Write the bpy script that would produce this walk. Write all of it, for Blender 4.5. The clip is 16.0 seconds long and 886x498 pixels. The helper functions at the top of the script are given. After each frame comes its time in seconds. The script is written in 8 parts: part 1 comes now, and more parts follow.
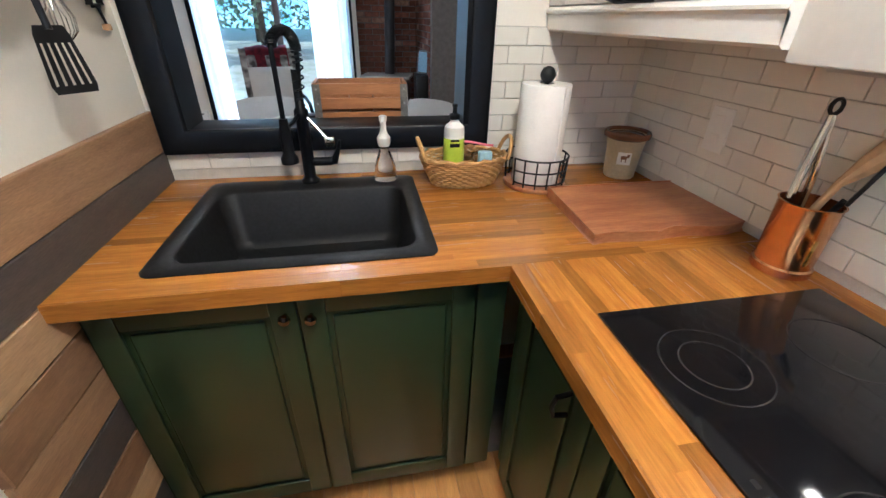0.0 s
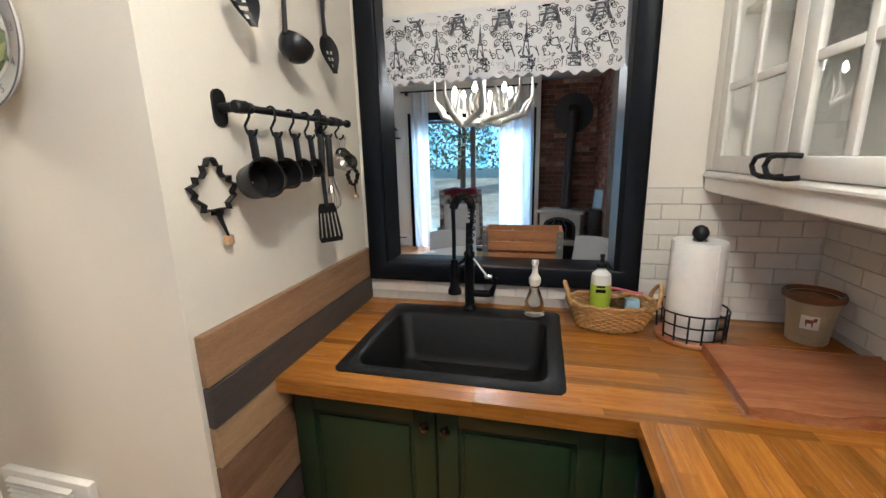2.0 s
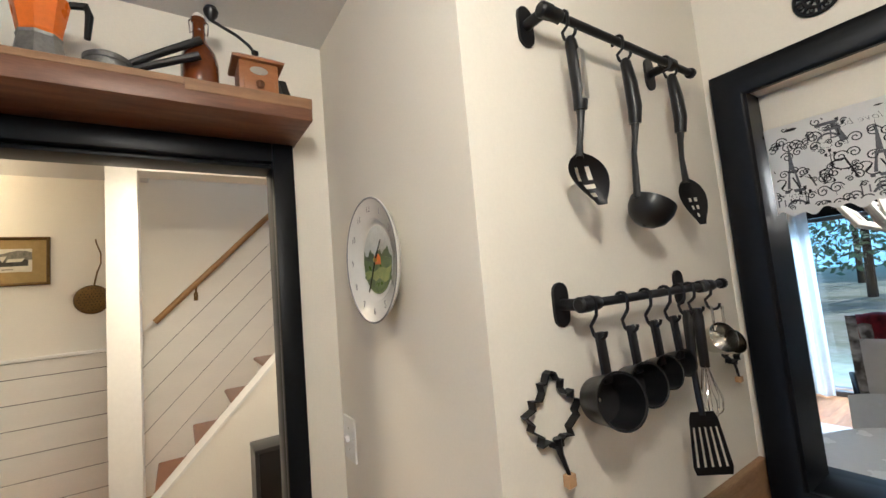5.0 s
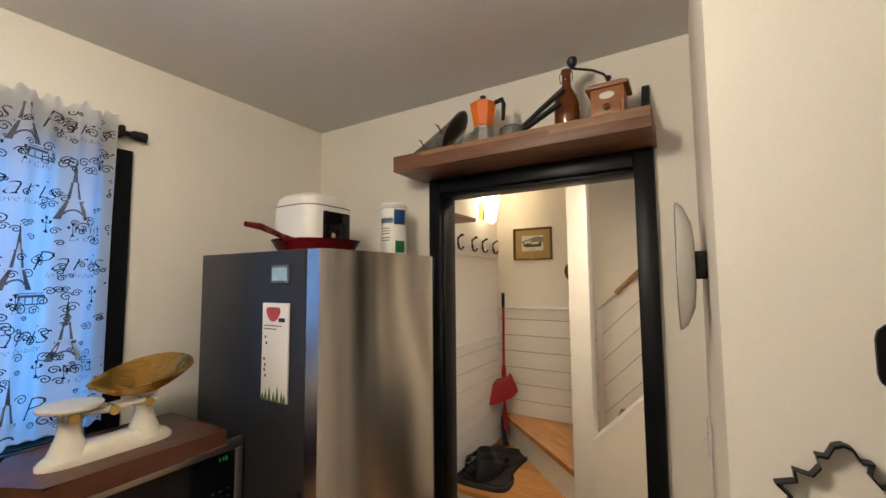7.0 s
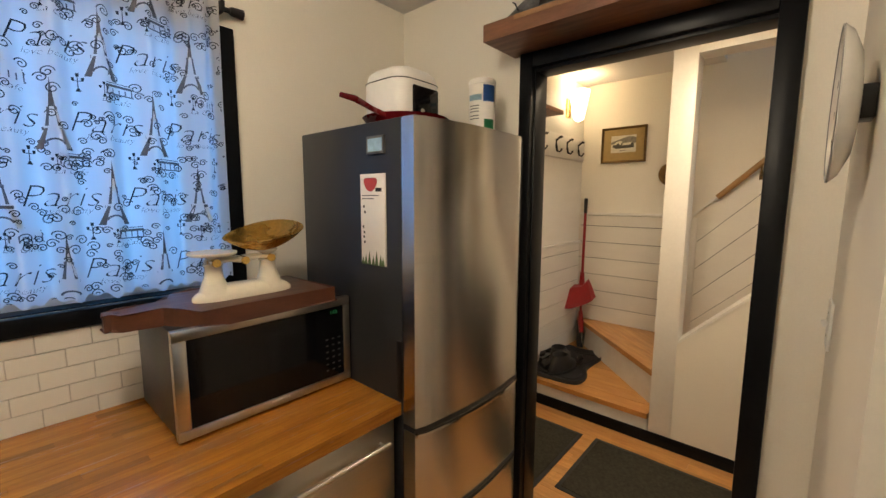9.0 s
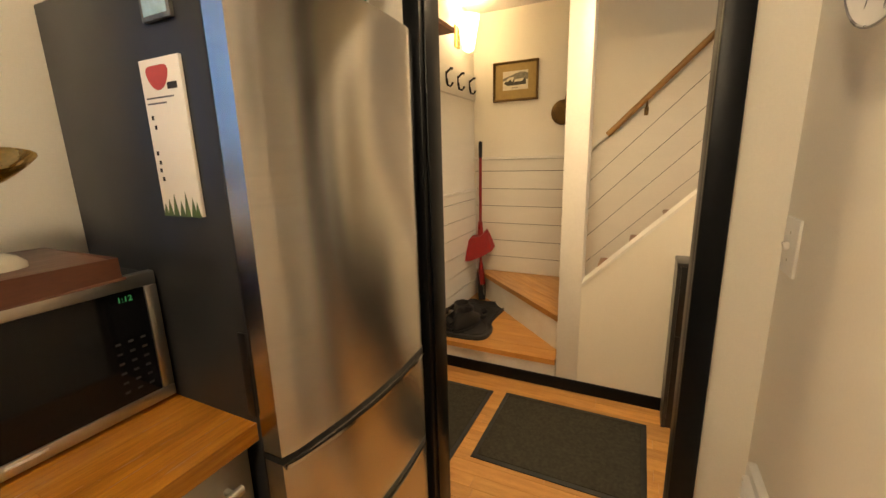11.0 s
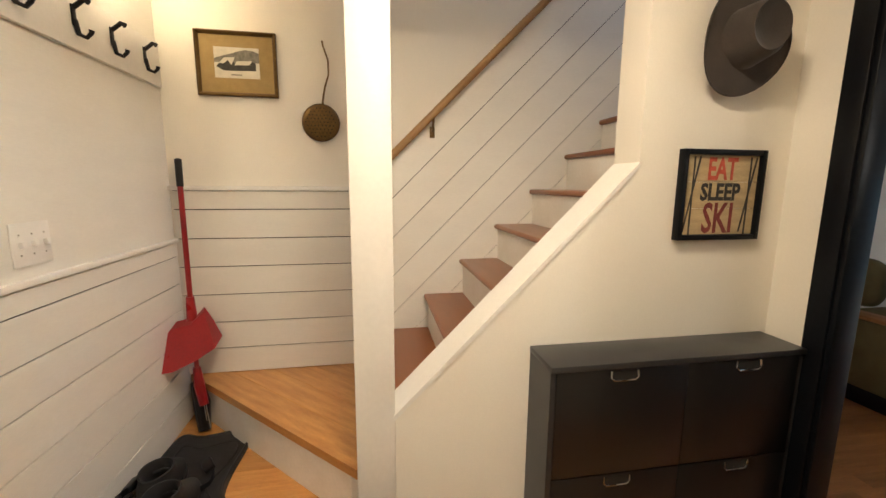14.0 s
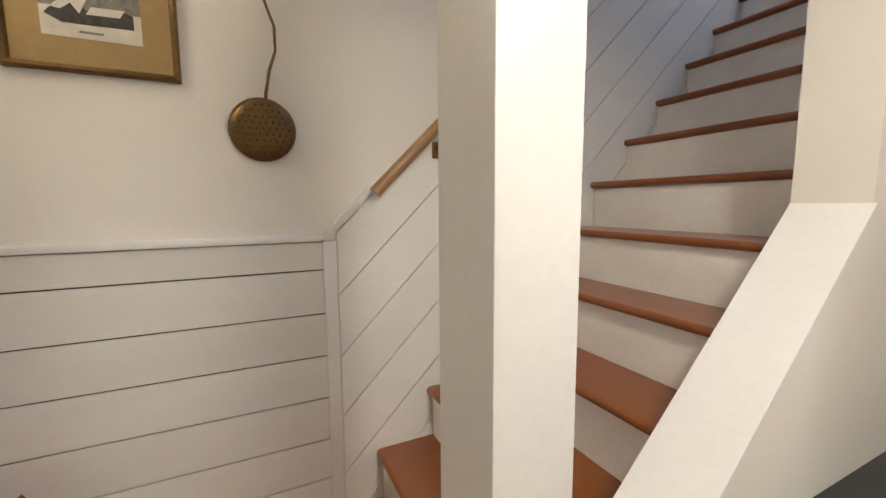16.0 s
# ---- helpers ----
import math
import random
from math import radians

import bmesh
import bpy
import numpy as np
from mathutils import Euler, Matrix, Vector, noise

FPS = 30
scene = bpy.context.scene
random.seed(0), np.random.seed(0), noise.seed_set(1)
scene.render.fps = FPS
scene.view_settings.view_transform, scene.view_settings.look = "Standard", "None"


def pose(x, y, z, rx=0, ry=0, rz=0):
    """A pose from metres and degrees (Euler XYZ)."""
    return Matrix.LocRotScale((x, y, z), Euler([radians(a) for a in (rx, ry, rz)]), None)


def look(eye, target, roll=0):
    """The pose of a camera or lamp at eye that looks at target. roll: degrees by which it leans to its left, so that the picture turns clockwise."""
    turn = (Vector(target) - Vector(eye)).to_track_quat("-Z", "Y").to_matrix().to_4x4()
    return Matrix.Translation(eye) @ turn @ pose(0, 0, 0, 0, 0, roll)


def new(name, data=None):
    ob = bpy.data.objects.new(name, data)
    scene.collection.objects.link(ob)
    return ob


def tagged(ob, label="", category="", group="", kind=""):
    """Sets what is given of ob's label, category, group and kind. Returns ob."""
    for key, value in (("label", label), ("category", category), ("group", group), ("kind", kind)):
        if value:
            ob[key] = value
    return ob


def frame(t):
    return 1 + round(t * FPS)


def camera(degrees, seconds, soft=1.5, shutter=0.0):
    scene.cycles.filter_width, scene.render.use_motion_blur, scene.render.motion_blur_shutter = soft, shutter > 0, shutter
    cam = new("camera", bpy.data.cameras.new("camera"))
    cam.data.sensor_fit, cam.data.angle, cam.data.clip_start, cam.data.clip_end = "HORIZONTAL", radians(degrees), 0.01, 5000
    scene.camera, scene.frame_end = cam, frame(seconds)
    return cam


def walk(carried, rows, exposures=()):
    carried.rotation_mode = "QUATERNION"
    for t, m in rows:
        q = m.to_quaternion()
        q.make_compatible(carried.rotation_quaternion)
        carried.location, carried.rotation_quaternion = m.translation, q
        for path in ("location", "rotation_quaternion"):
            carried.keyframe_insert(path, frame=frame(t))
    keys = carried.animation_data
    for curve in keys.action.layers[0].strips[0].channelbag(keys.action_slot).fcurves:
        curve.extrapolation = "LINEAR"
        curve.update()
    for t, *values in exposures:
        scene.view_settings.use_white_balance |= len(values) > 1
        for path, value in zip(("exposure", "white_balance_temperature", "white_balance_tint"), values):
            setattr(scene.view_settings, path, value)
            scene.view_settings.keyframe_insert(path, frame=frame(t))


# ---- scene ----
cam = camera(95.3, 16.0)
PATH = [
    (0, (-0.022, 0.023, 1.397), (0.32, 1.725, 0.404), 1.3),
    (0.5, (-0.013, 0.021, 1.432), (0.008, 1.815, 0.547), 0.1),
    (1, (0.011, -0.019, 1.454), (-0.221, 1.824, 0.713), -0.9),
    (1.5, (0.032, -0.073, 1.478), (-0.347, 1.798, 0.881), -1.2),
    (2, (0.056, -0.117, 1.5), (-0.412, 1.776, 1.057), -1.4),
    (2.5, (0.068, -0.146, 1.532), (-0.462, 1.758, 1.223), -1.5),
    (3, (0.064, -0.156, 1.564), (-0.544, 1.739, 1.371), -1.9),
    (3.5, (0.045, -0.129, 1.606), (-0.668, 1.737, 1.52), -2.3),
    (4, (-0.007, -0.078, 1.641), (-0.891, 1.716, 1.653), -3.3),
    (4.5, (-0.086, -0.008, 1.66), (-1.343, 1.545, 1.759), -4.4),
    (5, (-0.143, 0.108, 1.677), (-1.805, 1.207, 1.853), -5.0),
    (5.2, (-0.149, 0.158, 1.678), (-1.951, 1.0, 1.891), -4.7),
    (7.3, (0.08, 0.496, 1.723), (-1.557, -0.648, 1.841), -0.5),
    (7.5, (0.092, 0.489, 1.704), (-1.514, -0.7, 1.802), -0.6),
    (8, (0.103, 0.477, 1.67), (-1.436, -0.8, 1.644), -0.3),
    (8.2, (0.099, 0.472, 1.655), (-1.42, -0.826, 1.571), -0.3),
    (10.3, (-0.034, 0.37, 1.476), (-1.597, -0.793, 1.026), -1.7),
    (10.5, (-0.08, 0.358, 1.482), (-1.688, -0.737, 1.018), -1.8),
    (11, (-0.258, 0.22, 1.456), (-2.009, -0.64, 1.016), -1.5),
    (11.5, (-0.464, 0.055, 1.479), (-2.323, -0.555, 1.066), -1.0),
    (12, (-0.681, -0.019, 1.486), (-2.609, -0.376, 1.096), -0.6),
    (12.5, (-0.931, -0.059, 1.478), (-2.894, -0.181, 1.117), -0.2),
    (13, (-1.11, -0.105, 1.475), (-3.078, -0.028, 1.13), 0.1),
    (13.5, (-1.235, -0.132, 1.481), (-3.193, 0.094, 1.145), 0.3),
    (14, (-1.408, -0.116, 1.471), (-3.353, 0.224, 1.153), 0.4),
    (14.5, (-1.681, -0.096, 1.493), (-3.606, 0.369, 1.211), 0.6),
    (15, (-1.887, -0.143, 1.492), (-3.79, 0.416, 1.23), 0.4),
    (15.5, (-2.101, -0.294, 1.512), (-3.959, 0.411, 1.287), -0.0),
    (16, (-2.282, -0.43, 1.553), (-4.072, 0.435, 1.329), -0.4),
]
EXPOSURES = [
    (0.0, 0.92, 5150, 10), (1.5, 0.53, 5350, 10), (3.5, 0.21, 5380, 10), (5.0, 0.08, 5450, 10), (7.5, -0.36, 6050, 12), (8.0, -0.38, 6050, 12),
    (10.5, -0.10, 7900, 12), (12.0, 0.16, 8000, 12), (12.5, 0.28, 7300, 12), (13.0, 0.34, 6500, 12), (13.5, 0.34, 6050, 12), (14.5, 0.20, 5900, 12), (15.0, 0.12, 5400, 12), (16.0, 0.08, 5050, 12)]
walk(cam, [(t, look(eye, target, roll)) for t, eye, target, roll in PATH], EXPOSURES)

# ---- world, sun and lamps ----
world = bpy.data.worlds.new("sky")
scene.world = world
world.use_nodes = True
wn = world.node_tree.nodes
sky = wn.new("ShaderNodeTexSky")
sky.sky_type = "NISHITA"
sky.sun_disc = False
sky.sun_elevation = radians(50)
sky.sun_rotation = radians(20)
wn["Background"].inputs[1].default_value = 0.12
world.node_tree.links.new(sky.outputs[0], wn["Background"].inputs[0])


def lamp(name, kind, where, energy, color, size=0.1, target=None):
    data = bpy.data.lights.new(name, kind)
    data.energy, data.color = energy, color
    if kind == "AREA":
        data.shape, data.size, data.size_y = "RECTANGLE", size[0], size[1]
    elif kind == "SUN":
        data.angle = radians(size)
    else:
        data.shadow_soft_size = size
    ob = new(name, data)
    ob.matrix_world = look(where, target) if target else pose(*where)
    return ob


WARM, DAY = (1.0, 0.72, 0.42), (0.62, 0.80, 1.0)
lamp("sun", "SUN", (3, 20, 12), 2.8, (1.0, 0.95, 0.88), 0.6, (0, 8, 0))
lamp("kitchen_bulb", "POINT", (0.12, 0.0, 2.30), 37, (1.0, 0.87, 0.67), 0.09)
lamp("sconce_bulb", "POINT", (-3.33, -1.02, 2.47), 4, WARM, 0.04)
# Unseen downward disc, added to brighten the hall evenly.
lamp("hall_lamp_disc", "AREA", (-1.95, 0.05, 2.485), 25, (1.0, 0.80, 0.54), (0.24, 0.24), (-1.95, 0.051, 0.0))
lamp("chandelier_bulb", "POINT", (-0.36, 3.0, 2.06), 22, (1.0, 0.92, 0.80), 0.12)
lamp("window_daylight", "AREA", (-0.10, -1.215, 1.70), 5.2, (0.05, 0.40, 1.0), (0.8, 0.9), (-0.10, 0, 1.70))
lamp("hood_lamp", "AREA", (0.70, 0.27, 1.334), 0.7, (1.0, 0.86, 0.68), (0.03, 0.08), (0.70, 0.27, 0.9))
lamp("patio_daylight", "AREA", (-1.10, 7.8, 3.6), 500, (0.42, 0.70, 1.0), (2.6, 1.6), (-1.1, 5.6, 0.9))
lamp("stairwell_daylight", "AREA", (-3.2, 2.6, 4.8), 26, (0.80, 0.86, 1.0), (0.9, 0.9), (-3.2, 1.2, 1.5))

# ---- tools for building ----
ORIGIN = {}


def V(*a):
    return Vector(a)


def mesh_of(name, bm, mat, smooth=None):
    me = bpy.data.meshes.new(name)
    bmesh.ops.recalc_face_normals(bm, faces=bm.faces)
    bm.to_mesh(me)
    bm.free()
    for m in (mat if isinstance(mat, (list, tuple)) else [mat]):
        me.materials.append(m)
    if smooth:
        me.shade_smooth()
        me.set_sharp_from_angle(angle=radians(smooth))
    return me


def thing(name, loc, label, category, group="", kind=""):
    ob = new(name)
    ob.empty_display_size = 0.05
    ob.location = loc
    ORIGIN[ob] = Vector(loc)
    return tagged(ob, label, category, group, kind)


def part(name, bm, mat, parent, label="", smooth=35, local=False):
    o = ORIGIN.get(parent, Vector())
    if not local:
        bmesh.ops.translate(bm, vec=-o, verts=bm.verts)
    ob = new(name, mesh_of(name, bm, mat, smooth))
    ob.parent = parent
    ORIGIN[ob] = o
    return tagged(ob, label)


def solid(name, bm, mat, label, category, group="", kind="", smooth=35):
    ob = new(name, mesh_of(name, bm, mat, smooth))
    return tagged(ob, label, category, group, kind)


def B():
    return bmesh.new()


def box(bm, x0, x1, y0, y1, z0, z1, bevel=0.0, seg=2):
    r = bmesh.ops.create_cube(bm, size=1.0)
    m = Matrix.Translation(((x0 + x1) / 2, (y0 + y1) / 2, (z0 + z1) / 2)) @ Matrix.Diagonal((abs(x1 - x0), abs(y1 - y0), abs(z1 - z0), 1))
    bmesh.ops.transform(bm, matrix=m, verts=r["verts"])
    if bevel > 0:
        edges = list({e for v in r["verts"] for e in v.link_edges})
        bmesh.ops.bevel(bm, geom=edges, offset=bevel, segments=seg, affect="EDGES", profile=0.5)
    return bm


def turned(bm, m, start=0):
    bm.verts.ensure_lookup_table()
    bmesh.ops.transform(bm, matrix=m, verts=bm.verts[start:])
    return bm


def ring_sweep(bm, rings, close=True, caps=True):
    """Faces between rings of points, each of the same count."""
    vs = [[bm.verts.new(p) for p in ring] for ring in rings]
    n = len(vs[0])
    for a, b in zip(vs, vs[1:]):
        for i in range(n if close else n - 1):
            j = (i + 1) % n
            bm.faces.new((a[i], a[j], b[j], b[i]))
    if caps and close:
        bm.faces.new(list(reversed(vs[0])))
        bm.faces.new(vs[-1])
    return bm


def tube(bm, pts, r, seg=8, closed=False):
    pts = [Vector(p) for p in pts]
    rad = r if isinstance(r, (list, tuple)) else [r] * len(pts)
    rings, up = [], None
    for i, p in enumerate(pts):
        if closed:
            d = pts[(i + 1) % len(pts)] - pts[i - 1]
        else:
            d = pts[min(i + 1, len(pts) - 1)] - pts[max(i - 1, 0)]
        d.normalize()
        if up is None:
            up = d.orthogonal().normalized()
        up = (up - d * up.dot(d))
        up = up.normalized() if up.length > 1e-6 else d.orthogonal().normalized()
        side = d.cross(up)
        rings.append([p + (up * math.cos(a) + side * math.sin(a)) * rad[i] for a in [2 * math.pi * k / seg for k in range(seg)]])
    if closed:
        rings.append(rings[0])
        vs = [[bm.verts.new(q) for q in ring] for ring in rings[:-1]]
        vs.append(vs[0])
        for a, b in zip(vs, vs[1:]):
            for i in range(seg):
                bm.faces.new((a[i], a[(i + 1) % seg], b[(i + 1) % seg], b[i]))
        return bm
    return ring_sweep(bm, rings)


def cyl(bm, p0, p1, r0, r1=None, seg=20):
    return tube(bm, [p0, p1], [r0, r0 if r1 is None else r1], seg)


def lathe(bm, profile, at, seg=24, caps=True):
    """profile: (radius, height) pairs, turned round the upright through at."""
    rings = [[Vector((at[0] + max(r, 1e-4) * math.cos(2 * math.pi * k / seg), at[1] + max(r, 1e-4) * math.sin(2 * math.pi * k / seg), at[2] + z)) for k in range(seg)] for r, z in profile]
    return ring_sweep(bm, rings, caps=caps)


def prism(bm, poly, axis, a, b):
    """A flat outline pushed from a to b along an axis; the outline is in the two other axes, in order."""
    def at(p, v):
        return {"x": (v, p[0], p[1]), "y": (p[0], v, p[1]), "z": (p[0], p[1], v)}[axis]
    f0 = [bm.verts.new(at(p, a)) for p in poly]
    f1 = [bm.verts.new(at(p, b)) for p in poly]
    n = len(poly)
    for i in range(n):
        bm.faces.new((f0[i], f0[(i + 1) % n], f1[(i + 1) % n], f1[i]))
    caps = [bm.faces.new(f0), bm.faces.new(list(reversed(f1)))]
    if n > 4:
        bmesh.ops.triangulate(bm, faces=caps)
    return bm


def arc(cx, cy, r, a0, a1, n=8):
    return [(cx + r * math.cos(radians(a0 + (a1 - a0) * k / n)), cy + r * math.sin(radians(a0 + (a1 - a0) * k / n))) for k in range(n + 1)]


def writing(words, size, m, mat, name, parent, shear=0.0, align="CENTER", depth=0.0004, swell=0.0):
    """Lettering as a mesh part, lying in the plane of m."""
    cu = bpy.data.curves.new("lettering", "FONT")
    cu.body, cu.size, cu.shear, cu.align_x, cu.align_y, cu.extrude, cu.resolution_u = words, size, shear, align, "CENTER", depth, 2
    cu.offset = swell
    tmp = bpy.data.objects.new("lettering", cu)
    scene.collection.objects.link(tmp)
    me = bpy.data.meshes.new_from_object(tmp.evaluated_get(bpy.context.evaluated_depsgraph_get()))
    bpy.data.objects.remove(tmp)
    bpy.data.curves.remove(cu)
    me.transform(m)
    if parent is None:
        return me
    me.transform(Matrix.Translation(-ORIGIN.get(parent, Vector())))
    me.materials.clear()
    me.materials.append(mat)
    ob = new(name, me)
    ob.parent = parent
    return ob


# ---- materials ----
def material(name, color, rough=0.5, metal=0.0, vary=0.06, scale=6.0, stretch=(1, 1, 1), bump=0.05, bscale=None, color2=None, random_amount=0.0, island=False,
             coat=0.0, spec=0.5, rough_vary=0.08, detail=6.0, rot=0.0, transmission=0.0, emit=None, strength=0.0, sheen=0.0):
    m = bpy.data.materials.new(name)
    m.use_nodes = True
    nt = m.node_tree
    n, l = nt.nodes, nt.links
    p = n["Principled BSDF"]
    co = n.new("ShaderNodeTexCoord")
    mp = n.new("ShaderNodeMapping")
    mp.vector_type = "TEXTURE"
    mp.inputs["Scale"].default_value = tuple(1.0 / s for s in stretch)
    mp.inputs["Rotation"].default_value = (0, 0, radians(rot))
    l.new(co.outputs["Object"], mp.inputs["Vector"])
    vec = mp.outputs["Vector"]
    rnd = None
    if random_amount:
        if island:
            g = n.new("ShaderNodeNewGeometry")
            rnd = g.outputs["Random Per Island"]
        else:
            g = n.new("ShaderNodeObjectInfo")
            rnd = g.outputs["Random"]
        add = n.new("ShaderNodeVectorMath")
        add.operation = "ADD"
        sc = n.new("ShaderNodeMath")
        sc.operation = "MULTIPLY"
        sc.inputs[1].default_value = 37.0
        l.new(rnd, sc.inputs[0])
        l.new(vec, add.inputs[0])
        l.new(sc.outputs[0], add.inputs[1])
        vec = add.outputs[0]
    big, fine = n.new("ShaderNodeTexNoise"), n.new("ShaderNodeTexNoise")
    big.inputs["Scale"].default_value, big.inputs["Detail"].default_value = scale, detail
    fine.inputs["Scale"].default_value, fine.inputs["Detail"].default_value = bscale or scale * 9, 4.0
    l.new(vec, big.inputs["Vector"])
    l.new(vec, fine.inputs["Vector"])
    ramp = n.new("ShaderNodeMix")
    ramp.data_type = "RGBA"
    c = Vector(color)
    c2 = Vector(color2) if color2 else c * (1 - 2.5 * vary)
    cv = n.new("ShaderNodeMapRange")
    cv.inputs["From Min"].default_value, cv.inputs["From Max"].default_value = 0.3, 0.7
    l.new(big.outputs["Fac"], cv.inputs["Value"])
    l.new(cv.outputs[0], ramp.inputs["Factor"])
    ramp.inputs["A"].default_value = (*c, 1)
    ramp.inputs["B"].default_value = (*c2, 1)
    out = ramp.outputs["Result"]
    hsv = n.new("ShaderNodeHueSaturation")
    val = n.new("ShaderNodeMapRange")
    val.inputs["From Min"].default_value, val.inputs["From Max"].default_value = 0.3, 0.7
    val.inputs["To Min"].default_value, val.inputs["To Max"].default_value = 1 - vary, 1 + vary
    l.new(fine.outputs["Fac"], val.inputs["Value"])
    v = val.outputs[0]
    if rnd:
        rr = n.new("ShaderNodeMapRange")
        rr.inputs["To Min"].default_value, rr.inputs["To Max"].default_value = 1 - random_amount, 1 + random_amount
        l.new(rnd, rr.inputs["Value"])
        mu = n.new("ShaderNodeMath")
        mu.operation = "MULTIPLY"
        l.new(v, mu.inputs[0])
        l.new(rr.outputs[0], mu.inputs[1])
        v = mu.outputs[0]
    l.new(v, hsv.inputs["Value"])
    l.new(out, hsv.inputs["Color"])
    l.new(hsv.outputs[0], p.inputs["Base Color"])
    rg = n.new("ShaderNodeMapRange")
    rg.inputs["To Min"].default_value, rg.inputs["To Max"].default_value = max(0.02, rough - rough_vary), min(1, rough + rough_vary)
    l.new(big.outputs["Fac"], rg.inputs["Value"])
    l.new(rg.outputs[0], p.inputs["Roughness"])
    p.inputs["Metallic"].default_value = metal
    p.inputs["Specular IOR Level"].default_value = spec
    p.inputs["Coat Weight"].default_value = coat
    p.inputs["Coat Roughness"].default_value = 0.15
    p.inputs["Transmission Weight"].default_value = transmission
    p.inputs["Sheen Weight"].default_value = sheen
    if emit:
        p.inputs["Emission Color"].default_value = (*emit, 1)
        p.inputs["Emission Strength"].default_value = strength
    if bump:
        b = n.new("ShaderNodeBump")
        b.inputs["Strength"].default_value = bump
        b.inputs["Distance"].default_value = 0.004
        l.new(fine.outputs["Fac"], b.inputs["Height"])
        l.new(b.outputs[0], p.inputs["Normal"])
    return m


def glass(name, color=(1, 1, 1), rough=0.0, ior=1.45):
    m = bpy.data.materials.new(name)
    m.use_nodes = True
    p = m.node_tree.nodes["Principled BSDF"]
    p.inputs["Base Color"].default_value = (*color, 1)
    p.inputs["Transmission Weight"].default_value = 1.0
    p.inputs["Roughness"].default_value = rough
    p.inputs["IOR"].default_value = ior
    return m


def cloth(name, color, through_amount=0.5, vary=0.05):
    m = material(name, color, 0.9, vary=vary, scale=14, bump=0.15, bscale=500, spec=0.1)
    n, l = m.node_tree.nodes, m.node_tree.links
    t = n.new("ShaderNodeBsdfTranslucent")
    t.inputs["Color"].default_value = (*color, 1)
    mix = n.new("ShaderNodeMixShader")
    mix.inputs[0].default_value = through_amount
    l.new(n["Principled BSDF"].outputs[0], mix.inputs[1])
    l.new(t.outputs[0], mix.inputs[2])
    l.new(mix.outputs[0], n["Material Output"].inputs["Surface"])
    return m


PAINT = material("cream_wall_paint", (0.80, 0.755, 0.66), 0.55, vary=0.015, scale=2.5, bump=0.06, bscale=160, spec=0.3)
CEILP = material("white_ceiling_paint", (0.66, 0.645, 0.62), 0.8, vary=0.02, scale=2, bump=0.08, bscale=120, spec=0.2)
TRIMW = material("white_trim_paint", (0.80, 0.775, 0.72), 0.38, vary=0.02, scale=3, bump=0.03, bscale=60)
SHIP = material("white_painted_boards", (0.78, 0.75, 0.68), 0.42, vary=0.02, scale=3, stretch=(1, 1, 4), bump=0.05, bscale=50, random_amount=0.02)
RISER = material("scuffed_white_riser_paint", (0.80, 0.775, 0.72), 0.45, vary=0.03, scale=7, bump=0.04, color2=(0.74, 0.70, 0.63))
BLACK = material("black_satin_paint", (0.005, 0.006, 0.008), 0.36, vary=0.15, scale=5, bump=0.04, bscale=70, spec=0.16)
IRON = material("black_iron", (0.007, 0.007, 0.008), 0.42, spec=0.3, vary=0.15, scale=20, bump=0.08, bscale=220)
PLASTIC = material("black_nylon", (0.008, 0.008, 0.009), 0.36, spec=0.35, vary=0.1, scale=15, bump=0.03, bscale=200)
BUTCHER = material("butcher_block_teak", (0.40, 0.165, 0.022), 0.25, vary=0.14, scale=7, stretch=(0.8, 14, 14), color2=(0.26, 0.092, 0.013), bump=0.03, bscale=40, random_amount=0.32, coat=0.15)
BUTCHER_Y = material("butcher_block_teak_across", (0.40, 0.165, 0.022), 0.25, vary=0.14, scale=7, stretch=(14, 0.8, 14), color2=(0.26, 0.092, 0.013), bump=0.03, bscale=40, random_amount=0.32, coat=0.15)
WALNUT = material("dark_walnut", (0.20, 0.085, 0.042), 0.45, vary=0.12, scale=6, stretch=(8, 1, 8), color2=(0.11, 0.045, 0.022), bump=0.06, bscale=50)
BOARDW = material("acacia_board", (0.28, 0.078, 0.028), 0.40, vary=0.14, scale=5, stretch=(1, 7, 4), color2=(0.44, 0.20, 0.085), bump=0.10, bscale=40)
MAHOG = material("mahogany_board", (0.105, 0.036, 0.018), 0.40, vary=0.10, scale=6, stretch=(1, 8, 4), color2=(0.065, 0.022, 0.011), bump=0.04, bscale=50)
OAK = material("honey_oak", (0.62, 0.32, 0.105), 0.33, vary=0.09, scale=4, stretch=(9, 1.2, 9), color2=(0.47, 0.215, 0.062), bump=0.04, bscale=40, random_amount=0.16, coat=0.15)
WINDER = material("winder_oak_slanted", (0.58, 0.29, 0.085), 0.33, vary=0.10, scale=4, stretch=(9, 1.2, 9), rot=-45, color2=(0.42, 0.185, 0.05), bump=0.04, bscale=40, random_amount=0.14, coat=0.15)
TREADO = material("winder_oak", (0.58, 0.29, 0.085), 0.33, vary=0.10, scale=4, stretch=(9, 1.2, 9), color2=(0.47, 0.205, 0.055), bump=0.04, bscale=40, random_amount=0.12, coat=0.15)
TREAD = material("red_brown_varnished_tread", (0.215, 0.062, 0.009), 0.30, vary=0.05, scale=3, stretch=(1.2, 9, 9), color2=(0.20, 0.060, 0.010), bump=0.02, bscale=30, coat=0.2, rough_vary=0.04)
RAILW = material("handrail_oak", (0.36, 0.21, 0.075), 0.38, vary=0.1, scale=5, stretch=(8, 1, 1), color2=(0.27, 0.145, 0.05), bump=0.03)
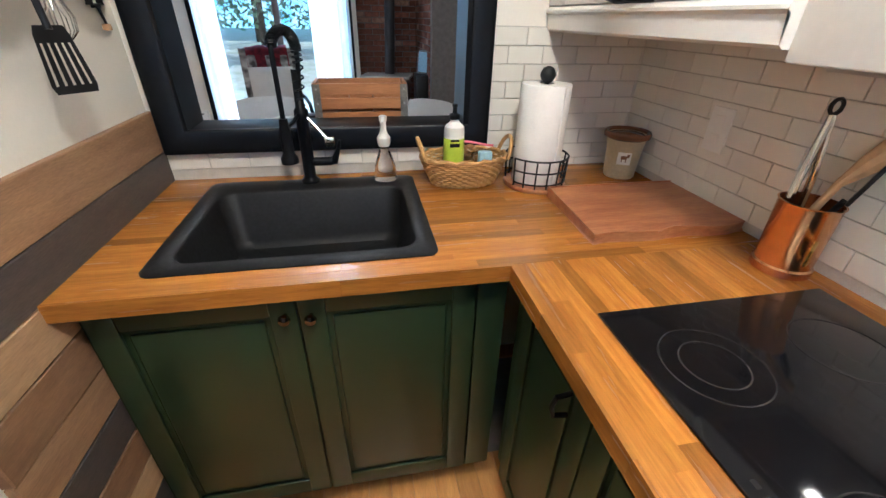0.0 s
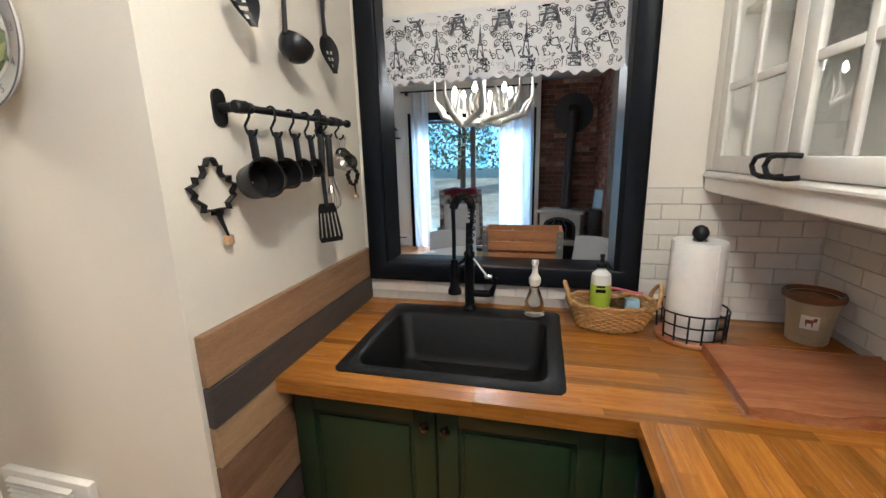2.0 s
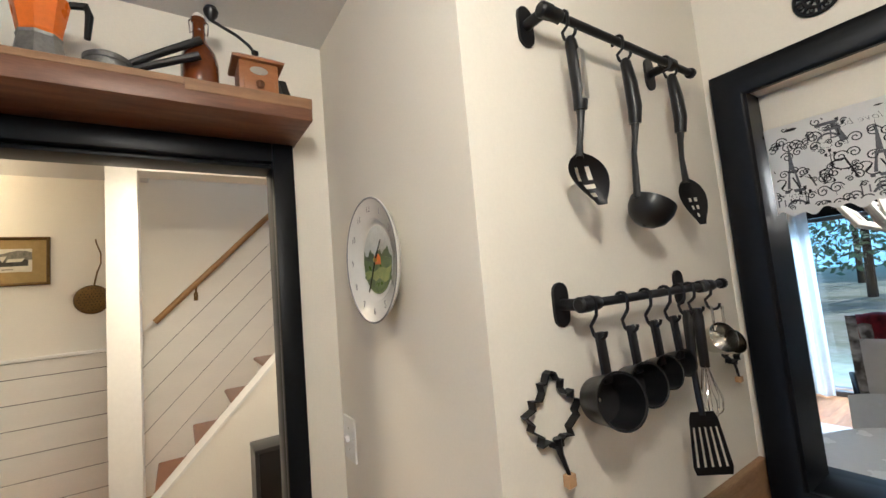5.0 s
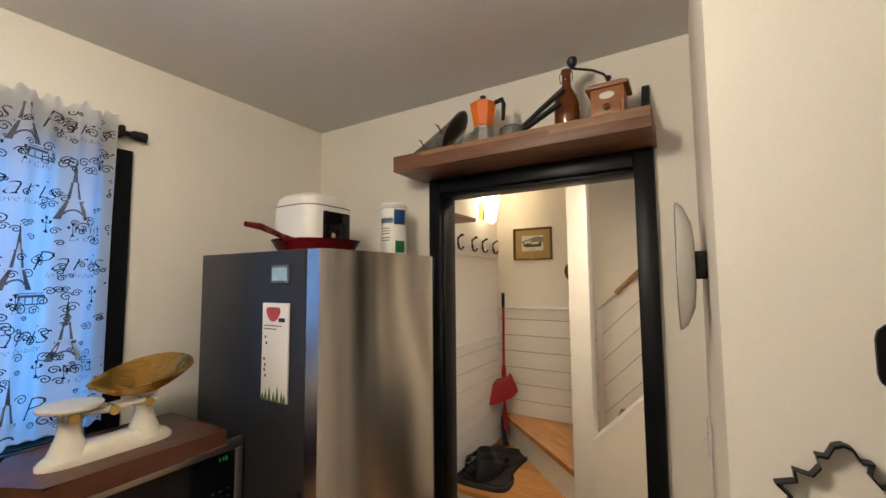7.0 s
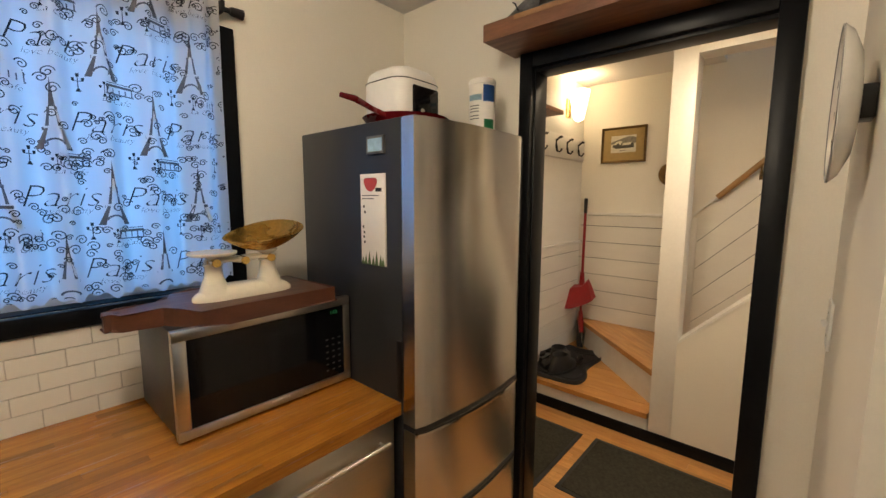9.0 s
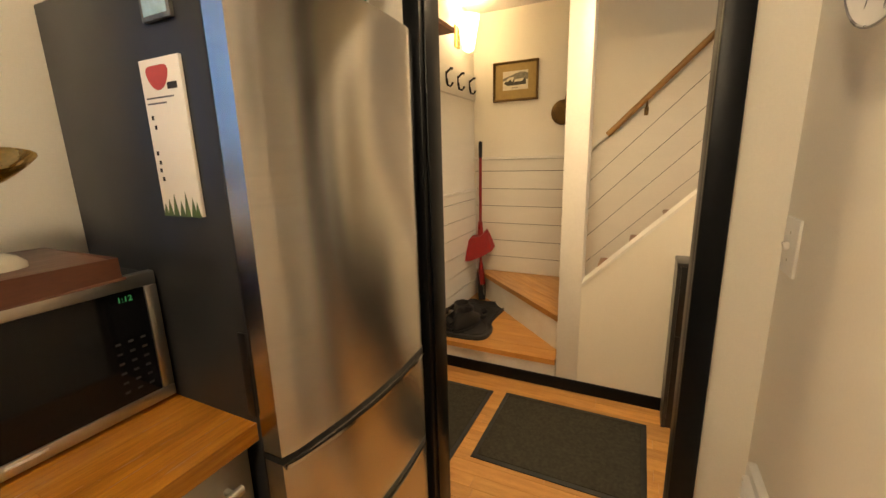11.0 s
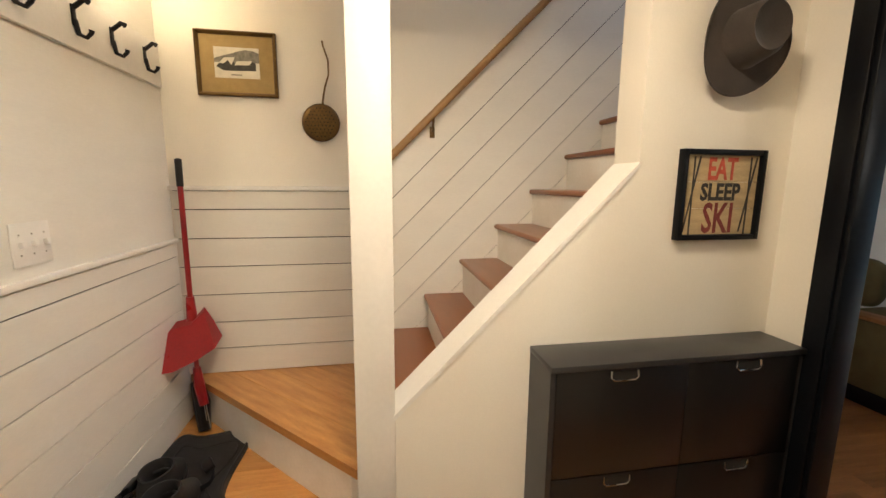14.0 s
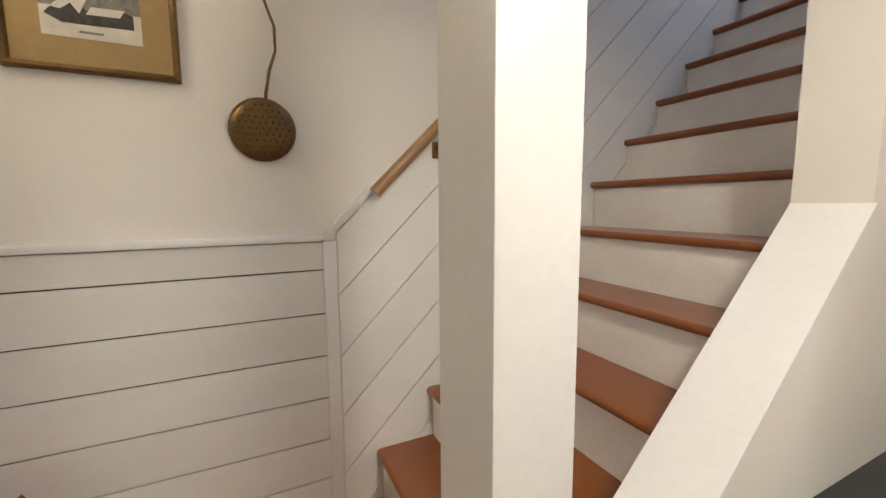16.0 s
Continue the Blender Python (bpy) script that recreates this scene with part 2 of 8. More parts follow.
PL_TAN = material("tan_barn_plank", (0.33, 0.195, 0.10), 0.62, vary=0.14, scale=5, stretch=(8, 1.2, 8), color2=(0.24, 0.135, 0.068), bump=0.12, bscale=45)
PL_LIGHT = material("light_barn_plank", (0.42, 0.27, 0.145), 0.62, vary=0.14, scale=5, stretch=(8, 1.2, 8), color2=(0.31, 0.19, 0.095), bump=0.12, bscale=45)
PL_DARK = material("charcoal_barn_plank", (0.045, 0.038, 0.036), 0.6, vary=0.2, scale=5, stretch=(8, 1.2, 8), color2=(0.075, 0.06, 0.052), bump=0.12, bscale=45)
PL_BROWN = material("brown_barn_plank", (0.24, 0.13, 0.065), 0.62, vary=0.14, scale=5, stretch=(8, 1.2, 8), color2=(0.16, 0.085, 0.042), bump=0.12, bscale=45)
GREEN = material("dark_green_cabinet_paint", (0.014, 0.031, 0.012), 0.40, vary=0.03, scale=4, bump=0.0, rough_vary=0.015, detail=2.0)
SINKM = material("black_granite_composite", (0.008, 0.008, 0.0085), 0.50, spec=0.3, vary=0.25, scale=90, bump=0.06, bscale=400)
TILEM = material("cream_ceramic_tile", (0.78, 0.745, 0.66), 0.20, vary=0.02, scale=5, bump=0.05, bscale=14, random_amount=0.03)
GROUT = material("pale_grout", (0.55, 0.52, 0.46), 0.85, vary=0.05, scale=30, bump=0.1)
STEEL = material("brushed_stainless_steel", (0.64, 0.62, 0.59), 0.24, metal=1.0, vary=0.03, scale=3, stretch=(0.7, 0.7, 60), bump=0.008, bscale=30, rough_vary=0.03)
STEEL.node_tree.nodes["Principled BSDF"].inputs["Anisotropic"].default_value = 0.9
STEEL.node_tree.nodes["Principled BSDF"].inputs["Anisotropic Rotation"].default_value = 0.25
STEELX = material("brushed_stainless_trim", (0.60, 0.58, 0.54), 0.30, metal=1.0, vary=0.02, rough_vary=0.02, scale=3, stretch=(0.7, 60, 60), bump=0.015, bscale=30)
CHROME = material("polished_steel", (0.66, 0.65, 0.62), 0.12, metal=1.0, vary=0.03, scale=8, bump=0.0)
FRDARK = material("dark_grey_fridge_side", (0.030, 0.032, 0.036), 0.36, metal=0.3, vary=0.06, scale=4, bump=0.06, bscale=500)
BGLASS = material("black_glass", (0.005, 0.005, 0.006), 0.08, spec=0.28, vary=0.05, scale=4, bump=0.0, rough_vary=0.02)
BRASS = material("worn_brass", (0.86, 0.60, 0.20), 0.26, metal=1.0, vary=0.12, scale=12, color2=(0.70, 0.46, 0.14), bump=0.02)
OLDBRASS = material("tarnished_brass", (0.17, 0.105, 0.034), 0.44, metal=0.85, vary=0.2, scale=18, color2=(0.12, 0.07, 0.025), bump=0.12, bscale=120)
COPPER = material("copper", (0.80, 0.42, 0.20), 0.24, metal=1.0, vary=0.08, scale=10, bump=0.02)
ENAMEL = material("cream_enamel", (0.78, 0.72, 0.58), 0.22, vary=0.03, scale=6, bump=0.02)
WHITEP = material("white_plastic", (0.80, 0.78, 0.73), 0.35, vary=0.02, scale=6, bump=0.02)
PAPER = material("white_paper_towel", (0.84, 0.82, 0.78), 0.92, vary=0.02, scale=30, bump=0.25, bscale=180, spec=0.1)
REDP = material("red_plastic", (0.30, 0.007, 0.010), 0.30, vary=0.08, scale=10, bump=0.03)
REDE = material("dark_red_enamel", (0.16, 0.006, 0.010), 0.25, vary=0.1, scale=10, bump=0.02)
WICKER = material("honey_wicker", (0.62, 0.36, 0.12), 0.55, vary=0.2, scale=40, color2=(0.34, 0.175, 0.06), bump=0.2, bscale=200, random_amount=0.12, island=True)
CLEAR = glass("clear_glass")
LIME = material("lime_label", (0.42, 0.55, 0.035), 0.4, vary=0.05, scale=20, bump=0.0)
RUBBER = material("black_rubber", (0.020, 0.020, 0.021), 0.55, vary=0.15, scale=14, bump=0.12, bscale=160)
MATM = material("grey_doormat_fibre", (0.062, 0.058, 0.046), 0.95, vary=0.15, scale=60, bump=0.6, bscale=420, spec=0.1)
FELT = material("dark_brown_felt", (0.042, 0.030, 0.022), 0.85, vary=0.15, scale=14, bump=0.2, bscale=260, sheen=0.15)
ORANGE = material("orange_paint", (0.75, 0.17, 0.015), 0.3, vary=0.06, scale=12, bump=0.02)
ALU = material("dull_aluminium", (0.42, 0.42, 0.41), 0.42, metal=0.9, vary=0.12, scale=14, bump=0.06)
PEWTER = material("old_tin", (0.24, 0.235, 0.22), 0.5, metal=0.7, vary=0.2, scale=16, color2=(0.12, 0.115, 0.105), bump=0.12)
AMBER = material("amber_bottle_glass", (0.14, 0.035, 0.008), 0.10, vary=0.1, scale=8, bump=0.0, coat=0.4)
GRINDW = material("grinder_beech", (0.36, 0.15, 0.055), 0.36, vary=0.1, scale=6, stretch=(2, 2, 9), color2=(0.26, 0.10, 0.035), bump=0.05)
CROCKM = material("tan_stoneware", (0.52, 0.42, 0.25), 0.35, vary=0.08, scale=12, bump=0.05)
CROCKB = material("brown_glaze", (0.20, 0.085, 0.035), 0.22, vary=0.12, scale=12, bump=0.03)
CRATEW = material("crate_pine", (0.42, 0.185, 0.065), 0.5, vary=0.15, scale=5, stretch=(1, 8, 8), color2=(0.30, 0.12, 0.04), bump=0.1, bscale=40, random_amount=0.12)
BRICKM = material("old_red_brick", (0.24, 0.105, 0.068), 0.85, vary=0.2, scale=14, color2=(0.15, 0.062, 0.042), bump=0.5, bscale=60, random_amount=0.4, spec=0.2)
BRICKP = material("pale_old_brick", (0.42, 0.28, 0.21), 0.85, vary=0.2, scale=14, color2=(0.24, 0.12, 0.08), bump=0.5, bscale=60, random_amount=0.25, spec=0.2)
MORTAR = material("grey_mortar", (0.22, 0.20, 0.18), 0.95, vary=0.1, scale=20, bump=0.5)
STOVEG = material("pale_grey_stove_enamel", (0.52, 0.50, 0.45), 0.35, vary=0.06, scale=6, bump=0.03)
SOOT = material("matt_black_flue", (0.016, 0.016, 0.018), 0.5, vary=0.1, scale=8, bump=0.03)
ANTLER = material("antler", (0.82, 0.79, 0.72), 0.5, vary=0.08, scale=12, color2=(0.70, 0.64, 0.53), bump=0.12, bscale=60)
LINEN = cloth("white_linen_curtain", (0.82, 0.81, 0.78), 0.4)
PRINTC = cloth("white_printed_cotton", (0.80, 0.80, 0.82), 0.70, vary=0.02)
# Same cotton as PRINTC, less see-through so the valance looks brighter lit.
VALC = cloth("white_cotton_lit_copy", (0.82, 0.81, 0.80), 0.30, vary=0.02)
INK = material("charcoal_print", (0.035, 0.035, 0.042), 0.9, vary=0.1, scale=20, bump=0.0, spec=0.1)
INKG = material("grey_print", (0.16, 0.16, 0.18), 0.9, vary=0.15, scale=20, bump=0.0, spec=0.1)
WHITEF = material("white_lacquer", (0.80, 0.79, 0.76), 0.25, vary=0.02, scale=5, bump=0.01)
CUSH = material("pale_grey_cushion", (0.62, 0.60, 0.57), 0.9, vary=0.04, scale=9, bump=0.2, bscale=300)
PLAID = material("red_plaid_wool", (0.26, 0.010, 0.020), 0.95, vary=0.3, scale=16, color2=(0.06, 0.004, 0.010), bump=0.3, bscale=200)
PATTERN = material("grey_patterned_fabric", (0.45, 0.43, 0.40), 0.9, vary=0.1, scale=16, color2=(0.07, 0.06, 0.055), bump=0.2, detail=1.0)
LAMPGLOW = material("lit_frosted_glass", (0.9, 0.82, 0.65), 0.4, emit=(1.0, 0.80, 0.50), strength=9.0, bump=0.0, vary=0.0)
BULB = material("lit_bulb", (0.9, 0.85, 0.7), 0.4, emit=(1.0, 0.90, 0.70), strength=22.0, bump=0.0, vary=0.0)
LABELW = material("white_card", (0.80, 0.77, 0.72), 0.6, vary=0.01, scale=5, bump=0.0)
BLUEP = material("blue_print", (0.03, 0.13, 0.42), 0.4, bump=0.0, vary=0.02)
GREENP = material("green_print", (0.02, 0.25, 0.10), 0.4, bump=0.0, vary=0.05)
REDPR = material("red_print", (0.45, 0.05, 0.05), 0.6, bump=0.0, vary=0.05)
GOLDMAT = material("olive_gold_mount", (0.34, 0.235, 0.085), 0.8, vary=0.05, scale=30, bump=0.05)

# ---- the setting ----
XE, XR, YN, YS, XD, XH = 0.965, -0.665, 1.435, -1.15, -1.42, -1.49
XS, XF, YH, YC = -2.66, -3.69, -1.13, 0.525
CEIL, HCEIL, LCEIL = 2.50, 2.60, 2.64


def wall(name, boxes, label, mat=None):
    bm = B()
    for b in boxes:
        box(bm, *b)
    return solid(name, bm, mat or PAINT, label, "wall", kind="structure", smooth=None)


wall_north = wall("wall_north", [
    (XR - 0.12, -0.575, YN, 1.555, 0, LCEIL), (0.335, XE + 0.12, YN, 1.555, 0, LCEIL), (-0.575, 0.335, YN, 1.555, 0, 1.045), (-0.575, 0.335, YN, 1.555, 2.13, LCEIL),
    (XE + 0.12, 2.2, YN, 1.555, 0, LCEIL), (-1.62, XR - 0.12, YN, 1.555, 0, LCEIL), (-2.44, -1.62, 1.365, 1.435, 2.06, LCEIL),
    (XS, -2.44, 1.365, 1.435, 0, LCEIL), (-1.62, XH, 1.365, YN, 0, HCEIL)], "cream painted wall with a wide pass-through opening over the sink")
wall_rack = wall("wall_rack", [(XR - 0.12, XR, YC, YN, 0, CEIL)], "cream wall that carries the utensil rails")
wall_clock = wall("wall_clock", [(XD, XR - 0.12, YC, YC + 0.12, 0, CEIL)], "off-white wall with a plate clock and a light switch")
wall_west = wall("wall_west", [(XH, XD, -0.392, 0.372, 2.085, CEIL), (XH, XD, YS, -0.392, 0, CEIL), (XH, XD, 0.372, YC, 0, CEIL), (XH, XD, YC, YN, 0, HCEIL),
                              (XH, XD, YS, YC, CEIL, HCEIL)], "cream wall pierced by a black-framed doorway")
wall_south = wall("wall_south", [(XH, -0.48, YS - 0.14, YS, 0, HCEIL), (0.30, XE + 0.12, YS - 0.14, YS, 0, HCEIL), (-0.48, 0.30, YS - 0.14, YS, 0, 1.245), (-0.48, 0.30, YS - 0.14, YS, 2.12, HCEIL)],
                  "cream wall with a curtained window over the counter")
wall_east = wall("wall_east", [(XE, XE + 0.12, YS, YN, 0, CEIL)], "cream wall behind the hob and the upper cabinets")
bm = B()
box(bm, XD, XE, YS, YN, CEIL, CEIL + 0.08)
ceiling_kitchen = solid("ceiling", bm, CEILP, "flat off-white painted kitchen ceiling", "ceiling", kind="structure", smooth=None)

# hall and stairs
hall_south = wall("wall_hall_south", [(XF - 0.12, XH, YH - 0.015 - 0.12, YH, 0, HCEIL)], "white wall with painted boards below a chair rail", SHIP)
hall_far = wall("wall_picture", [(XF - 0.12, XF, YH, 4.2, 0, 5.2)], "off-white stair wall with painted boards and a handrail")
bm = B()
prism(bm, [(-0.055, 0.0), (0.425, 0.0), (1.365, 0.0), (1.365, 5.2), (0.77, 5.2), (0.77, 1.528), (-0.055, 0.690)], "x", XS - 0.147, XS)
wall_stair = solid("wall_stair", bm, PAINT, "white stair wall with a sloped knee wall", "wall", kind="structure", smooth=None)
bm = B()
box(bm, XS - 0.147, XS, -0.184, -0.0552, 0, HCEIL, 0.003)
newel = solid("newel_post", bm, TRIMW, "square white painted post beside the winder steps", "post", kind="structure")
bm = B()
box(bm, XS - 0.147, XS, -0.055, 0.77, 2.395, 5.2)
box(bm, XS - 0.147, XS, -0.19, -0.055, HCEIL + 0.08, 5.2)
solid("wall_stair_header", bm, TRIMW, "white header over the stair opening", "wall", kind="structure", smooth=None)
bm = B()
prism(bm, [(-0.06, 0.686), (-0.06, 0.706), (0.769, 1.548), (0.769, 1.528)], "x", XS - 0.147, XS + 0.006)
solid("knee_wall_cap", bm, TRIMW, "white sloped cap on the knee wall", "trim", kind="structure")
bm = B()
box(bm, XF - 0.12, XS, 4.2, 4.32, 1.9, 5.2)
box(bm, XS - 0.147, XS, 1.555, 4.32, 1.95, 5.2)
solid("wall_stairhead", bm, PAINT, "plain off-white wall at the head of the stairs", "wall", kind="structure", smooth=None)
bm = B()
box(bm, XF - 0.12, XS, -0.19, 4.32, 5.2, 5.28)
solid("ceiling_stairwell", bm, CEILP, "off-white ceiling over the stairwell", "ceiling", kind="structure", smooth=None)
bm = B()
box(bm, XF - 0.12, XS, -0.17, -0.056, HCEIL + 0.08, 5.2)
solid("wall_stairwell_front", bm, PAINT, "plain wall above the hall ceiling", "wall", kind="structure", smooth=None)
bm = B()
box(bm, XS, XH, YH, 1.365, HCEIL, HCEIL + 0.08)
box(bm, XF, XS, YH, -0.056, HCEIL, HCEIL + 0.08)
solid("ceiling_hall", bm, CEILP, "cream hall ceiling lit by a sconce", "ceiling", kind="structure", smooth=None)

# living room
bm = B()
box(bm, -4.6, -2.08, 6.45, 6.57, 0, LCEIL)
box(bm, -2.08, -0.10, 6.45, 6.57, 2.2, LCEIL)
box(bm, -0.10, 0.0, 6.45, 6.57, 0, LCEIL)
solid("wall_patio", bm, PAINT, "off-white wall with a sliding glass door", "wall", kind="structure", smooth=None)
bm = B()
box(bm, -4.72, -4.6, 1.36, 6.57, 0, LCEIL)
box(bm, -4.6, XF - 0.12, 1.365, 1.555, 0, LCEIL)
box(bm, XF - 0.12, XS, 1.50, 1.555, 0, 1.80)
solid("wall_living_west", bm, PAINT, "plain off-white living room wall", "wall", kind="structure", smooth=None)
bm = B()
box(bm, 2.2, 2.32, YN, 6.57, 0, LCEIL)
solid("wall_living_east", bm, PAINT, "plain off-white living room side wall", "wall", kind="structure", smooth=None)
bm = B()
box(bm, XS, 2.2, 1.555, 6.9, LCEIL, LCEIL + 0.08)
box(bm, -4.6, XS, 2.9, 6.9, LCEIL, LCEIL + 0.08)
solid("ceiling_living", bm, CEILP, "white living room ceiling", "ceiling", kind="structure", smooth=None)

# floors: planks are laid at the end of the file
bm = B()
box(bm, -4.72, 2.32, YS - 0.14, 7.0, -0.12, -0.012)
solid("subfloor", bm, MORTAR, "subfloor under the planks", "floor", kind="structure", smooth=None)
bm = B()
box(bm, -60, 60, 6.6, 90, -0.4, -0.18)
GRASS = material("sunlit_lawn", (0.42, 0.42, 0.34), 0.95, vary=0.2, scale=0.8, bump=0.4, bscale=8, color2=(0.26, 0.29, 0.18))
solid("ground", bm, GRASS, "pale sunlit yard outside the glass door", "ground", kind="structure", smooth=None)

# black frame round the pass-through: a bevelled profile along the four sides
def picture_frame(bm, x0, x1, z0, z1, w, y_front, y_back, slope):
    """Mitred frame, facing -y, with a sloped inner face."""
    prof = [(0.0, y_back), (0.0, y_front + 0.004), (0.006, y_front), (w * 0.25, y_front), (w * 0.9, y_front + slope), (w, y_front + slope + 0.006), (w, y_back)]
    rings = []
    for cx, cz, sx, sz in ((x0, z0, 1, 1), (x1, z0, -1, 1), (x1, z1, -1, -1), (x0, z1, 1, -1)):
        rings.append([Vector((cx + sx * d, y, cz + sz * d)) for d, y in prof])
    vs = [[bm.verts.new(p) for p in r] for r in rings]
    n = len(prof)
    for k in range(4):
        a, b = vs[k], vs[(k + 1) % 4]
        for i in range(n):
            bm.faces.new((a[i], a[(i + 1) % n], b[(i + 1) % n], b[i]))
    return bm


window_1 = thing("window_1", (-0.12, 1.43, 1.0), "pass-through opening in a wide black satin frame", "window", kind="structure")
part("window_frame", picture_frame(B(), -0.636, 0.405, 1.008, 2.196, 0.07, 1.395, 1.4345, 0.020), BLACK, window_1)
bm = B()
box(bm, -0.5749, -0.560, 1.42, 1.575, 1.075, 2.13)
box(bm, 0.320, 0.3349, 1.42, 1.575, 1.075, 2.13)
box(bm, -0.5749, 0.3349, 1.42, 1.575, 2.1301, 2.1302)
part("jamb", bm, BLACK, window_1)
bm = B()
box(bm, -0.5749, 0.3349, 1.418, 1.585, 1.0451, 1.075, 0.004)
part("window_sill", bm, BLACK, window_1)
bm = B()
box(bm, -0.5595, 0.3195, 1.50, 1.56, 2.022, 2.1295, 0.002)
part("header_board", bm, PAINT, window_1, "cream header board above the valance")

# black door frame from the kitchen to the hall
door_1 = thing("door_1", (XD, 0.0, 0.0), "doorway with a black painted frame and jambs", "doorway", kind="structure")
for nm, b in (("jamb", (XH - 0.012, XD + 0.012, -0.3918, -0.384, 0, 2.084)), ("jamb", (XH - 0.012, XD + 0.012, 0.352, 0.3718, 0, 2.084)), ("head_jamb", (XH - 0.012, XD + 0.012, -0.3838, 0.3518, 2.069, 2.084)),
              ("casing", (XD, XD + 0.034, -0.448, -0.3922, 0, 2.142)), ("casing", (XD, XD + 0.034, 0.3522, 0.412, 0, 2.142)), ("head_casing", (XD, XD + 0.034, -0.392, 0.352, 2.0845, 2.142)),
              ("casing", (XH - 0.020, XH, -0.462, -0.3922, 0, 2.15)), ("casing", (XH - 0.020, XH, 0.3722, 0.43, 0, 2.15)), ("head_casing", (XH - 0.020, XH, -0.392, 0.372, 2.0845, 2.15))):
    part(nm, box(B(), *b, 0.004), BLACK, door_1)
# black door frame from the hall to the living room
door_2 = thing("door_2", (-2.0, 1.36, 0.0), "black framed doorway to the living room", "doorway", kind="structure")
for nm, b in (("jamb", (-2.44, -2.422, 1.351, 1.443, 0, 2.06)), ("jamb", (-1.638, -1.62, 1.351, 1.569, 0, 2.06)), ("casing", (-2.51, -2.4405, 1.343, 1.3645, 0, 2.13)), ("casing", (-1.6195, -1.53, 1.343, 1.3645, 0, 2.13)),
              ("head_casing", (-2.4405, -1.6195, 1.343, 1.3645, 2.0605, 2.13))):
    part(nm, box(B(), *b, 0.004), BLACK, door_2)

# baseboards
bm = B()
box(bm, XS, XS + 0.014, YH, 0.43, 0, 0.078, 0.003)
solid("baseboard", bm, BLACK, "black baseboard along the stair wall", "baseboard", kind="structure")
# picture-wall boards: chair rail, frieze, sloped boards
bm = B()
box(bm, XF, XF + 0.026, YH, -0.205, 1.430, 1.453, 0.004)
box(bm, XF, XF + 0.012, -0.205, -0.16, 0.435, 1.4295, 0.002)
prism(bm, [(-0.205, 1.430), (-0.205, 1.453), (-0.045, 1.611), (-0.045, 1.586)], "x", XF, XF + 0.026)
box(bm, XF + 0.0005, -2.4375, YH, YH + 0.022, 1.163, 1.185, 0.004)
solid("chair_rail", bm, TRIMW, "white chair rail on top of the boards", "trim", kind="structure")

# winder steps and the straight flight
stairs = thing("staircase", (-3.2, -0.2, 0.0), "white stairs with honey oak winders and red-brown treads", "staircase", kind="structure")
part("winder_riser", prism(B(), [(-2.664, -0.1905), (-2.664, YH), (XF, YH), (XF, -1.10), (-2.79, -0.1905)], "z", 0.0, 0.156), RISER, stairs)
part("winder_riser", prism(B(), [(-2.808, -0.215), (-2.808, -0.02), (XF, -0.02), (XF, -1.085)], "z", 0.0, 0.395), RISER, stairs)
run, rise = 0.2075, 0.2025
for k in range(12):
    y, z = -0.036 + run * k, 0.634 + rise * k
    bm = B()
    box(bm, XF, XS - 0.1475, y + 0.022, y + 0.022 + run + (0.0 if k < 11 else 1.8), z - rise - (0.0 if k else 0.03), z - 0.03)
    part("riser", bm, RISER, stairs)
    bm = B()
    prof = [(y + 0.028 + run, z), (y + 0.012, z)] + arc(y + 0.012, z - 0.014, 0.014, 90, 270, 6) + [(y + 0.028 + run, z - 0.0295)]
    if k == 11:
        prof[0], prof[-1] = (4.2, z), (4.2, z - 0.0295)
    prism(bm, prof, "x", XF, XS - 0.148)
    part("tread", bm, TREAD, stairs)
bm = B()
prism(bm, [(-0.0195, 0.0), (0.25, 0.0), (2.30, 2.08), (4.2, 2.08), (4.2, 2.6), (2.3, 2.6), (-0.0195, 0.40)], "x", XF, XS - 0.1475)
part("carcass", bm, PAINT, stairs, "plain painted underside of the flight")
# winder treads, boards parallel to the nosings
def clip_poly(poly, p, d):
    out = []
    for a, b in zip(poly, poly[1:] + poly[:1]):
        fa, fb = (a[0] - p[0]) * d[0] + (a[1] - p[1]) * d[1], (b[0] - p[0]) * d[0] + (b[1] - p[1]) * d[1]
        if fa >= 0:
            out.append(a)
        if fa * fb < 0:
            t = fa / (fa - fb)
            out.append((a[0] + (b[0] - a[0]) * t, a[1] + (b[1] - a[1]) * t))
    return out


def boarded(name, poly, p, d, widths, z0, z1, wood):
    s = 0.0
    for w in widths:
        a = clip_poly(poly, (p[0] + d[0] * s, p[1] + d[1] * s), d)
        e = s + w - 0.0012
        b = clip_poly(a, (p[0] + d[0] * e, p[1] + d[1] * e), (-d[0], -d[1])) if len(a) > 2 else []
        if len(b) > 2:
            bm = prism(B(), b, "z", z0, z1)
            bmesh.ops.bevel(bm, geom=list(bm.edges), offset=0.0012, segments=1, affect="EDGES")
            part(name, bm, wood, stairs)
        s += w


boarded("winder_board", [(-2.648, -0.1905), (-2.648, YH), (XF, YH), (XF, -1.07), (-2.80, -0.1905)], (-2.648, 0), (-1, 0), [0.13, 0.12, 0.15, 0.12, 0.14, 0.13, 0.15, 0.2], 0.156, 0.192, TREADO)
boarded("winder_board", [(-2.775, -0.195), (-2.808, -0.02), (XF, -0.02), (XF, -1.115)], (-2.775, -0.195), (-0.713, 0.701), [0.155, 0.15, 0.16, 0.15, 0.2], 0.395, 0.432, WINDER)

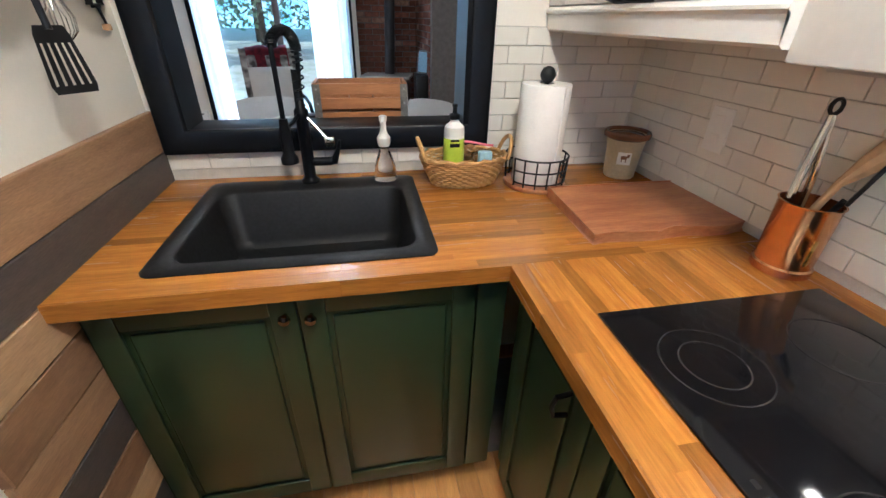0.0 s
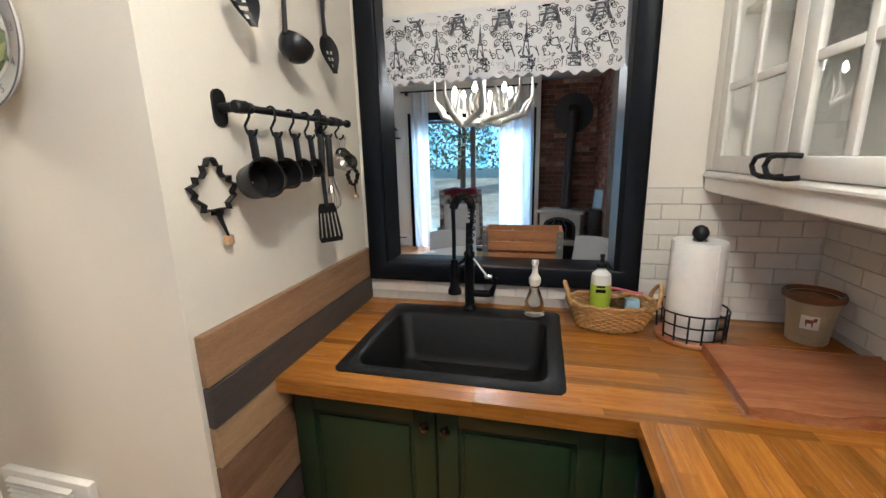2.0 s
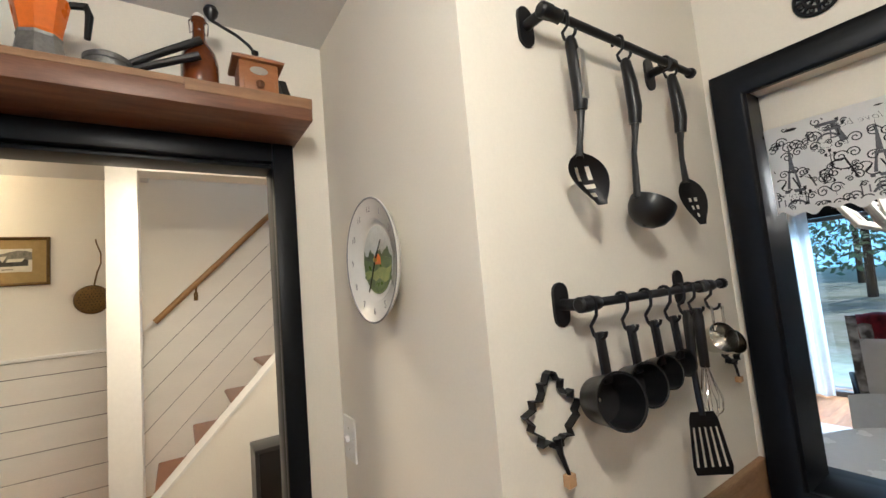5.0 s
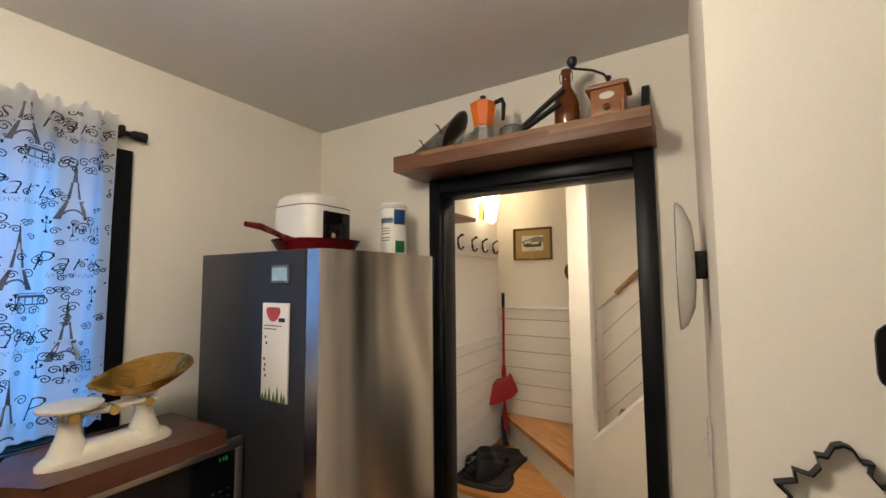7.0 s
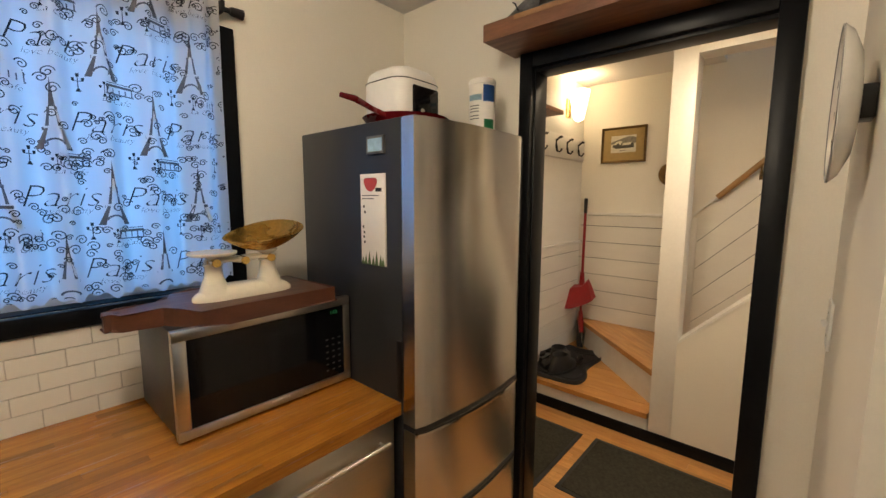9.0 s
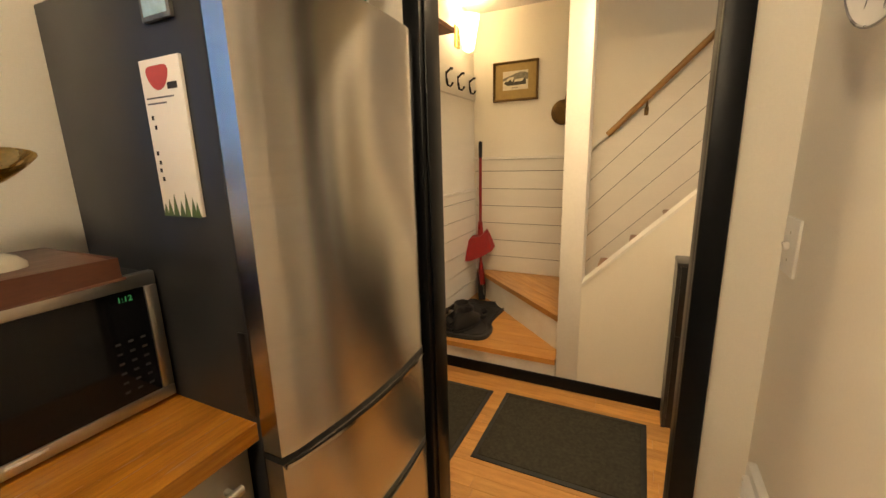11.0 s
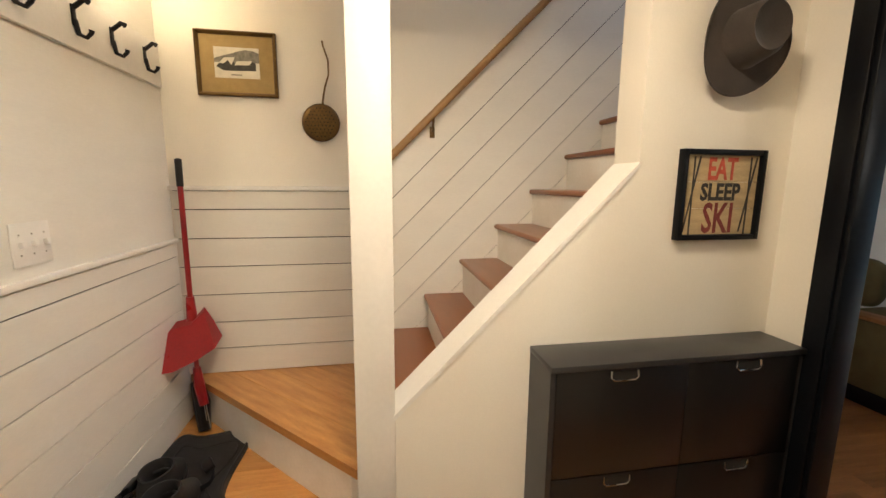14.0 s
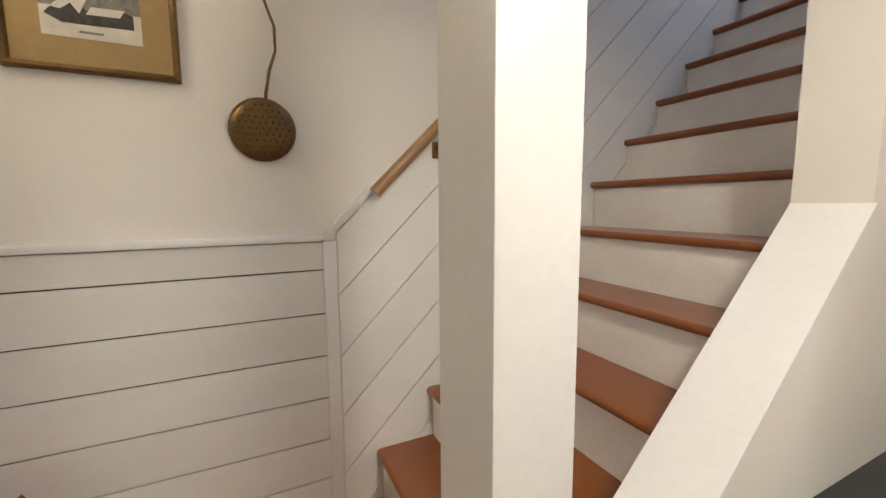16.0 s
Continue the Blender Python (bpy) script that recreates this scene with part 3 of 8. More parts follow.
# ---- kitchen ----
def strips(parent, x0, x1, y0, y1, z0, z1, along, width, seed, hole=None, lengths=(0.22, 0.75)):
    """Glued strips of a butcher block, each a piece of its own."""
    rnd = random.Random(seed)
    a0, a1, b0, b1 = (x0, x1, y0, y1) if along == "x" else (y0, y1, x0, x1)
    n = max(1, round((b1 - b0) / width))
    for i in range(n):
        c0, c1 = b0 + (b1 - b0) * i / n, b0 + (b1 - b0) * (i + 1) / n
        spans = [(a0, a1)]
        if hole:
            h = hole if along == "x" else (hole[2], hole[3], hole[0], hole[1])
            if c1 > h[2] and c0 < h[3]:
                spans = [(a0, h[0]), (h[1], a1)]
        for s0, s1 in spans:
            s = s0
            while s < s1 - 1e-6:
                e = min(s1, s + rnd.uniform(*lengths))
                if s1 - e < 0.1:
                    e = s1
                if along == "x":
                    part("strip", box(B(), s, e - 0.0003, c0, c1 - 0.0003, z0, z1), BUTCHER, parent, smooth=None)
                else:
                    part("strip", box(B(), c0, c1 - 0.0003, s, e - 0.0003, z0, z1), BUTCHER_Y, parent, smooth=None)
                s = e


ZC = 0.915
worktop = thing("worktop", (0.2, 1.1, 0.875), "oiled butcher block worktop in an L round the sink and hob", "worktop")
strips(worktop, -0.6445, XE - 0.002, 0.757, YN - 0.002, 0.876, ZC, "x", 0.032, 3, hole=(-0.49, 0.12, 0.84, 1.33))
strips(worktop, -0.6445, 0.29, 0.7500, 0.7569, 0.874, ZC + 0.0006, "x", 0.05, 5)
strips(worktop, 0.288, XE - 0.002, -0.60, 0.7566, 0.876, ZC, "y", 0.032, 8)
strips(worktop, 0.281, 0.2879, -0.60, 0.7495, 0.874, ZC + 0.0006, "y", 0.05, 9)
worktop_s = thing("worktop", (-0.2, -0.8, 0.875), "butcher block worktop under the microwave", "worktop")
strips(worktop_s, -0.761, 0.75, YS + 0.002, -0.487, 0.876, ZC, "x", 0.032, 13)
strips(worktop_s, -0.761, 0.75, -0.4869, -0.480, 0.874, ZC + 0.0006, "x", 0.05, 15)


def raised_door(parent, axis, at, a0, a1, z0, z1, out, mat, name="door"):
    """A framed cabinet door with a raised centre; axis is its normal, out the way that it faces."""
    def slab(nm, under, p0, p1, q0, q1, d0, d1, bev):
        bm = B()
        lo, hi = sorted((at + out * d0, at + out * d1))
        if axis == "y":
            box(bm, p0, p1, lo, hi, q0, q1, bev)
        else:
            box(bm, lo, hi, p0, p1, q0, q1, bev)
        return part(nm, bm, mat, under)
    s = 0.058
    dd = slab(name, parent, a0, a1, z0, z1, 0.0, 0.010, 0.002)
    slab("stile", dd, a0, a0 + s, z0, z1, 0.0101, 0.020, 0.003)
    slab("stile", dd, a1 - s, a1, z0, z1, 0.0101, 0.020, 0.003)
    slab("frame_rail", dd, a0 + s + 0.0004, a1 - s - 0.0004, z1 - s, z1, 0.0101, 0.020, 0.003)
    slab("frame_rail", dd, a0 + s + 0.0004, a1 - s - 0.0004, z0, z0 + s, 0.0101, 0.020, 0.003)
    slab("raised_panel", dd, a0 + s + 0.014, a1 - s - 0.014, z0 + s + 0.014, z1 - s - 0.014, 0.0101, 0.018, 0.006)
    return dd


def knob(parent, x, y, z, mat):
    bm = B()
    cyl(bm, (x, y, z), (x, y - 0.016, z), 0.005, seg=10)
    tube(bm, [(x, y - 0.012, z), (x, y - 0.018, z), (x, y - 0.026, z), (x, y - 0.029, z)], [0.008, 0.014, 0.012, 0.004], 14)
    return part("knob", bm, mat, parent, "polished dark knob")


KNOBM = material("dark_nickel", (0.16, 0.155, 0.15), 0.12, metal=1.0, vary=0.05, bump=0.0)
sink_unit = thing("cabinet", (-0.2, 1.1, 0), "dark green painted sink base cabinet with two panelled doors", "cabinet")
bm = B()
box(bm, -0.6435, 0.30, 0.815, YN - 0.005, 0.1, 0.70)
box(bm, -0.6435, -0.51, 0.815, YN - 0.005, 0.70, 0.8755)
box(bm, 0.14, 0.30, 0.815, YN - 0.005, 0.70, 0.8755)
box(bm, -0.51, 0.14, 0.815, 0.833, 0.70, 0.8755)
part("body", bm, GREEN, sink_unit, smooth=None)
part("plinth", box(B(), -0.6435, 0.30, 0.87, 0.885, 0, 0.0999), GREEN, sink_unit)
d = raised_door(sink_unit, "y", 0.8145, -0.625, -0.204, 0.115, 0.86, -1, GREEN)
knob(d, -0.228, 0.7944, 0.806, KNOBM)
d = raised_door(sink_unit, "y", 0.8145, -0.198, 0.218, 0.115, 0.86, -1, GREEN)
knob(d, -0.172, 0.7944, 0.800, KNOBM)
part("filler", box(B(), 0.224, 0.2995, 0.797, 0.8145, 0.115, 0.86, 0.003), GREEN, sink_unit)

hob_unit = thing("cabinet", (0.6, 0.2, 0), "dark green base cabinet with panelled doors under the hob", "cabinet")
part("body", box(B(), 0.345, XE - 0.003, -0.60, 0.8145, 0.1, 0.8755), GREEN, hob_unit)
part("plinth", box(B(), 0.40, 0.415, -0.60, 0.8145, 0, 0.0999), GREEN, hob_unit)
for y0, y1 in ((0.42, 0.75), (0.085, 0.415), (-0.25, 0.08)):
    d = raised_door(hob_unit, "x", 0.3445, y0, y1, 0.115, 0.86, -1, GREEN)
    bm = B()
    tube(bm, [(0.325, y0 + 0.07, 0.79), (0.295, y0 + 0.07, 0.785), (0.288, y0 + 0.07, 0.76), (0.295, y0 + 0.07, 0.735), (0.325, y0 + 0.07, 0.73)], 0.0055, 10)
    part("handle", bm, IRON, d, "black pull handle")

# inset sink
sink = thing("sink", (-0.19, 1.1, 0.7), "black granite composite single-bowl drop-in sink", "sink")
sx0, sx1, sy0, sy1 = -0.512, 0.132, 0.820, 1.378


def rrect(x0, x1, y0, y1, r, n=5):
    return arc(x1 - r, y1 - r, r, 0, 90, n) + arc(x0 + r, y1 - r, r, 90, 180, n) + arc(x0 + r, y0 + r, r, 180, 270, n) + arc(x1 - r, y0 + r, r, 270, 360, n)


bm = B()
rings = []
for (x0, x1, y0, y1, r, z) in ((sx0, sx1, sy0, sy1, 0.03, 0.9155), (sx0, sx1, sy0, sy1, 0.03, 0.9175), (sx0 + 0.006, sx1 - 0.006, sy0 + 0.006, sy1 - 0.006, 0.027, 0.920),
                               (sx0 + 0.042, sx1 - 0.042, sy0 + 0.044, sy1 - 0.094, 0.05, 0.9193), (sx0 + 0.048, sx1 - 0.048, sy0 + 0.05, sy1 - 0.10, 0.05, 0.912),
                               (sx0 + 0.058, sx1 - 0.058, sy0 + 0.06, sy1 - 0.11, 0.05, 0.76), (sx0 + 0.075, sx1 - 0.075, sy0 + 0.077, sy1 - 0.127, 0.045, 0.735),
                               (-0.25, -0.13, 1.03, 1.15, 0.055, 0.728), (-0.235, -0.145, 1.045, 1.135, 0.04, 0.722)):
    rings.append([Vector((x, y, z)) for x, y in rrect(x0, x1, y0, y1, r)])
ring_sweep(bm, rings, caps=False)
bm.faces.new([v for v in bm.verts][-24:])
part("bowl", bm, SINKM, sink, smooth=50)
part("drain", lathe(B(), [(0.004, 0.004), (0.03, 0.005), (0.038, 0.003), (0.040, 0.0)], (-0.19, 1.09, 0.7225), 20), CHROME, sink, "steel drain")

# spring faucet
tap = thing("faucet", (-0.205, 1.352, 0.920), "matt black pull-down kitchen faucet with a coiled spring neck", "faucet")
fx, fy = -0.205, 1.352
bm = lathe(B(), [(0.030, 0), (0.030, 0.006), (0.022, 0.012), (0.019, 0.02), (0.019, 0.20), (0.021, 0.205), (0.021, 0.225), (0.014, 0.235), (0.012, 0.34)], (fx, fy, 0.920), 20)
cyl(bm, (fx, fy, 0.985), (fx + 0.075, fy, 0.985), 0.014, seg=14)
part("body", bm, BLACK, tap)
bm = B()
tube(bm, [(fx + 0.068, fy, 0.985), (fx + 0.082, fy - 0.002, 0.985), (fx + 0.10, fy - 0.01, 1.03), (fx + 0.105, fy - 0.012, 1.055)], [0.013, 0.013, 0.006, 0.005], 10)
part("lever", bm, BLACK, tap)
hx, hy_ = fx - 0.040, fy - 0.085
neck = [(fx, fy, 1.16), (fx + 0.006, fy - 0.002, 1.22), (fx + 0.012, fy - 0.004, 1.28)] + [(fx + 0.012 + (hx - fx - 0.012) * (1 - math.cos(a)) / 2, fy - 0.004 + (hy_ - fy) * (1 - math.cos(a)) / 2, 1.31 + 0.052 * math.sin(a)) for a in [math.pi * k / 12 for k in range(13)]] + [(hx, hy_, 1.24), (hx, hy_, 1.12)]
part("hose", tube(B(), neck, 0.0075, 8), BLACK, tap)
coil = []
for k in range(260):
    u = k / 259 * (len(neck) - 4)
    i = int(min(u, len(neck) - 5))
    p = Vector(neck[i]).lerp(Vector(neck[i + 1]), u - i)
    d = (Vector(neck[i + 1]) - Vector(neck[i])).normalized()
    s = V(1, 0, 0)
    t = d.cross(s)
    a = k * 0.78
    coil.append(p + (s * math.cos(a) + t * math.sin(a)) * 0.0145)
part("spring", tube(B(), coil, 0.0026, 5), BLACK, tap, "coiled black spring")
bm = B()
tube(bm, [(hx, hy_, 1.140), (hx, hy_, 1.09), (hx, hy_, 1.04), (hx, hy_, 1.025), (hx, hy_, 1.01)], [0.012, 0.017, 0.017, 0.025, 0.025], 16)
part("spray_head", bm, BLACK, tap)
bm = B()
tube(bm, [(fx, fy, 1.145), (fx - 0.02, fy - 0.04, 1.12), (hx, hy_, 1.112)], 0.006, 8)
part("holder_arm", bm, BLACK, tap)
bm = B()
tube(bm, [(fx + 0.012, fy - 0.005, 1.13), (fx + 0.07, fy - 0.03, 1.065)], 0.005, 8)
box(bm, fx + 0.062, fx + 0.092, fy - 0.045, fy - 0.02, 1.045, 1.07, 0.003)
part("side_tap", bm, CHROME, tap, "small steel side spout")

# soap dispenser
soap = thing("soap_dispenser", (0.04, 1.345, 0.920), "clear glass soap bottle with a white pump", "soap dispenser")
part("bottle", lathe(B(), [(0.037, 0), (0.039, 0.006), (0.034, 0.05), (0.022, 0.085), (0.016, 0.10), (0.016, 0.105)], (0.04, 1.345, 0.920), 20), CLEAR, soap)
bm = lathe(B(), [(0.017, 0.0), (0.021, 0.01), (0.022, 0.028), (0.014, 0.04), (0.010, 0.05), (0.010, 0.078), (0.013, 0.08), (0.013, 0.094), (0.008, 0.097)], (0.04, 1.345, 1.031), 16)
tube(bm, [(0.04, 1.345, 1.12), (0.038, 1.318, 1.12), (0.037, 1.308, 1.112)], 0.005, 8)
part("pump", bm, WHITEP, soap, "white pump head")

# wicker basket with bottle and bags
bk = thing("basket", (0.295, 1.315, ZC), "oval honey wicker basket with two hoop handles", "basket")
bm = B()
N = 44
def oval(a, s, z):
    return Vector((0.295 + (0.105 + 0.035 * s) * math.cos(a), 1.315 + (0.062 + 0.028 * s) * math.sin(a), ZC + z))
for row in range(11):
    z, s = 0.006 + row * 0.0078, row / 10
    pts = []
    for k in range(N * 2):
        a = math.pi * k / N
        p = oval(a, s, z)
        out = Vector((math.cos(a), math.sin(a), 0))
        pts.append(p + out * 0.0028 * (1 if (k // 2 + row) % 2 else -1))
    tube(bm, pts, 0.0044, 5, closed=True)
part("weave", bm, WICKER, bk)
part("base", prism(B(), [(0.295 + 0.103 * math.cos(a), 1.315 + 0.06 * math.sin(a)) for a in [2 * math.pi * k / 28 for k in range(28)]], "z", ZC + 0.001, ZC + 0.008), WICKER, bk)
part("rim", tube(B(), [oval(2 * math.pi * k / 40, 1.06, 0.093 + 0.004 * math.sin(k * 2.2)) for k in range(40)], 0.0075, 7, closed=True), WICKER, bk)
for sgn in (-1, 1):
    pts = [(0.295 + sgn * (0.132 + 0.02 * math.sin(math.pi * k / 10)), 1.315 + 0.05 * math.cos(math.pi * k / 10), ZC + 0.09 + 0.062 * math.sin(math.pi * k / 10)) for k in range(11)]
    part("handle", tube(B(), pts, 0.0068, 7), WICKER, bk)
db = thing("dish_soap_bottle", (0.262, 1.325, ZC + 0.008), "white dish soap bottle with a lime green label and black cap", "bottle")
part("bottle", lathe(B(), [(0.026, 0), (0.030, 0.004), (0.031, 0.06), (0.031, 0.135), (0.029, 0.152), (0.013, 0.166), (0.012, 0.172)], (0.262, 1.325, ZC + 0.008), 20), WHITEP, db)
part("label", lathe(B(), [(0.0315, 0.035), (0.0317, 0.036), (0.0317, 0.122), (0.0315, 0.123)], (0.262, 1.325, ZC + 0.008), 24), LIME, db, "lime green paper label")
bm = lathe(B(), [(0.0165, 0), (0.0165, 0.012), (0.007, 0.016), (0.006, 0.03), (0.008, 0.032), (0.008, 0.038), (0.004, 0.04)], (0.262, 1.325, ZC + 0.18), 14)
part("cap", bm, PLASTIC, db, "black flip cap")
for zz, ww, hh in ((0.125, 0.026, 0.006), (0.110, 0.030, 0.010), (0.060, 0.024, 0.004)):
    part("label_bar", box(B(), 0.258 - ww / 2, 0.258 + ww / 2, 1.2930, 1.2936, ZC + zz, ZC + zz + hh), BLACK if hh > 0.005 else LABELW, db)
bag = thing("plastic_bag", (0.33, 1.32, ZC + 0.01), "clear zip bag with a pink seal in the basket", "bag")
bm = B()
for k, (dx, dz, r) in enumerate(((0.0, 0.07, 0.045), (0.03, 0.085, 0.035), (-0.012, 0.10, 0.03))):
    bmesh.ops.create_icosphere(bm, subdivisions=2, radius=r, matrix=Matrix.Translation((0.33 + dx, 1.32 + 0.008 * k, ZC + dz)) @ Matrix.Diagonal((1.1, 0.6, 0.75, 1)))
for v in bm.verts:
    v.co += noise.noise_vector(v.co * 40) * 0.008
BAGM = glass("thin_plastic", (0.95, 0.93, 0.94), 0.25, 1.1)
part("bag", bm, BAGM, bag, smooth=20)
PINK = material("pink_zip", (0.75, 0.18, 0.26), 0.4, bump=0.0)
part("zip_seal", tube(B(), [(0.275, 1.335, ZC + 0.135), (0.32, 1.33, ZC + 0.132), (0.37, 1.335, ZC + 0.12), (0.40, 1.34, ZC + 0.115)], 0.0045, 6), PINK, bag, "pink zip seal")
sponge = thing("sponge", (0.36, 1.28, ZC + 0.06), "pale blue sponge in the basket", "sponge")
PALEB = material("pale_blue_foam", (0.35, 0.55, 0.68), 0.9, vary=0.1, scale=60, bump=0.4)
part("foam", box(B(), 0.335, 0.378, 1.268, 1.295, ZC + 0.06, ZC + 0.115, 0.005), PALEB, sponge)

db.scale = (1.06, 1.06, 1.16)
for in_basket in (bk, db, bag, sponge):
    in_basket.location.y -= 0.028

# paper towel holder
pt = thing("paper_towel_holder", (0.530, 1.242, ZC), "black wire and wood paper towel holder", "towel holder")
px, py = 0.530, 1.242
part("base", lathe(B(), [(0.098, 0), (0.102, 0.004), (0.102, 0.012), (0.098, 0.016)], (px, py, ZC), 32), BOARDW, pt, "round wooden base")
for z, r in ((0.028, 0.098), (0.066, 0.099), (0.104, 0.100)):
    a0, a1 = (205, 515)
    part("ring", tube(B(), [(px + r * math.cos(radians(a)), py + r * math.sin(radians(a)), ZC + z + (0.014 if a < 215 or a > 505 else 0) * 0) for a in range(a0, a1 + 1, 10)], 0.003, 6), IRON, pt)
for a in range(205, 520, 22):
    c, s = math.cos(radians(a)), math.sin(radians(a))
    part("upright", tube(B(), [(px + 0.096 * c, py + 0.096 * s, ZC + 0.014), (px + 0.100 * c, py + 0.100 * s, ZC + 0.106)], 0.0028, 6), IRON, pt)
part("pole", cyl(B(), (px, py, ZC + 0.0161), (px, py, ZC + 0.325), 0.008, seg=12), IRON, pt)
part("finial", lathe(B(), [(0.006, 0), (0.016, 0.006), (0.023, 0.02), (0.023, 0.028), (0.016, 0.042), (0.004, 0.048)], (px, py, ZC + 0.318), 18), IRON, pt, "round black knob")
roll = thing("paper_towel_roll", (px, py, ZC + 0.017), "full roll of white paper towel on its holder", "paper towel")
bm = lathe(B(), [(0.022, 0.0), (0.074, 0.0), (0.0755, 0.003), (0.0755, 0.298), (0.074, 0.301), (0.022, 0.301)], (px, py, ZC + 0.017), 40, caps=False)
part("roll", bm, PAPER, roll)
part("loose_edge", box(B(), px + 0.028, px + 0.032, py - 0.0745, py - 0.0695, ZC + 0.02, ZC + 0.316, 0.001), PAPER, roll)

# crock
cr = thing("crock", (0.872, 1.285, ZC), "tan stoneware crock with a brown rim and a moose badge", "crock")
part("body", lathe(B(), [(0.058, 0), (0.062, 0.004), (0.072, 0.12), (0.080, 0.165), (0.076, 0.168), (0.070, 0.16), (0.058, 0.01)], (0.872, 1.285, ZC), 30, caps=False), CROCKM, cr)
part("rim", lathe(B(), [(0.079, 0.150), (0.090, 0.156), (0.092, 0.170), (0.088, 0.177), (0.074, 0.174), (0.074, 0.15)], (0.872, 1.285, ZC), 30, caps=False), CROCKB, cr, "brown glazed rim")
part("lid", lathe(B(), [(0.004, 0.172), (0.066, 0.166), (0.074, 0.16)], (0.872, 1.285, ZC), 30, caps=False), CROCKB, cr)
m = Matrix.Translation((0.872, 1.285, ZC)) @ pose(0, 0, 0, 0, 0, -28)
bm = turned(box(B(), -0.026, 0.026, -0.0735, -0.066, 0.062, 0.108, 0.002), m)
part("badge", bm, LABELW, cr, "cream badge")
bm = B()
for b in ((-0.013, 0.010, 0.083, 0.096), (-0.011, -0.007, 0.072, 0.084), (0.005, 0.009, 0.072, 0.084), (0.008, 0.018, 0.090, 0.098), (0.010, 0.020, 0.098, 0.103)):
    box(bm, b[0], b[1], -0.0745, -0.0736, b[2], b[3])
part("moose", turned(bm, m), CROCKB, cr, "small dark moose silhouette")

cr.scale = (0.84, 0.84, 0.90)

# cutting board in the corner
cb = thing("cutting_board", (0.735, 1.0, ZC), "thick live-edge acacia cutting board", "cutting board")
bm = B()
outline = [(0.518, 0.815)] + [(0.518 + 0.442 * k / 8, 0.815 + 0.006 * math.sin(k * 1.7)) for k in range(1, 8)] + [(0.960, 0.828), (0.961, 1.125), (0.530, 1.128)]
prism(bm, outline, "z", ZC + 0.001, ZC + 0.030)
bmesh.ops.bevel(bm, geom=[e for e in bm.edges if abs(e.verts[0].co.z - e.verts[1].co.z) < 0.001 and len(e.link_faces) == 2 and e.calc_face_angle(0) > 0.5], offset=0.004, segments=2, affect="EDGES")
part("board", bm, BOARDW, cb)

# hob
hob = thing("hob", (0.64, 0.26, ZC), "black glass ceramic hob set in the worktop", "hob")
part("glass", box(B(), 0.385, 0.893, -0.03, 0.557, ZC, ZC + 0.006, 0.002), BGLASS, hob)
RING = material("grey_hob_marking", (0.028, 0.026, 0.025), 0.12, bump=0.0, vary=0.02)
for cx, cy, rr in ((0.505, 0.405, (0.083, 0.052)), (0.755, 0.40, (0.078,)), (0.505, 0.125, (0.072,)), (0.755, 0.12, (0.095, 0.06))):
    for r in rr:
        bm = lathe(B(), [(r - 0.0012, 0.0), (r - 0.0012, 0.0004), (r + 0.0012, 0.0004), (r + 0.0012, 0.0)], (cx, cy, ZC + 0.0061), 48, caps=False)
        part("burner_ring", bm, RING, hob)
for k in range(4):
    part("control_mark", box(B(), 0.402, 0.41, 0.16 + 0.02 * k, 0.172 + 0.02 * k, ZC + 0.0061, ZC + 0.0065), RING, hob)

# copper utensil pot
cp = thing("utensil_holder", (0.885, 0.645, ZC), "tall copper pot full of kitchen utensils", "utensil holder")
part("pot", lathe(B(), [(0.052, 0), (0.058, 0.004), (0.058, 0.02), (0.054, 0.024), (0.056, 0.16), (0.059, 0.165), (0.055, 0.166), (0.051, 0.02), (0.004, 0.012)], (0.885, 0.645, ZC), 30, caps=False), COPPER, cp)
part("handle", tube(B(), [(0.865, 0.588, ZC + 0.10), (0.84, 0.572, ZC + 0.09), (0.838, 0.57, ZC + 0.06), (0.86, 0.588, ZC + 0.05)], 0.005, 8), BRASS, cp, "brass handle")
tg = thing("tongs", (0.87, 0.66, ZC + 0.014), "steel tongs with a black ring", "tongs")
for s in (-1, 1):
    part("arm", tube(B(), [(0.872 + s * 0.02, 0.665, ZC + 0.03), (0.872 + s * 0.018, 0.668, ZC + 0.2), (0.868, 0.672, ZC + 0.335)], [0.009, 0.008, 0.007], 8), CHROME, tg)
part("ring", tube(B(), [(0.868 + 0.014 * math.cos(a), 0.672, ZC + 0.35 + 0.014 * math.sin(a)) for a in [2 * math.pi * k / 14 for k in range(14)]], 0.004, 6, closed=True), PLASTIC, tg)
sp = thing("wooden_spoon", (0.90, 0.62, ZC + 0.014), "pale wooden spoon in the copper pot", "spoon")
SPOON = material("beech_spoon", (0.55, 0.34, 0.17), 0.6, vary=0.1, scale=8, bump=0.05)
bm = tube(B(), [(0.872, 0.665, ZC + 0.03), (0.90, 0.625, ZC + 0.21), (0.915, 0.60, ZC + 0.26), (0.928, 0.58, ZC + 0.30), (0.935, 0.57, ZC + 0.33)], [0.007, 0.008, 0.020, 0.024, 0.010], 10)
part("spoon", bm, SPOON, sp)
st = thing("turner", (0.90, 0.62, ZC + 0.014), "black nylon turner in the copper pot", "utensil")
part("handle", tube(B(), [(0.90, 0.66, ZC + 0.03), (0.915, 0.61, ZC + 0.18)], 0.006, 8), PLASTIC, st)
part("blade", turned(box(B(), -0.03, 0.03, -0.004, 0.004, 0, 0.09, 0.003), pose(0.917, 0.603, ZC + 0.175, 16, 6, 30)), PLASTIC, st)

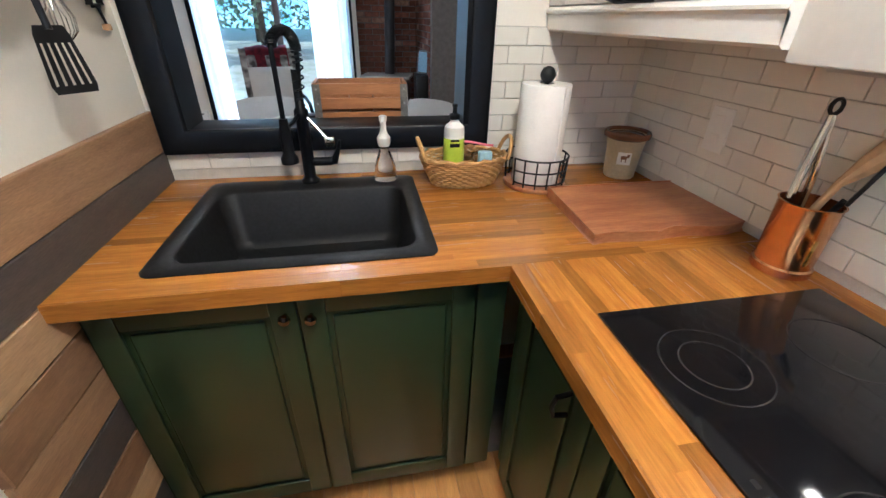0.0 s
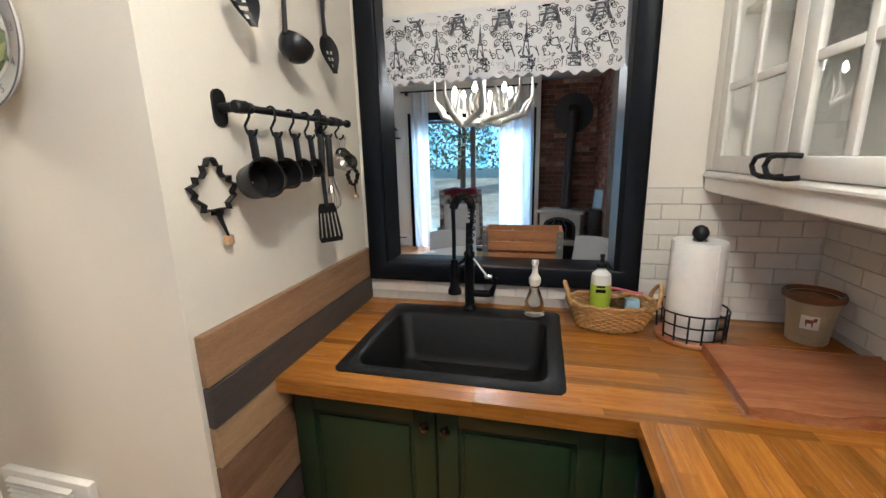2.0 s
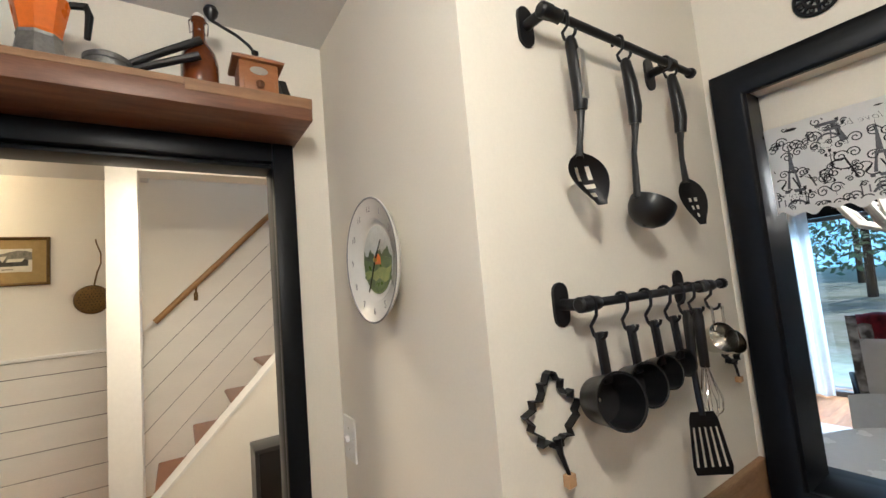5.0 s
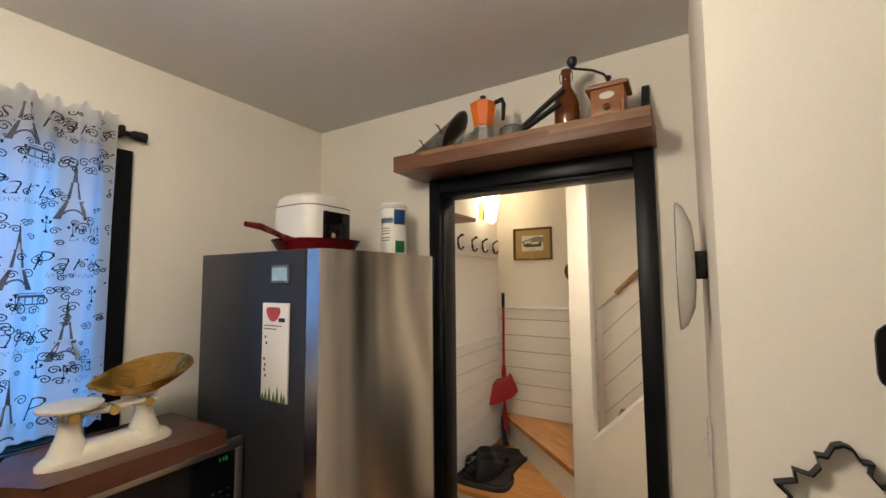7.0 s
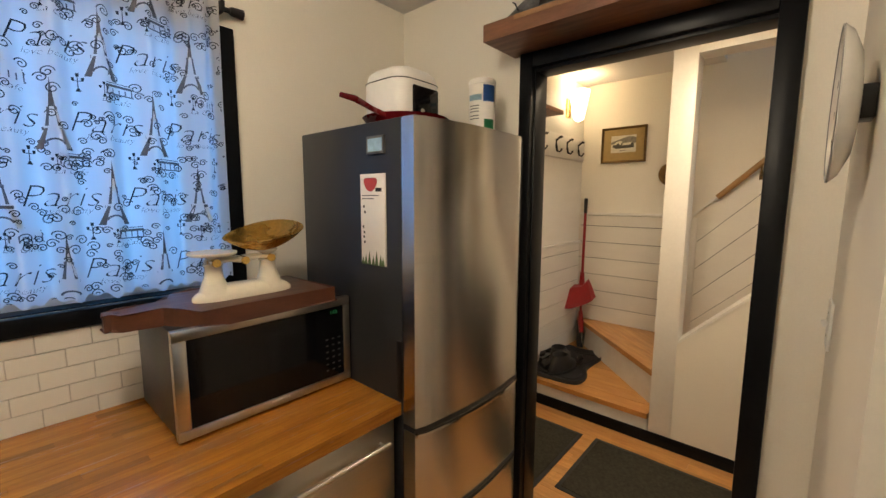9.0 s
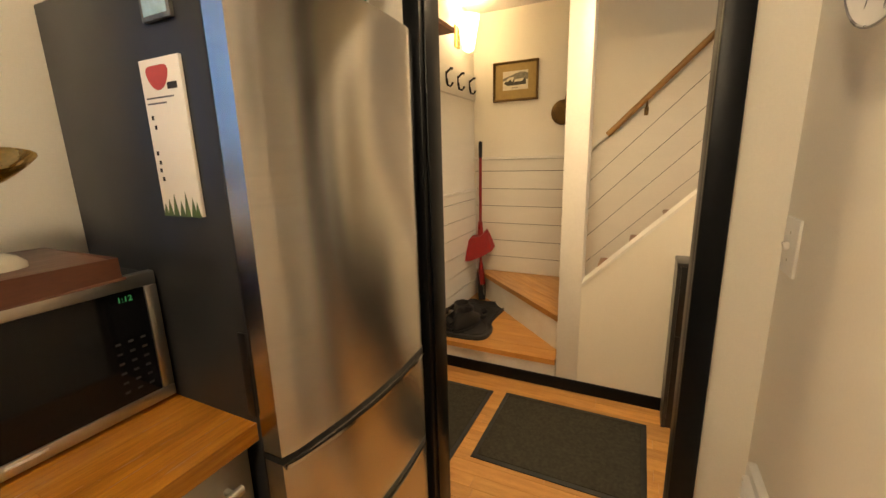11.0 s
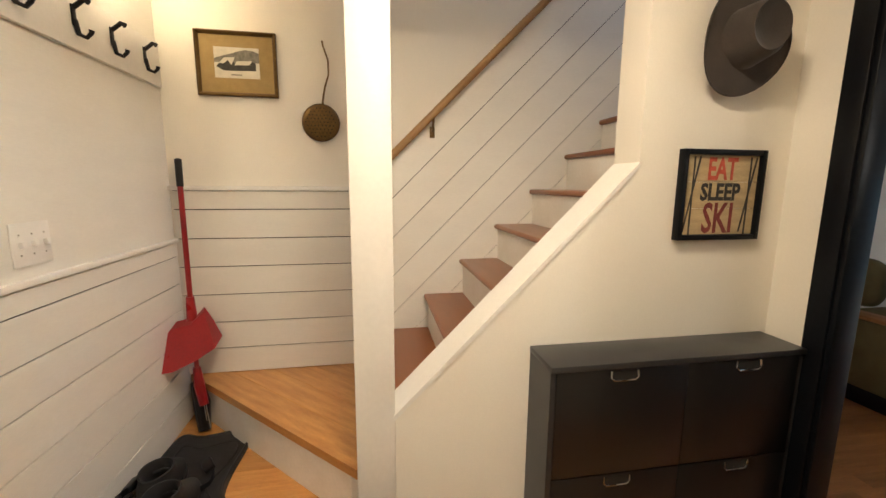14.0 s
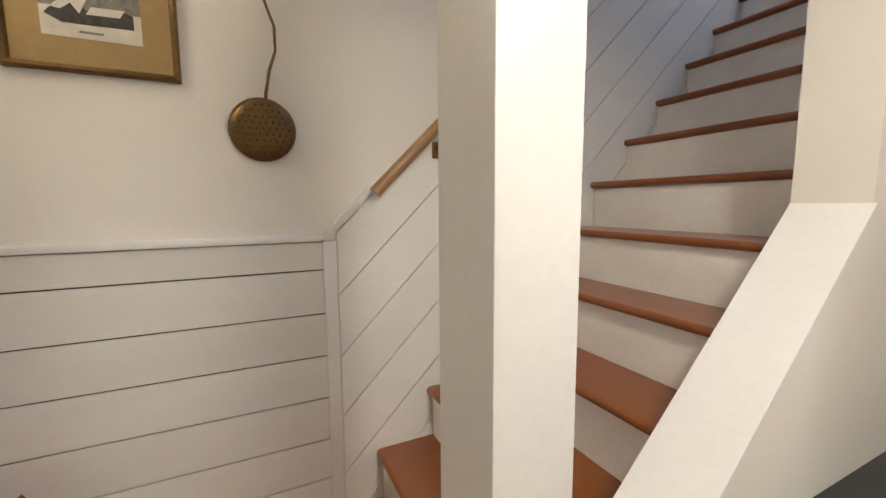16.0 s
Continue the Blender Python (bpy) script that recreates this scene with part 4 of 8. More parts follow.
# upper cabinets with glazed doors
XU = 0.585
GLZ = glass("cabinet_glass", (0.97, 0.98, 0.97), 0.0, 1.45)
up = thing("wall_cabinet", (0.78, 1.0, 1.40), "cream wall cabinet with glazed lattice doors and black pulls", "cabinet")
bm = B()
box(bm, XU + 0.02, XE - 0.001, 1.418, YN - 0.001, 1.435, 2.36)
box(bm, XU + 0.02, XE - 0.001, 0.585, 0.603, 1.435, 2.36)
box(bm, XU + 0.02, XE - 0.001, 0.6031, 1.4179, 1.435, 1.453)
box(bm, XU + 0.02, XE - 0.001, 0.6031, 1.4179, 2.342, 2.36)
box(bm, XE - 0.012, XE - 0.001, 0.6031, 1.4179, 1.4531, 2.3419)
box(bm, XU + 0.06, XE - 0.0121, 0.6031, 1.4179, 1.90, 1.918)
part("body", bm, TRIMW, up, smooth=None)
part("filler", box(B(), XU + 0.001, XU + 0.0195, 1.3725, 1.4335, 1.437, 2.358, 0.002), TRIMW, up)
for y0, y1, hy in ((0.970, 1.372, 1.006), (0.587, 0.967, 0.945)):
    dr = part("door", box(B(), XU, XU + 0.0195, y0, y0 + 0.050, 1.437, 2.358, 0.003), TRIMW, up)
    bm = B()
    box(bm, XU, XU + 0.0195, y1 - 0.050, y1, 1.437, 2.358, 0.003)
    box(bm, XU, XU + 0.0195, y0 + 0.0502, y1 - 0.0502, 1.437, 1.484, 0.003)
    box(bm, XU, XU + 0.0195, y0 + 0.0502, y1 - 0.0502, 2.30, 2.358, 0.003)
    part("frame_rail", bm, TRIMW, dr)
    ym = (y0 + y1) / 2
    part("glazing_bar", box(B(), XU + 0.002, XU + 0.016, ym - 0.011, ym + 0.011, 1.4845, 2.2995, 0.003), TRIMW, dr)
    for z in (1.682, 1.942, 2.20):
        for a, b in ((y0 + 0.0505, ym - 0.0112), (ym + 0.0112, y1 - 0.0505)):
            part("glazing_bar", box(B(), XU + 0.002, XU + 0.016, a, b, z - 0.011, z + 0.011, 0.003), TRIMW, dr)
    pn = part("pane", box(B(), XU + 0.008, XU + 0.011, y0 + 0.048, y1 - 0.048, 1.482, 2.302), GLZ, dr)
    pn.visible_shadow = False
    bm = B()
    pts = [(XU - 0.004, hy - 0.048, 1.485), (XU - 0.024, hy - 0.045, 1.487), (XU - 0.03, hy - 0.01, 1.487), (XU - 0.032, hy + 0.02, 1.482), (XU - 0.033, hy + 0.034, 1.463), (XU - 0.032, hy + 0.02, 1.444), (XU - 0.03, hy - 0.01, 1.438), (XU - 0.024, hy - 0.045, 1.438), (XU - 0.004, hy - 0.048, 1.440)]
    part("handle", tube(bm, pts, 0.006, 8), IRON, dr, "black curved pull")
bm = B()
prism(bm, [(XU + 0.006, 1.4349), (XU - 0.004, 1.424), (XU - 0.004, 1.418), (XU + 0.004, 1.412), (XU + 0.004, 1.372), (XU + 0.012, 1.366), (XU + 0.03, 1.366), (XU + 0.03, 1.4349)], "y", 0.585, YN - 0.001)
part("light_rail", bm, TRIMW, up, "cream moulded light rail")
for k, (y, z, r, h) in enumerate(((1.20, 1.9185, 0.04, 0.09), (1.28, 1.9185, 0.035, 0.11), (0.82, 1.4535, 0.045, 0.06), (0.90, 1.4535, 0.045, 0.10), (0.72, 1.9185, 0.04, 0.08))):
    jar = thing("cup" if h < 0.085 else "jar", (0.8, y, z), "dark glazed cup on the cabinet shelf" if h < 0.085 else "dark jar on the cabinet shelf", "cup" if h < 0.085 else "jar")
    part("vessel", lathe(B(), [(r * 0.8, 0), (r, 0.01), (r, h * 0.8), (r * 0.8, h * 0.95), (r * 0.75, h)], (0.80, y, z), 18), CROCKB if k % 2 else PLASTIC, jar)
hd = thing("range_hood", (0.75, 0.27, 1.36), "white boxed range hood over the hob", "range hood")
part("box", box(B(), XU + 0.022, XE - 0.001, -0.05, 0.5845, 1.348, 2.36, 0.004), TRIMW, hd)
part("filter", box(B(), XU + 0.05, XE - 0.05, 0.0, 0.54, 1.341, 1.3479, 0.002), STEELX, hd, "steel filter plate")
part("lamp_lens", box(B(), 0.68, 0.72, 0.225, 0.315, 1.3385, 1.3409, 0.001), LAMPGLOW, hd, "lit lamp lens")

# kitchen ceiling lamp above and behind the first view
kl = thing("ceiling_lamp", (0.12, 0.0, CEIL), "round frosted flush ceiling lamp, lit", "ceiling lamp")
part("plate", lathe(B(), [(0.15, -0.02), (0.15, -0.001)], (0.12, 0.0, CEIL), 28), BRASS, kl)
part("shade", lathe(B(), [(0.14, -0.021), (0.13, -0.06), (0.09, -0.09), (0.004, -0.10)], (0.12, 0.0, CEIL), 28, caps=False), LAMPGLOW, kl, "lit frosted shade")

# rails and utensils on the rack wall
def rail(z, y0, y1, knobs):
    r = thing("utensil_rail", (XR, (y0 + y1) / 2, z), "black iron pipe rail on the wall", "rail", "utensil rails")
    x = XR + 0.055
    part("bar", cyl(B(), (x, y0 - 0.005, z), (x, y1 + 0.02, z), 0.0085, seg=14), IRON, r)
    for y in (y0, y1 - 0.07):
        bm = B()
        prism(bm, [(y + c, z + s) for c, s in arc(0, 0.022, 0.02, 0, 180, 6) + arc(0, -0.022, 0.02, 180, 360, 6)], "x", XR, XR + 0.006)
        cyl(bm, (XR + 0.005, y, z), (x, y, z), 0.011, seg=12)
        tube(bm, [(x, y - 0.016, z), (x, y - 0.012, z), (x, y + 0.012, z), (x, y + 0.016, z)], [0.01, 0.0145, 0.0145, 0.01], 12)
        part("bracket", bm, IRON, r, "iron floor-flange bracket")
    for y in knobs:
        tube_pts = [(x, y - 0.018, z), (x, y - 0.012, z), (x, y + 0.012, z), (x, y + 0.018, z)]
        part("collar", tube(B(), tube_pts, [0.009, 0.013, 0.013, 0.009], 12), IRON, r)
    part("end_knob", tube(B(), [(x, y1 + 0.02, z), (x, y1 + 0.026, z), (x, y1 + 0.036, z), (x, y1 + 0.04, z)], [0.008, 0.013, 0.013, 0.006], 12), IRON, r)
    return r


rail(2.166, 0.690, 1.200, (0.715,))
rail(1.621, 0.703, 1.200, (0.728, 1.165))
XB = XR + 0.055


def s_hook(y, z, drop=0.065):
    """An S hook over the rail; returns the height on which things hang."""
    h = thing("s_hook", (XB, y, z), "black iron S hook over the rail", "hook", "S hooks")
    pts = [(XB - 0.012, y, z - 0.004)] + [(XB + 0.0125 * math.cos(radians(a)), y, z + 0.0125 * math.sin(radians(a))) for a in range(180, -1, -30)]
    pts += [(XB + 0.010, y, z - 0.02), (XB - 0.004, y, z - drop + 0.022)] + [(XB + 0.012 + 0.014 * math.cos(radians(a)), y, z - drop + 0.014 + 0.014 * math.sin(radians(a))) for a in range(180, 361, 30)]
    part("hook", tube(B(), pts, 0.0032, 7), IRON, h)
    return z - drop + 0.003


def hang(name, y, z0, label, category):
    return thing(name, (XB + 0.01, y, z0), label, category)


XU2 = XB + 0.012
# upper rail: slotted spoon, ladle, slotted turner
def handle_long(parent, y, z, zl, mat, grip=None, dy=0.0):
    """A swelling grip and a thinner shaft down to zl; dy is how far the shaft's foot leans along the rail."""
    bm = tube(B(), [(XU2, y, z + 0.014), (XU2, y, z + 0.004), (XU2 + 0.004, y + 0.002, z - 0.045), (XU2 + 0.005, y + 0.004, z - 0.095), (XU2, y + 0.006, z - 0.128)], [0.006, 0.011, 0.0140, 0.0145, 0.0125], 12)
    part("grip", bm, grip or mat, parent)
    part("shaft", tube(B(), [(XU2, y + 0.006, z - 0.126), (XU2 - 0.003, y + 0.006, z - 0.15), (XU2 - 0.005, y + 0.4 * dy + 0.004, z - 0.19), (XU2 - 0.002, y + dy, zl)], [0.0085, 0.0065, 0.0055, 0.0075], 10), mat, parent)


def spoon_head(bm, y, z, w, h, depth=0.012, tilt=0.02, lean=0.0, facing=40):
    """A shallow oval, turned by facing degrees out of the wall's plane."""
    fs_, fc = math.sin(radians(facing)), math.cos(radians(facing))
    rings = []
    for k in range(13):
        u = k / 12
        half = w * (0.16 + 0.84 * math.sin(math.pi * min(1.0, u ** 0.72) * 0.985)) if u < 0.97 else w * 0.25
        zz = z - u * h
        rings.append([Vector((XU2 + tilt * u - depth * math.sin(math.pi * u) * math.cos(math.pi * (j / 10 - 0.5)), y + lean * u + half * fc * (j / 5 - 1), zz)) + Vector((half * fs_ * (j / 5 - 1), 0, 0)) for j in range(11)])
    return [[bm.verts.new(p) for p in r] for r in rings]


def sheet(bm, vs, skip=()):
    for a in range(len(vs) - 1):
        for b in range(len(vs[0]) - 1):
            if (a, b) not in skip:
                bm.faces.new((vs[a][b], vs[a][b + 1], vs[a + 1][b + 1], vs[a + 1][b]))
    bmesh.ops.solidify(bm, geom=bm.faces[:], thickness=0.0025)
    return bm


zt = s_hook(0.737, 2.166, 0.05)
u = hang("slotted_spoon", 0.737, zt, "black slotted spoon with a steel-faced grip hanging from the rail", "utensil")
handle_long(u, 0.737, zt - 0.012, zt - 0.235, PLASTIC, IRON, dy=-0.012)
bm = B()
sheet(bm, spoon_head(bm, 0.724, zt - 0.225, 0.033, 0.098, 0.014, 0.014, 0.030), {(a, b) for a in (3, 4, 5) for b in (3, 6)} | {(7, 4), (7, 5), (7, 6), (9, 4), (9, 5)})
part("bowl", bm, PLASTIC, u)
part("grip_inlay", box(B(), XU2 + 0.0125, XU2 + 0.0195, 0.733, 0.748, zt - 0.125, zt - 0.03, 0.002), STEELX, u, "steel inlay")
zt = s_hook(0.914, 2.166, 0.05)
u = hang("ladle", 0.914, zt, "black nylon soup ladle hanging from the rail", "ladle")
handle_long(u, 0.914, zt - 0.012, zt - 0.30, PLASTIC, dy=-0.018)
bm = lathe(B(), [(0.046, 0.004), (0.0455, -0.014), (0.037, -0.034), (0.022, -0.046), (0.004, -0.050), (0.004, -0.047), (0.020, -0.043), (0.035, -0.031), (0.0435, -0.014), (0.044, 0.004)], (0, 0, 0), 24, caps=False)
part("bowl", turned(bm, pose(XU2 + 0.004, 0.938, zt - 0.313, -26, 14, 0)), PLASTIC, u)
zt = s_hook(1.103, 2.166, 0.045)
u = hang("slotted_turner", 1.103, zt, "black slotted turner hanging from the rail", "utensil")
handle_long(u, 1.103, zt - 0.010, zt - 0.26, PLASTIC, dy=0.002)
bm = B()
sheet(bm, spoon_head(bm, 1.105, zt - 0.250, 0.029, 0.110, 0.006, 0.012, 0.022), {(5, 4), (5, 6), (7, 4), (7, 6), (9, 5)})
part("blade", bm, PLASTIC, u)

# lower rail: four measuring cups, turner, whisk, steel cups, and two leaf cutters on the wall
def measuring_cup(y, r, h):
    zt = s_hook(y, 1.621, 0.062)
    u = hang("measuring_cup", y, zt, "black plastic measuring cup hanging by its handle", "measuring cup")
    bm = turned(box(B(), -0.004, 0.004, -0.011, 0.011, -0.078, 0.010, 0.003), pose(XU2, y, zt, 0, -4, 0))
    part("handle", bm, PLASTIC, u)
    bm = lathe(B(), [(r * 0.80, 0), (r * 0.88, 0.004), (r, h), (r * 1.05, h + 0.001), (r * 1.05, h + 0.004), (r * 0.96, h + 0.003), (r * 0.84, 0.006), (0.003, 0.004)], (0, 0, 0), 28, caps=False)
    part("cup", turned(bm, pose(XU2 - 0.022, y + 0.004, zt - 0.066 - r, 0, 78, -18)), PLASTIC, u, smooth=40)


measuring_cup(0.720, 0.045, 0.064)
measuring_cup(0.814, 0.038, 0.054)
measuring_cup(0.893, 0.031, 0.046)
measuring_cup(0.966, 0.026, 0.04)
zt = s_hook(1.024, 1.621, 0.055)
u = hang("turner", 1.024, zt, "black slotted fish turner hanging from the rail", "utensil")
part("grip", tube(B(), [(XU2, 1.024, zt + 0.008), (XU2, 1.024, zt - 0.01), (XU2, 1.018, zt - 0.11)], [0.007, 0.011, 0.009], 10), PLASTIC, u)
part("shaft", tube(B(), [(XU2, 1.018, zt - 0.108), (XU2 + 0.006, 1.010, zt - 0.16), (XU2 + 0.012, 1.004, zt - 0.205)], 0.0065, 8), PLASTIC, u)
bm = B()
cols = (-1.0, -0.80, -0.68, -0.44, -0.32, -0.08, 0.04, 0.28, 0.40, 0.64, 0.76, 1.0)
grid = [[bm.verts.new((XU2 + 0.012 + 0.014 * a / 8 + 0.62 * (0.027 + 0.013 * a / 8) * (1 if 0 < a < 8 else 0.86) * c, 1.004 - 0.010 * a / 8 + 0.80 * (0.027 + 0.013 * a / 8) * (1 if 0 < a < 8 else 0.86) * c, zt - 0.198 - 0.118 * a / 8)) for c in cols] for a in range(9)]
sheet(bm, grid, {(a, b) for a in (2, 3, 4, 5, 6) for b in (1, 3, 5, 7, 9)})
part("blade", bm, PLASTIC, u)
zt = s_hook(1.068, 1.621, 0.055)
u = hang("whisk", 1.068, zt, "wire balloon whisk with a black handle", "whisk")
part("grip", tube(B(), [(XU2, 1.068, zt + 0.008), (XU2, 1.068, zt - 0.01), (XU2, 1.068, zt - 0.12)], [0.008, 0.011, 0.010], 12), PLASTIC, u)
for a in range(0, 180, 36):
    c, s = math.cos(radians(a)), math.sin(radians(a))
    pts = [(XU2 + c * w, 1.068 + s * w, zt - 0.12 - q) for w, q in ((0.006, 0), (0.014, 0.03), (0.026, 0.065), (0.024, 0.09), (0.010, 0.105), (-0.010, 0.105), (-0.024, 0.09), (-0.026, 0.065), (-0.014, 0.05), (-0.006, 0))]
    part("wire", tube(B(), pts, 0.0011, 5), CHROME, u, "steel wire")
zt = s_hook(1.146, 1.621, 0.055)
for k, (r, dy, dz) in enumerate(((0.034, -0.01, 0.0), (0.027, 0.012, 0.012))):
    u = hang("measuring_cup", 1.146 + dy, zt, "small polished steel measuring cup on a hook", "measuring cup")
    bm = lathe(B(), [(r * 0.8, 0), (r, 0.04), (r * 0.97, 0.04), (r * 0.76, 0.003), (0.003, 0.002)], (0, 0, 0), 24, caps=False)
    part("cup", turned(bm, pose(XU2 - 0.01 + dz, 1.146 + dy, zt - 0.075 - dz, 0, 70, -25)), CHROME, u)
    part("handle", tube(B(), [(XU2 + dz, 1.146 + dy, zt + 0.004), (XU2 + dz, 1.146 + dy, zt - 0.05 - dz)], 0.003, 6), CHROME, u)


def leaf_cutter(y, z, s):
    """A maple-leaf iron with a stem and a wooden tip, hanging on the wall."""
    u = thing("leaf_cutter", (XR, y, z), "black iron maple-leaf cutter with a wooden tip", "cookie cutter", "maple-leaf irons")
    half = [(0.0, 0.080), (0.010, 0.076), (0.018, 0.060), (0.030, 0.060), (0.026, 0.044), (0.036, 0.030), (0.056, 0.034), (0.054, 0.018), (0.078, 0.010), (0.060, -0.008), (0.066, -0.018), (0.038, -0.036), (0.044, -0.052), (0.022, -0.048), (0.012, -0.052), (0.012, -0.062)]
    pts = half + [(-a, b) for a, b in reversed(half[1:])]
    bm = B()
    n = len(pts)
    for sx0_, sx1_, t in ((0.004, 0.020, 0.0028),):
        outer = [(y + a * s, z + b * s) for a, b in pts]
        inner = [(y + a * s * 0.945, z + b * s * 0.945) for a, b in pts]
        v = [[bm.verts.new((XR + q, p[0], p[1])) for p in ring] for q, ring in ((sx0_, outer), (sx1_, outer), (sx1_, inner), (sx0_, inner))]
        for a, b in ((0, 1), (1, 2), (2, 3), (3, 0)):
            for i in range(n):
                j = (i + 1) % n
                bm.faces.new((v[a][i], v[a][j], v[b][j], v[b][i]))
    part("leaf", bm, IRON, u, smooth=None)
    part("stem", tube(B(), [(XR + 0.014, y, z - 0.046 * s), (XR + 0.016, y + 0.003, z - 0.075 * s), (XR + 0.016, y + 0.022 * s, z - 0.122 * s)], [0.009 * s, 0.006 * s, 0.0032], 8), IRON, u)
    part("tip", box(B(), XR + 0.008, XR + 0.022, y + 0.022 * s - 0.010, y + 0.022 * s + 0.010, z - 0.142 * s, z - 0.118 * s, 0.002), SPOON, u, "small wooden tip")


leaf_cutter(0.643, 1.441, 0.90)
leaf_cutter(1.335, 1.440, 0.62)

# barn planks on the lower rack wall
bp = thing("plank_cladding", (XR, 0.98, 0.0), "reclaimed barn planks in tan, brown and charcoal on the lower wall", "wall cladding", kind="structure")
zs = (1.136, 1.012, 0.908, 0.805, 0.693, 0.585, 0.478, 0.372, 0.265, 0.158, 0.052, 0.0)
mats = (PL_TAN, PL_DARK, PL_LIGHT, PL_BROWN, PL_TAN, PL_DARK, PL_BROWN, PL_LIGHT, PL_DARK, PL_TAN, PL_BROWN)
for a, b, m in zip(zs, zs[1:], mats):
    part("plank", box(B(), XR, XR + 0.019 + 0.001 * (mats.index(m)), 0.537, YN - 0.001, b + 0.0012, a - 0.0012, 0.0025, 1), m, bp)

# switch, wall heater grille, outlet
def wall_plate(name, x, z, w, h, label):
    s = thing(name, (x, YC, z), label, "switch")
    part("plate", box(B(), x - w / 2, x + w / 2, YC - 0.007, YC, z - h / 2, z + h / 2, 0.003), WHITEP, s)
    part("toggle", turned(box(B(), -0.005, 0.005, -0.012, 0, -0.006, 0.012, 0.002), pose(x, YC - 0.006, z, 15, 0, 0)), WHITEP, s)
    for q in (-0.03, 0.03):
        part("screw", cyl(B(), (x, YC - 0.0085, z + q), (x, YC - 0.0068, z + q), 0.003, seg=8), CHROME, s)


wall_plate("light_switch", -1.353, 1.250, 0.088, 0.125, "cream single-pole wall light switch")
ht = thing("wall_heater", (-1.19, YC, 0.5), "white fan-heater grille with a small knob low on the wall", "heater")
part("frame", box(B(), -1.345, -1.035, YC - 0.022, YC, 0.30, 0.712, 0.006), WHITEP, ht)
for k in range(24):
    part("louvre", turned(box(B(), -1.315, -1.09, -0.002, 0.012, -0.001, 0.001), pose(0, YC - 0.032, 0.33 + k * 0.0155, 25, 0, 0)), WHITEP, ht)
part("knob", tube(B(), [(-1.062, YC - 0.022, 0.645), (-1.062, YC - 0.04, 0.645), (-1.062, YC - 0.043, 0.645)], [0.011, 0.010, 0.006], 14), ALU, ht, "grey dial")
ol = thing("outlet", (XE, 1.02, 1.14), "white double outlet plate on the tiles", "outlet")
part("plate", box(B(), XE - 0.014, XE - 0.004, 0.97, 1.045, 1.08, 1.20, 0.003), WHITEP, ol)
for z in (1.115, 1.165):
    part("socket", box(B(), XE - 0.0165, XE - 0.0141, 0.992, 1.023, z - 0.014, z + 0.014, 0.001), TRIMW, ol)

# plate clock
ck = thing("wall_clock", (-0.998, YC, 1.747), "round plate clock with a painted green landscape and black numerals", "clock")
cx, cz, R = -0.998, 1.747, 0.143


def disc_y(bm, profile, cx, cz, seg=48, caps=True):
    rings = [[Vector((cx + r * math.cos(2 * math.pi * k / seg), YC - d, cz + r * math.sin(2 * math.pi * k / seg))) for k in range(seg)] for r, d in profile]
    return ring_sweep(bm, rings, caps=caps)


part("movement", box(B(), cx - 0.03, cx + 0.03, YC - 0.022, YC - 0.0005, cz - 0.03, cz + 0.03, 0.002), PLASTIC, ck)
PLATEC = material("white_glazed_plate", (0.72, 0.71, 0.68), 0.16, vary=0.02, scale=8, bump=0.01, coat=0.3)
PLATER = material("grey_rim_line", (0.16, 0.16, 0.17), 0.3, vary=0.1, scale=30, bump=0.0)
part("plate", disc_y(B(), [(0.06, 0.0221), (0.095, 0.026), (0.130, 0.040), (R - 0.003, 0.050), (R, 0.053), (R - 0.003, 0.055), (0.132, 0.0515), (0.100, 0.044), (0.094, 0.040), (0.088, 0.0352), (0.080, 0.0340), (0.0, 0.0340)], cx, cz, 64), PLATEC, ck)
part("rim_line", disc_y(B(), [(R - 0.0022, 0.0545), (R - 0.0005, 0.0555), (R - 0.0035, 0.0562), (R - 0.0048, 0.0546)], cx, cz, 64, False), PLATER, ck, "thin grey rim line")
PICG = material("painted_meadow", (0.10, 0.17, 0.035), 0.3, vary=0.3, scale=40, color2=(0.035, 0.075, 0.02), bump=0.0)
PICD = material("painted_trees", (0.030, 0.060, 0.018), 0.3, vary=0.3, scale=60, color2=(0.06, 0.10, 0.03), bump=0.0)
PICY = material("painted_field", (0.30, 0.33, 0.09), 0.3, vary=0.2, scale=50, color2=(0.20, 0.26, 0.07), bump=0.0)
PICB = material("painted_sky", (0.58, 0.62, 0.62), 0.16, vary=0.08, scale=20, bump=0.0)
part("picture_sky", disc_y(B(), [(0.079, 0.0341), (0.079, 0.0345), (0.0, 0.0345)], cx, cz), PICB, ck)


def landscape(name, r, ztop, lift, mat_):
    """A band of the painted view: the plate's disc below a wavy skyline."""
    n = 24
    top = [(-r + 2 * r * k / n) for k in range(n + 1)]
    pts = [(cx + x, cz + min(ztop(x), math.sqrt(max(0.0, r * r - x * x)))) for x in top]
    low = [(cx + x, cz - math.sqrt(max(1e-9, r * r - x * x))) for x in reversed(top[1:-1])]
    part(name, prism(B(), pts + low, "y", YC - 0.0345 - lift, YC - 0.0348 - lift), mat_, ck)


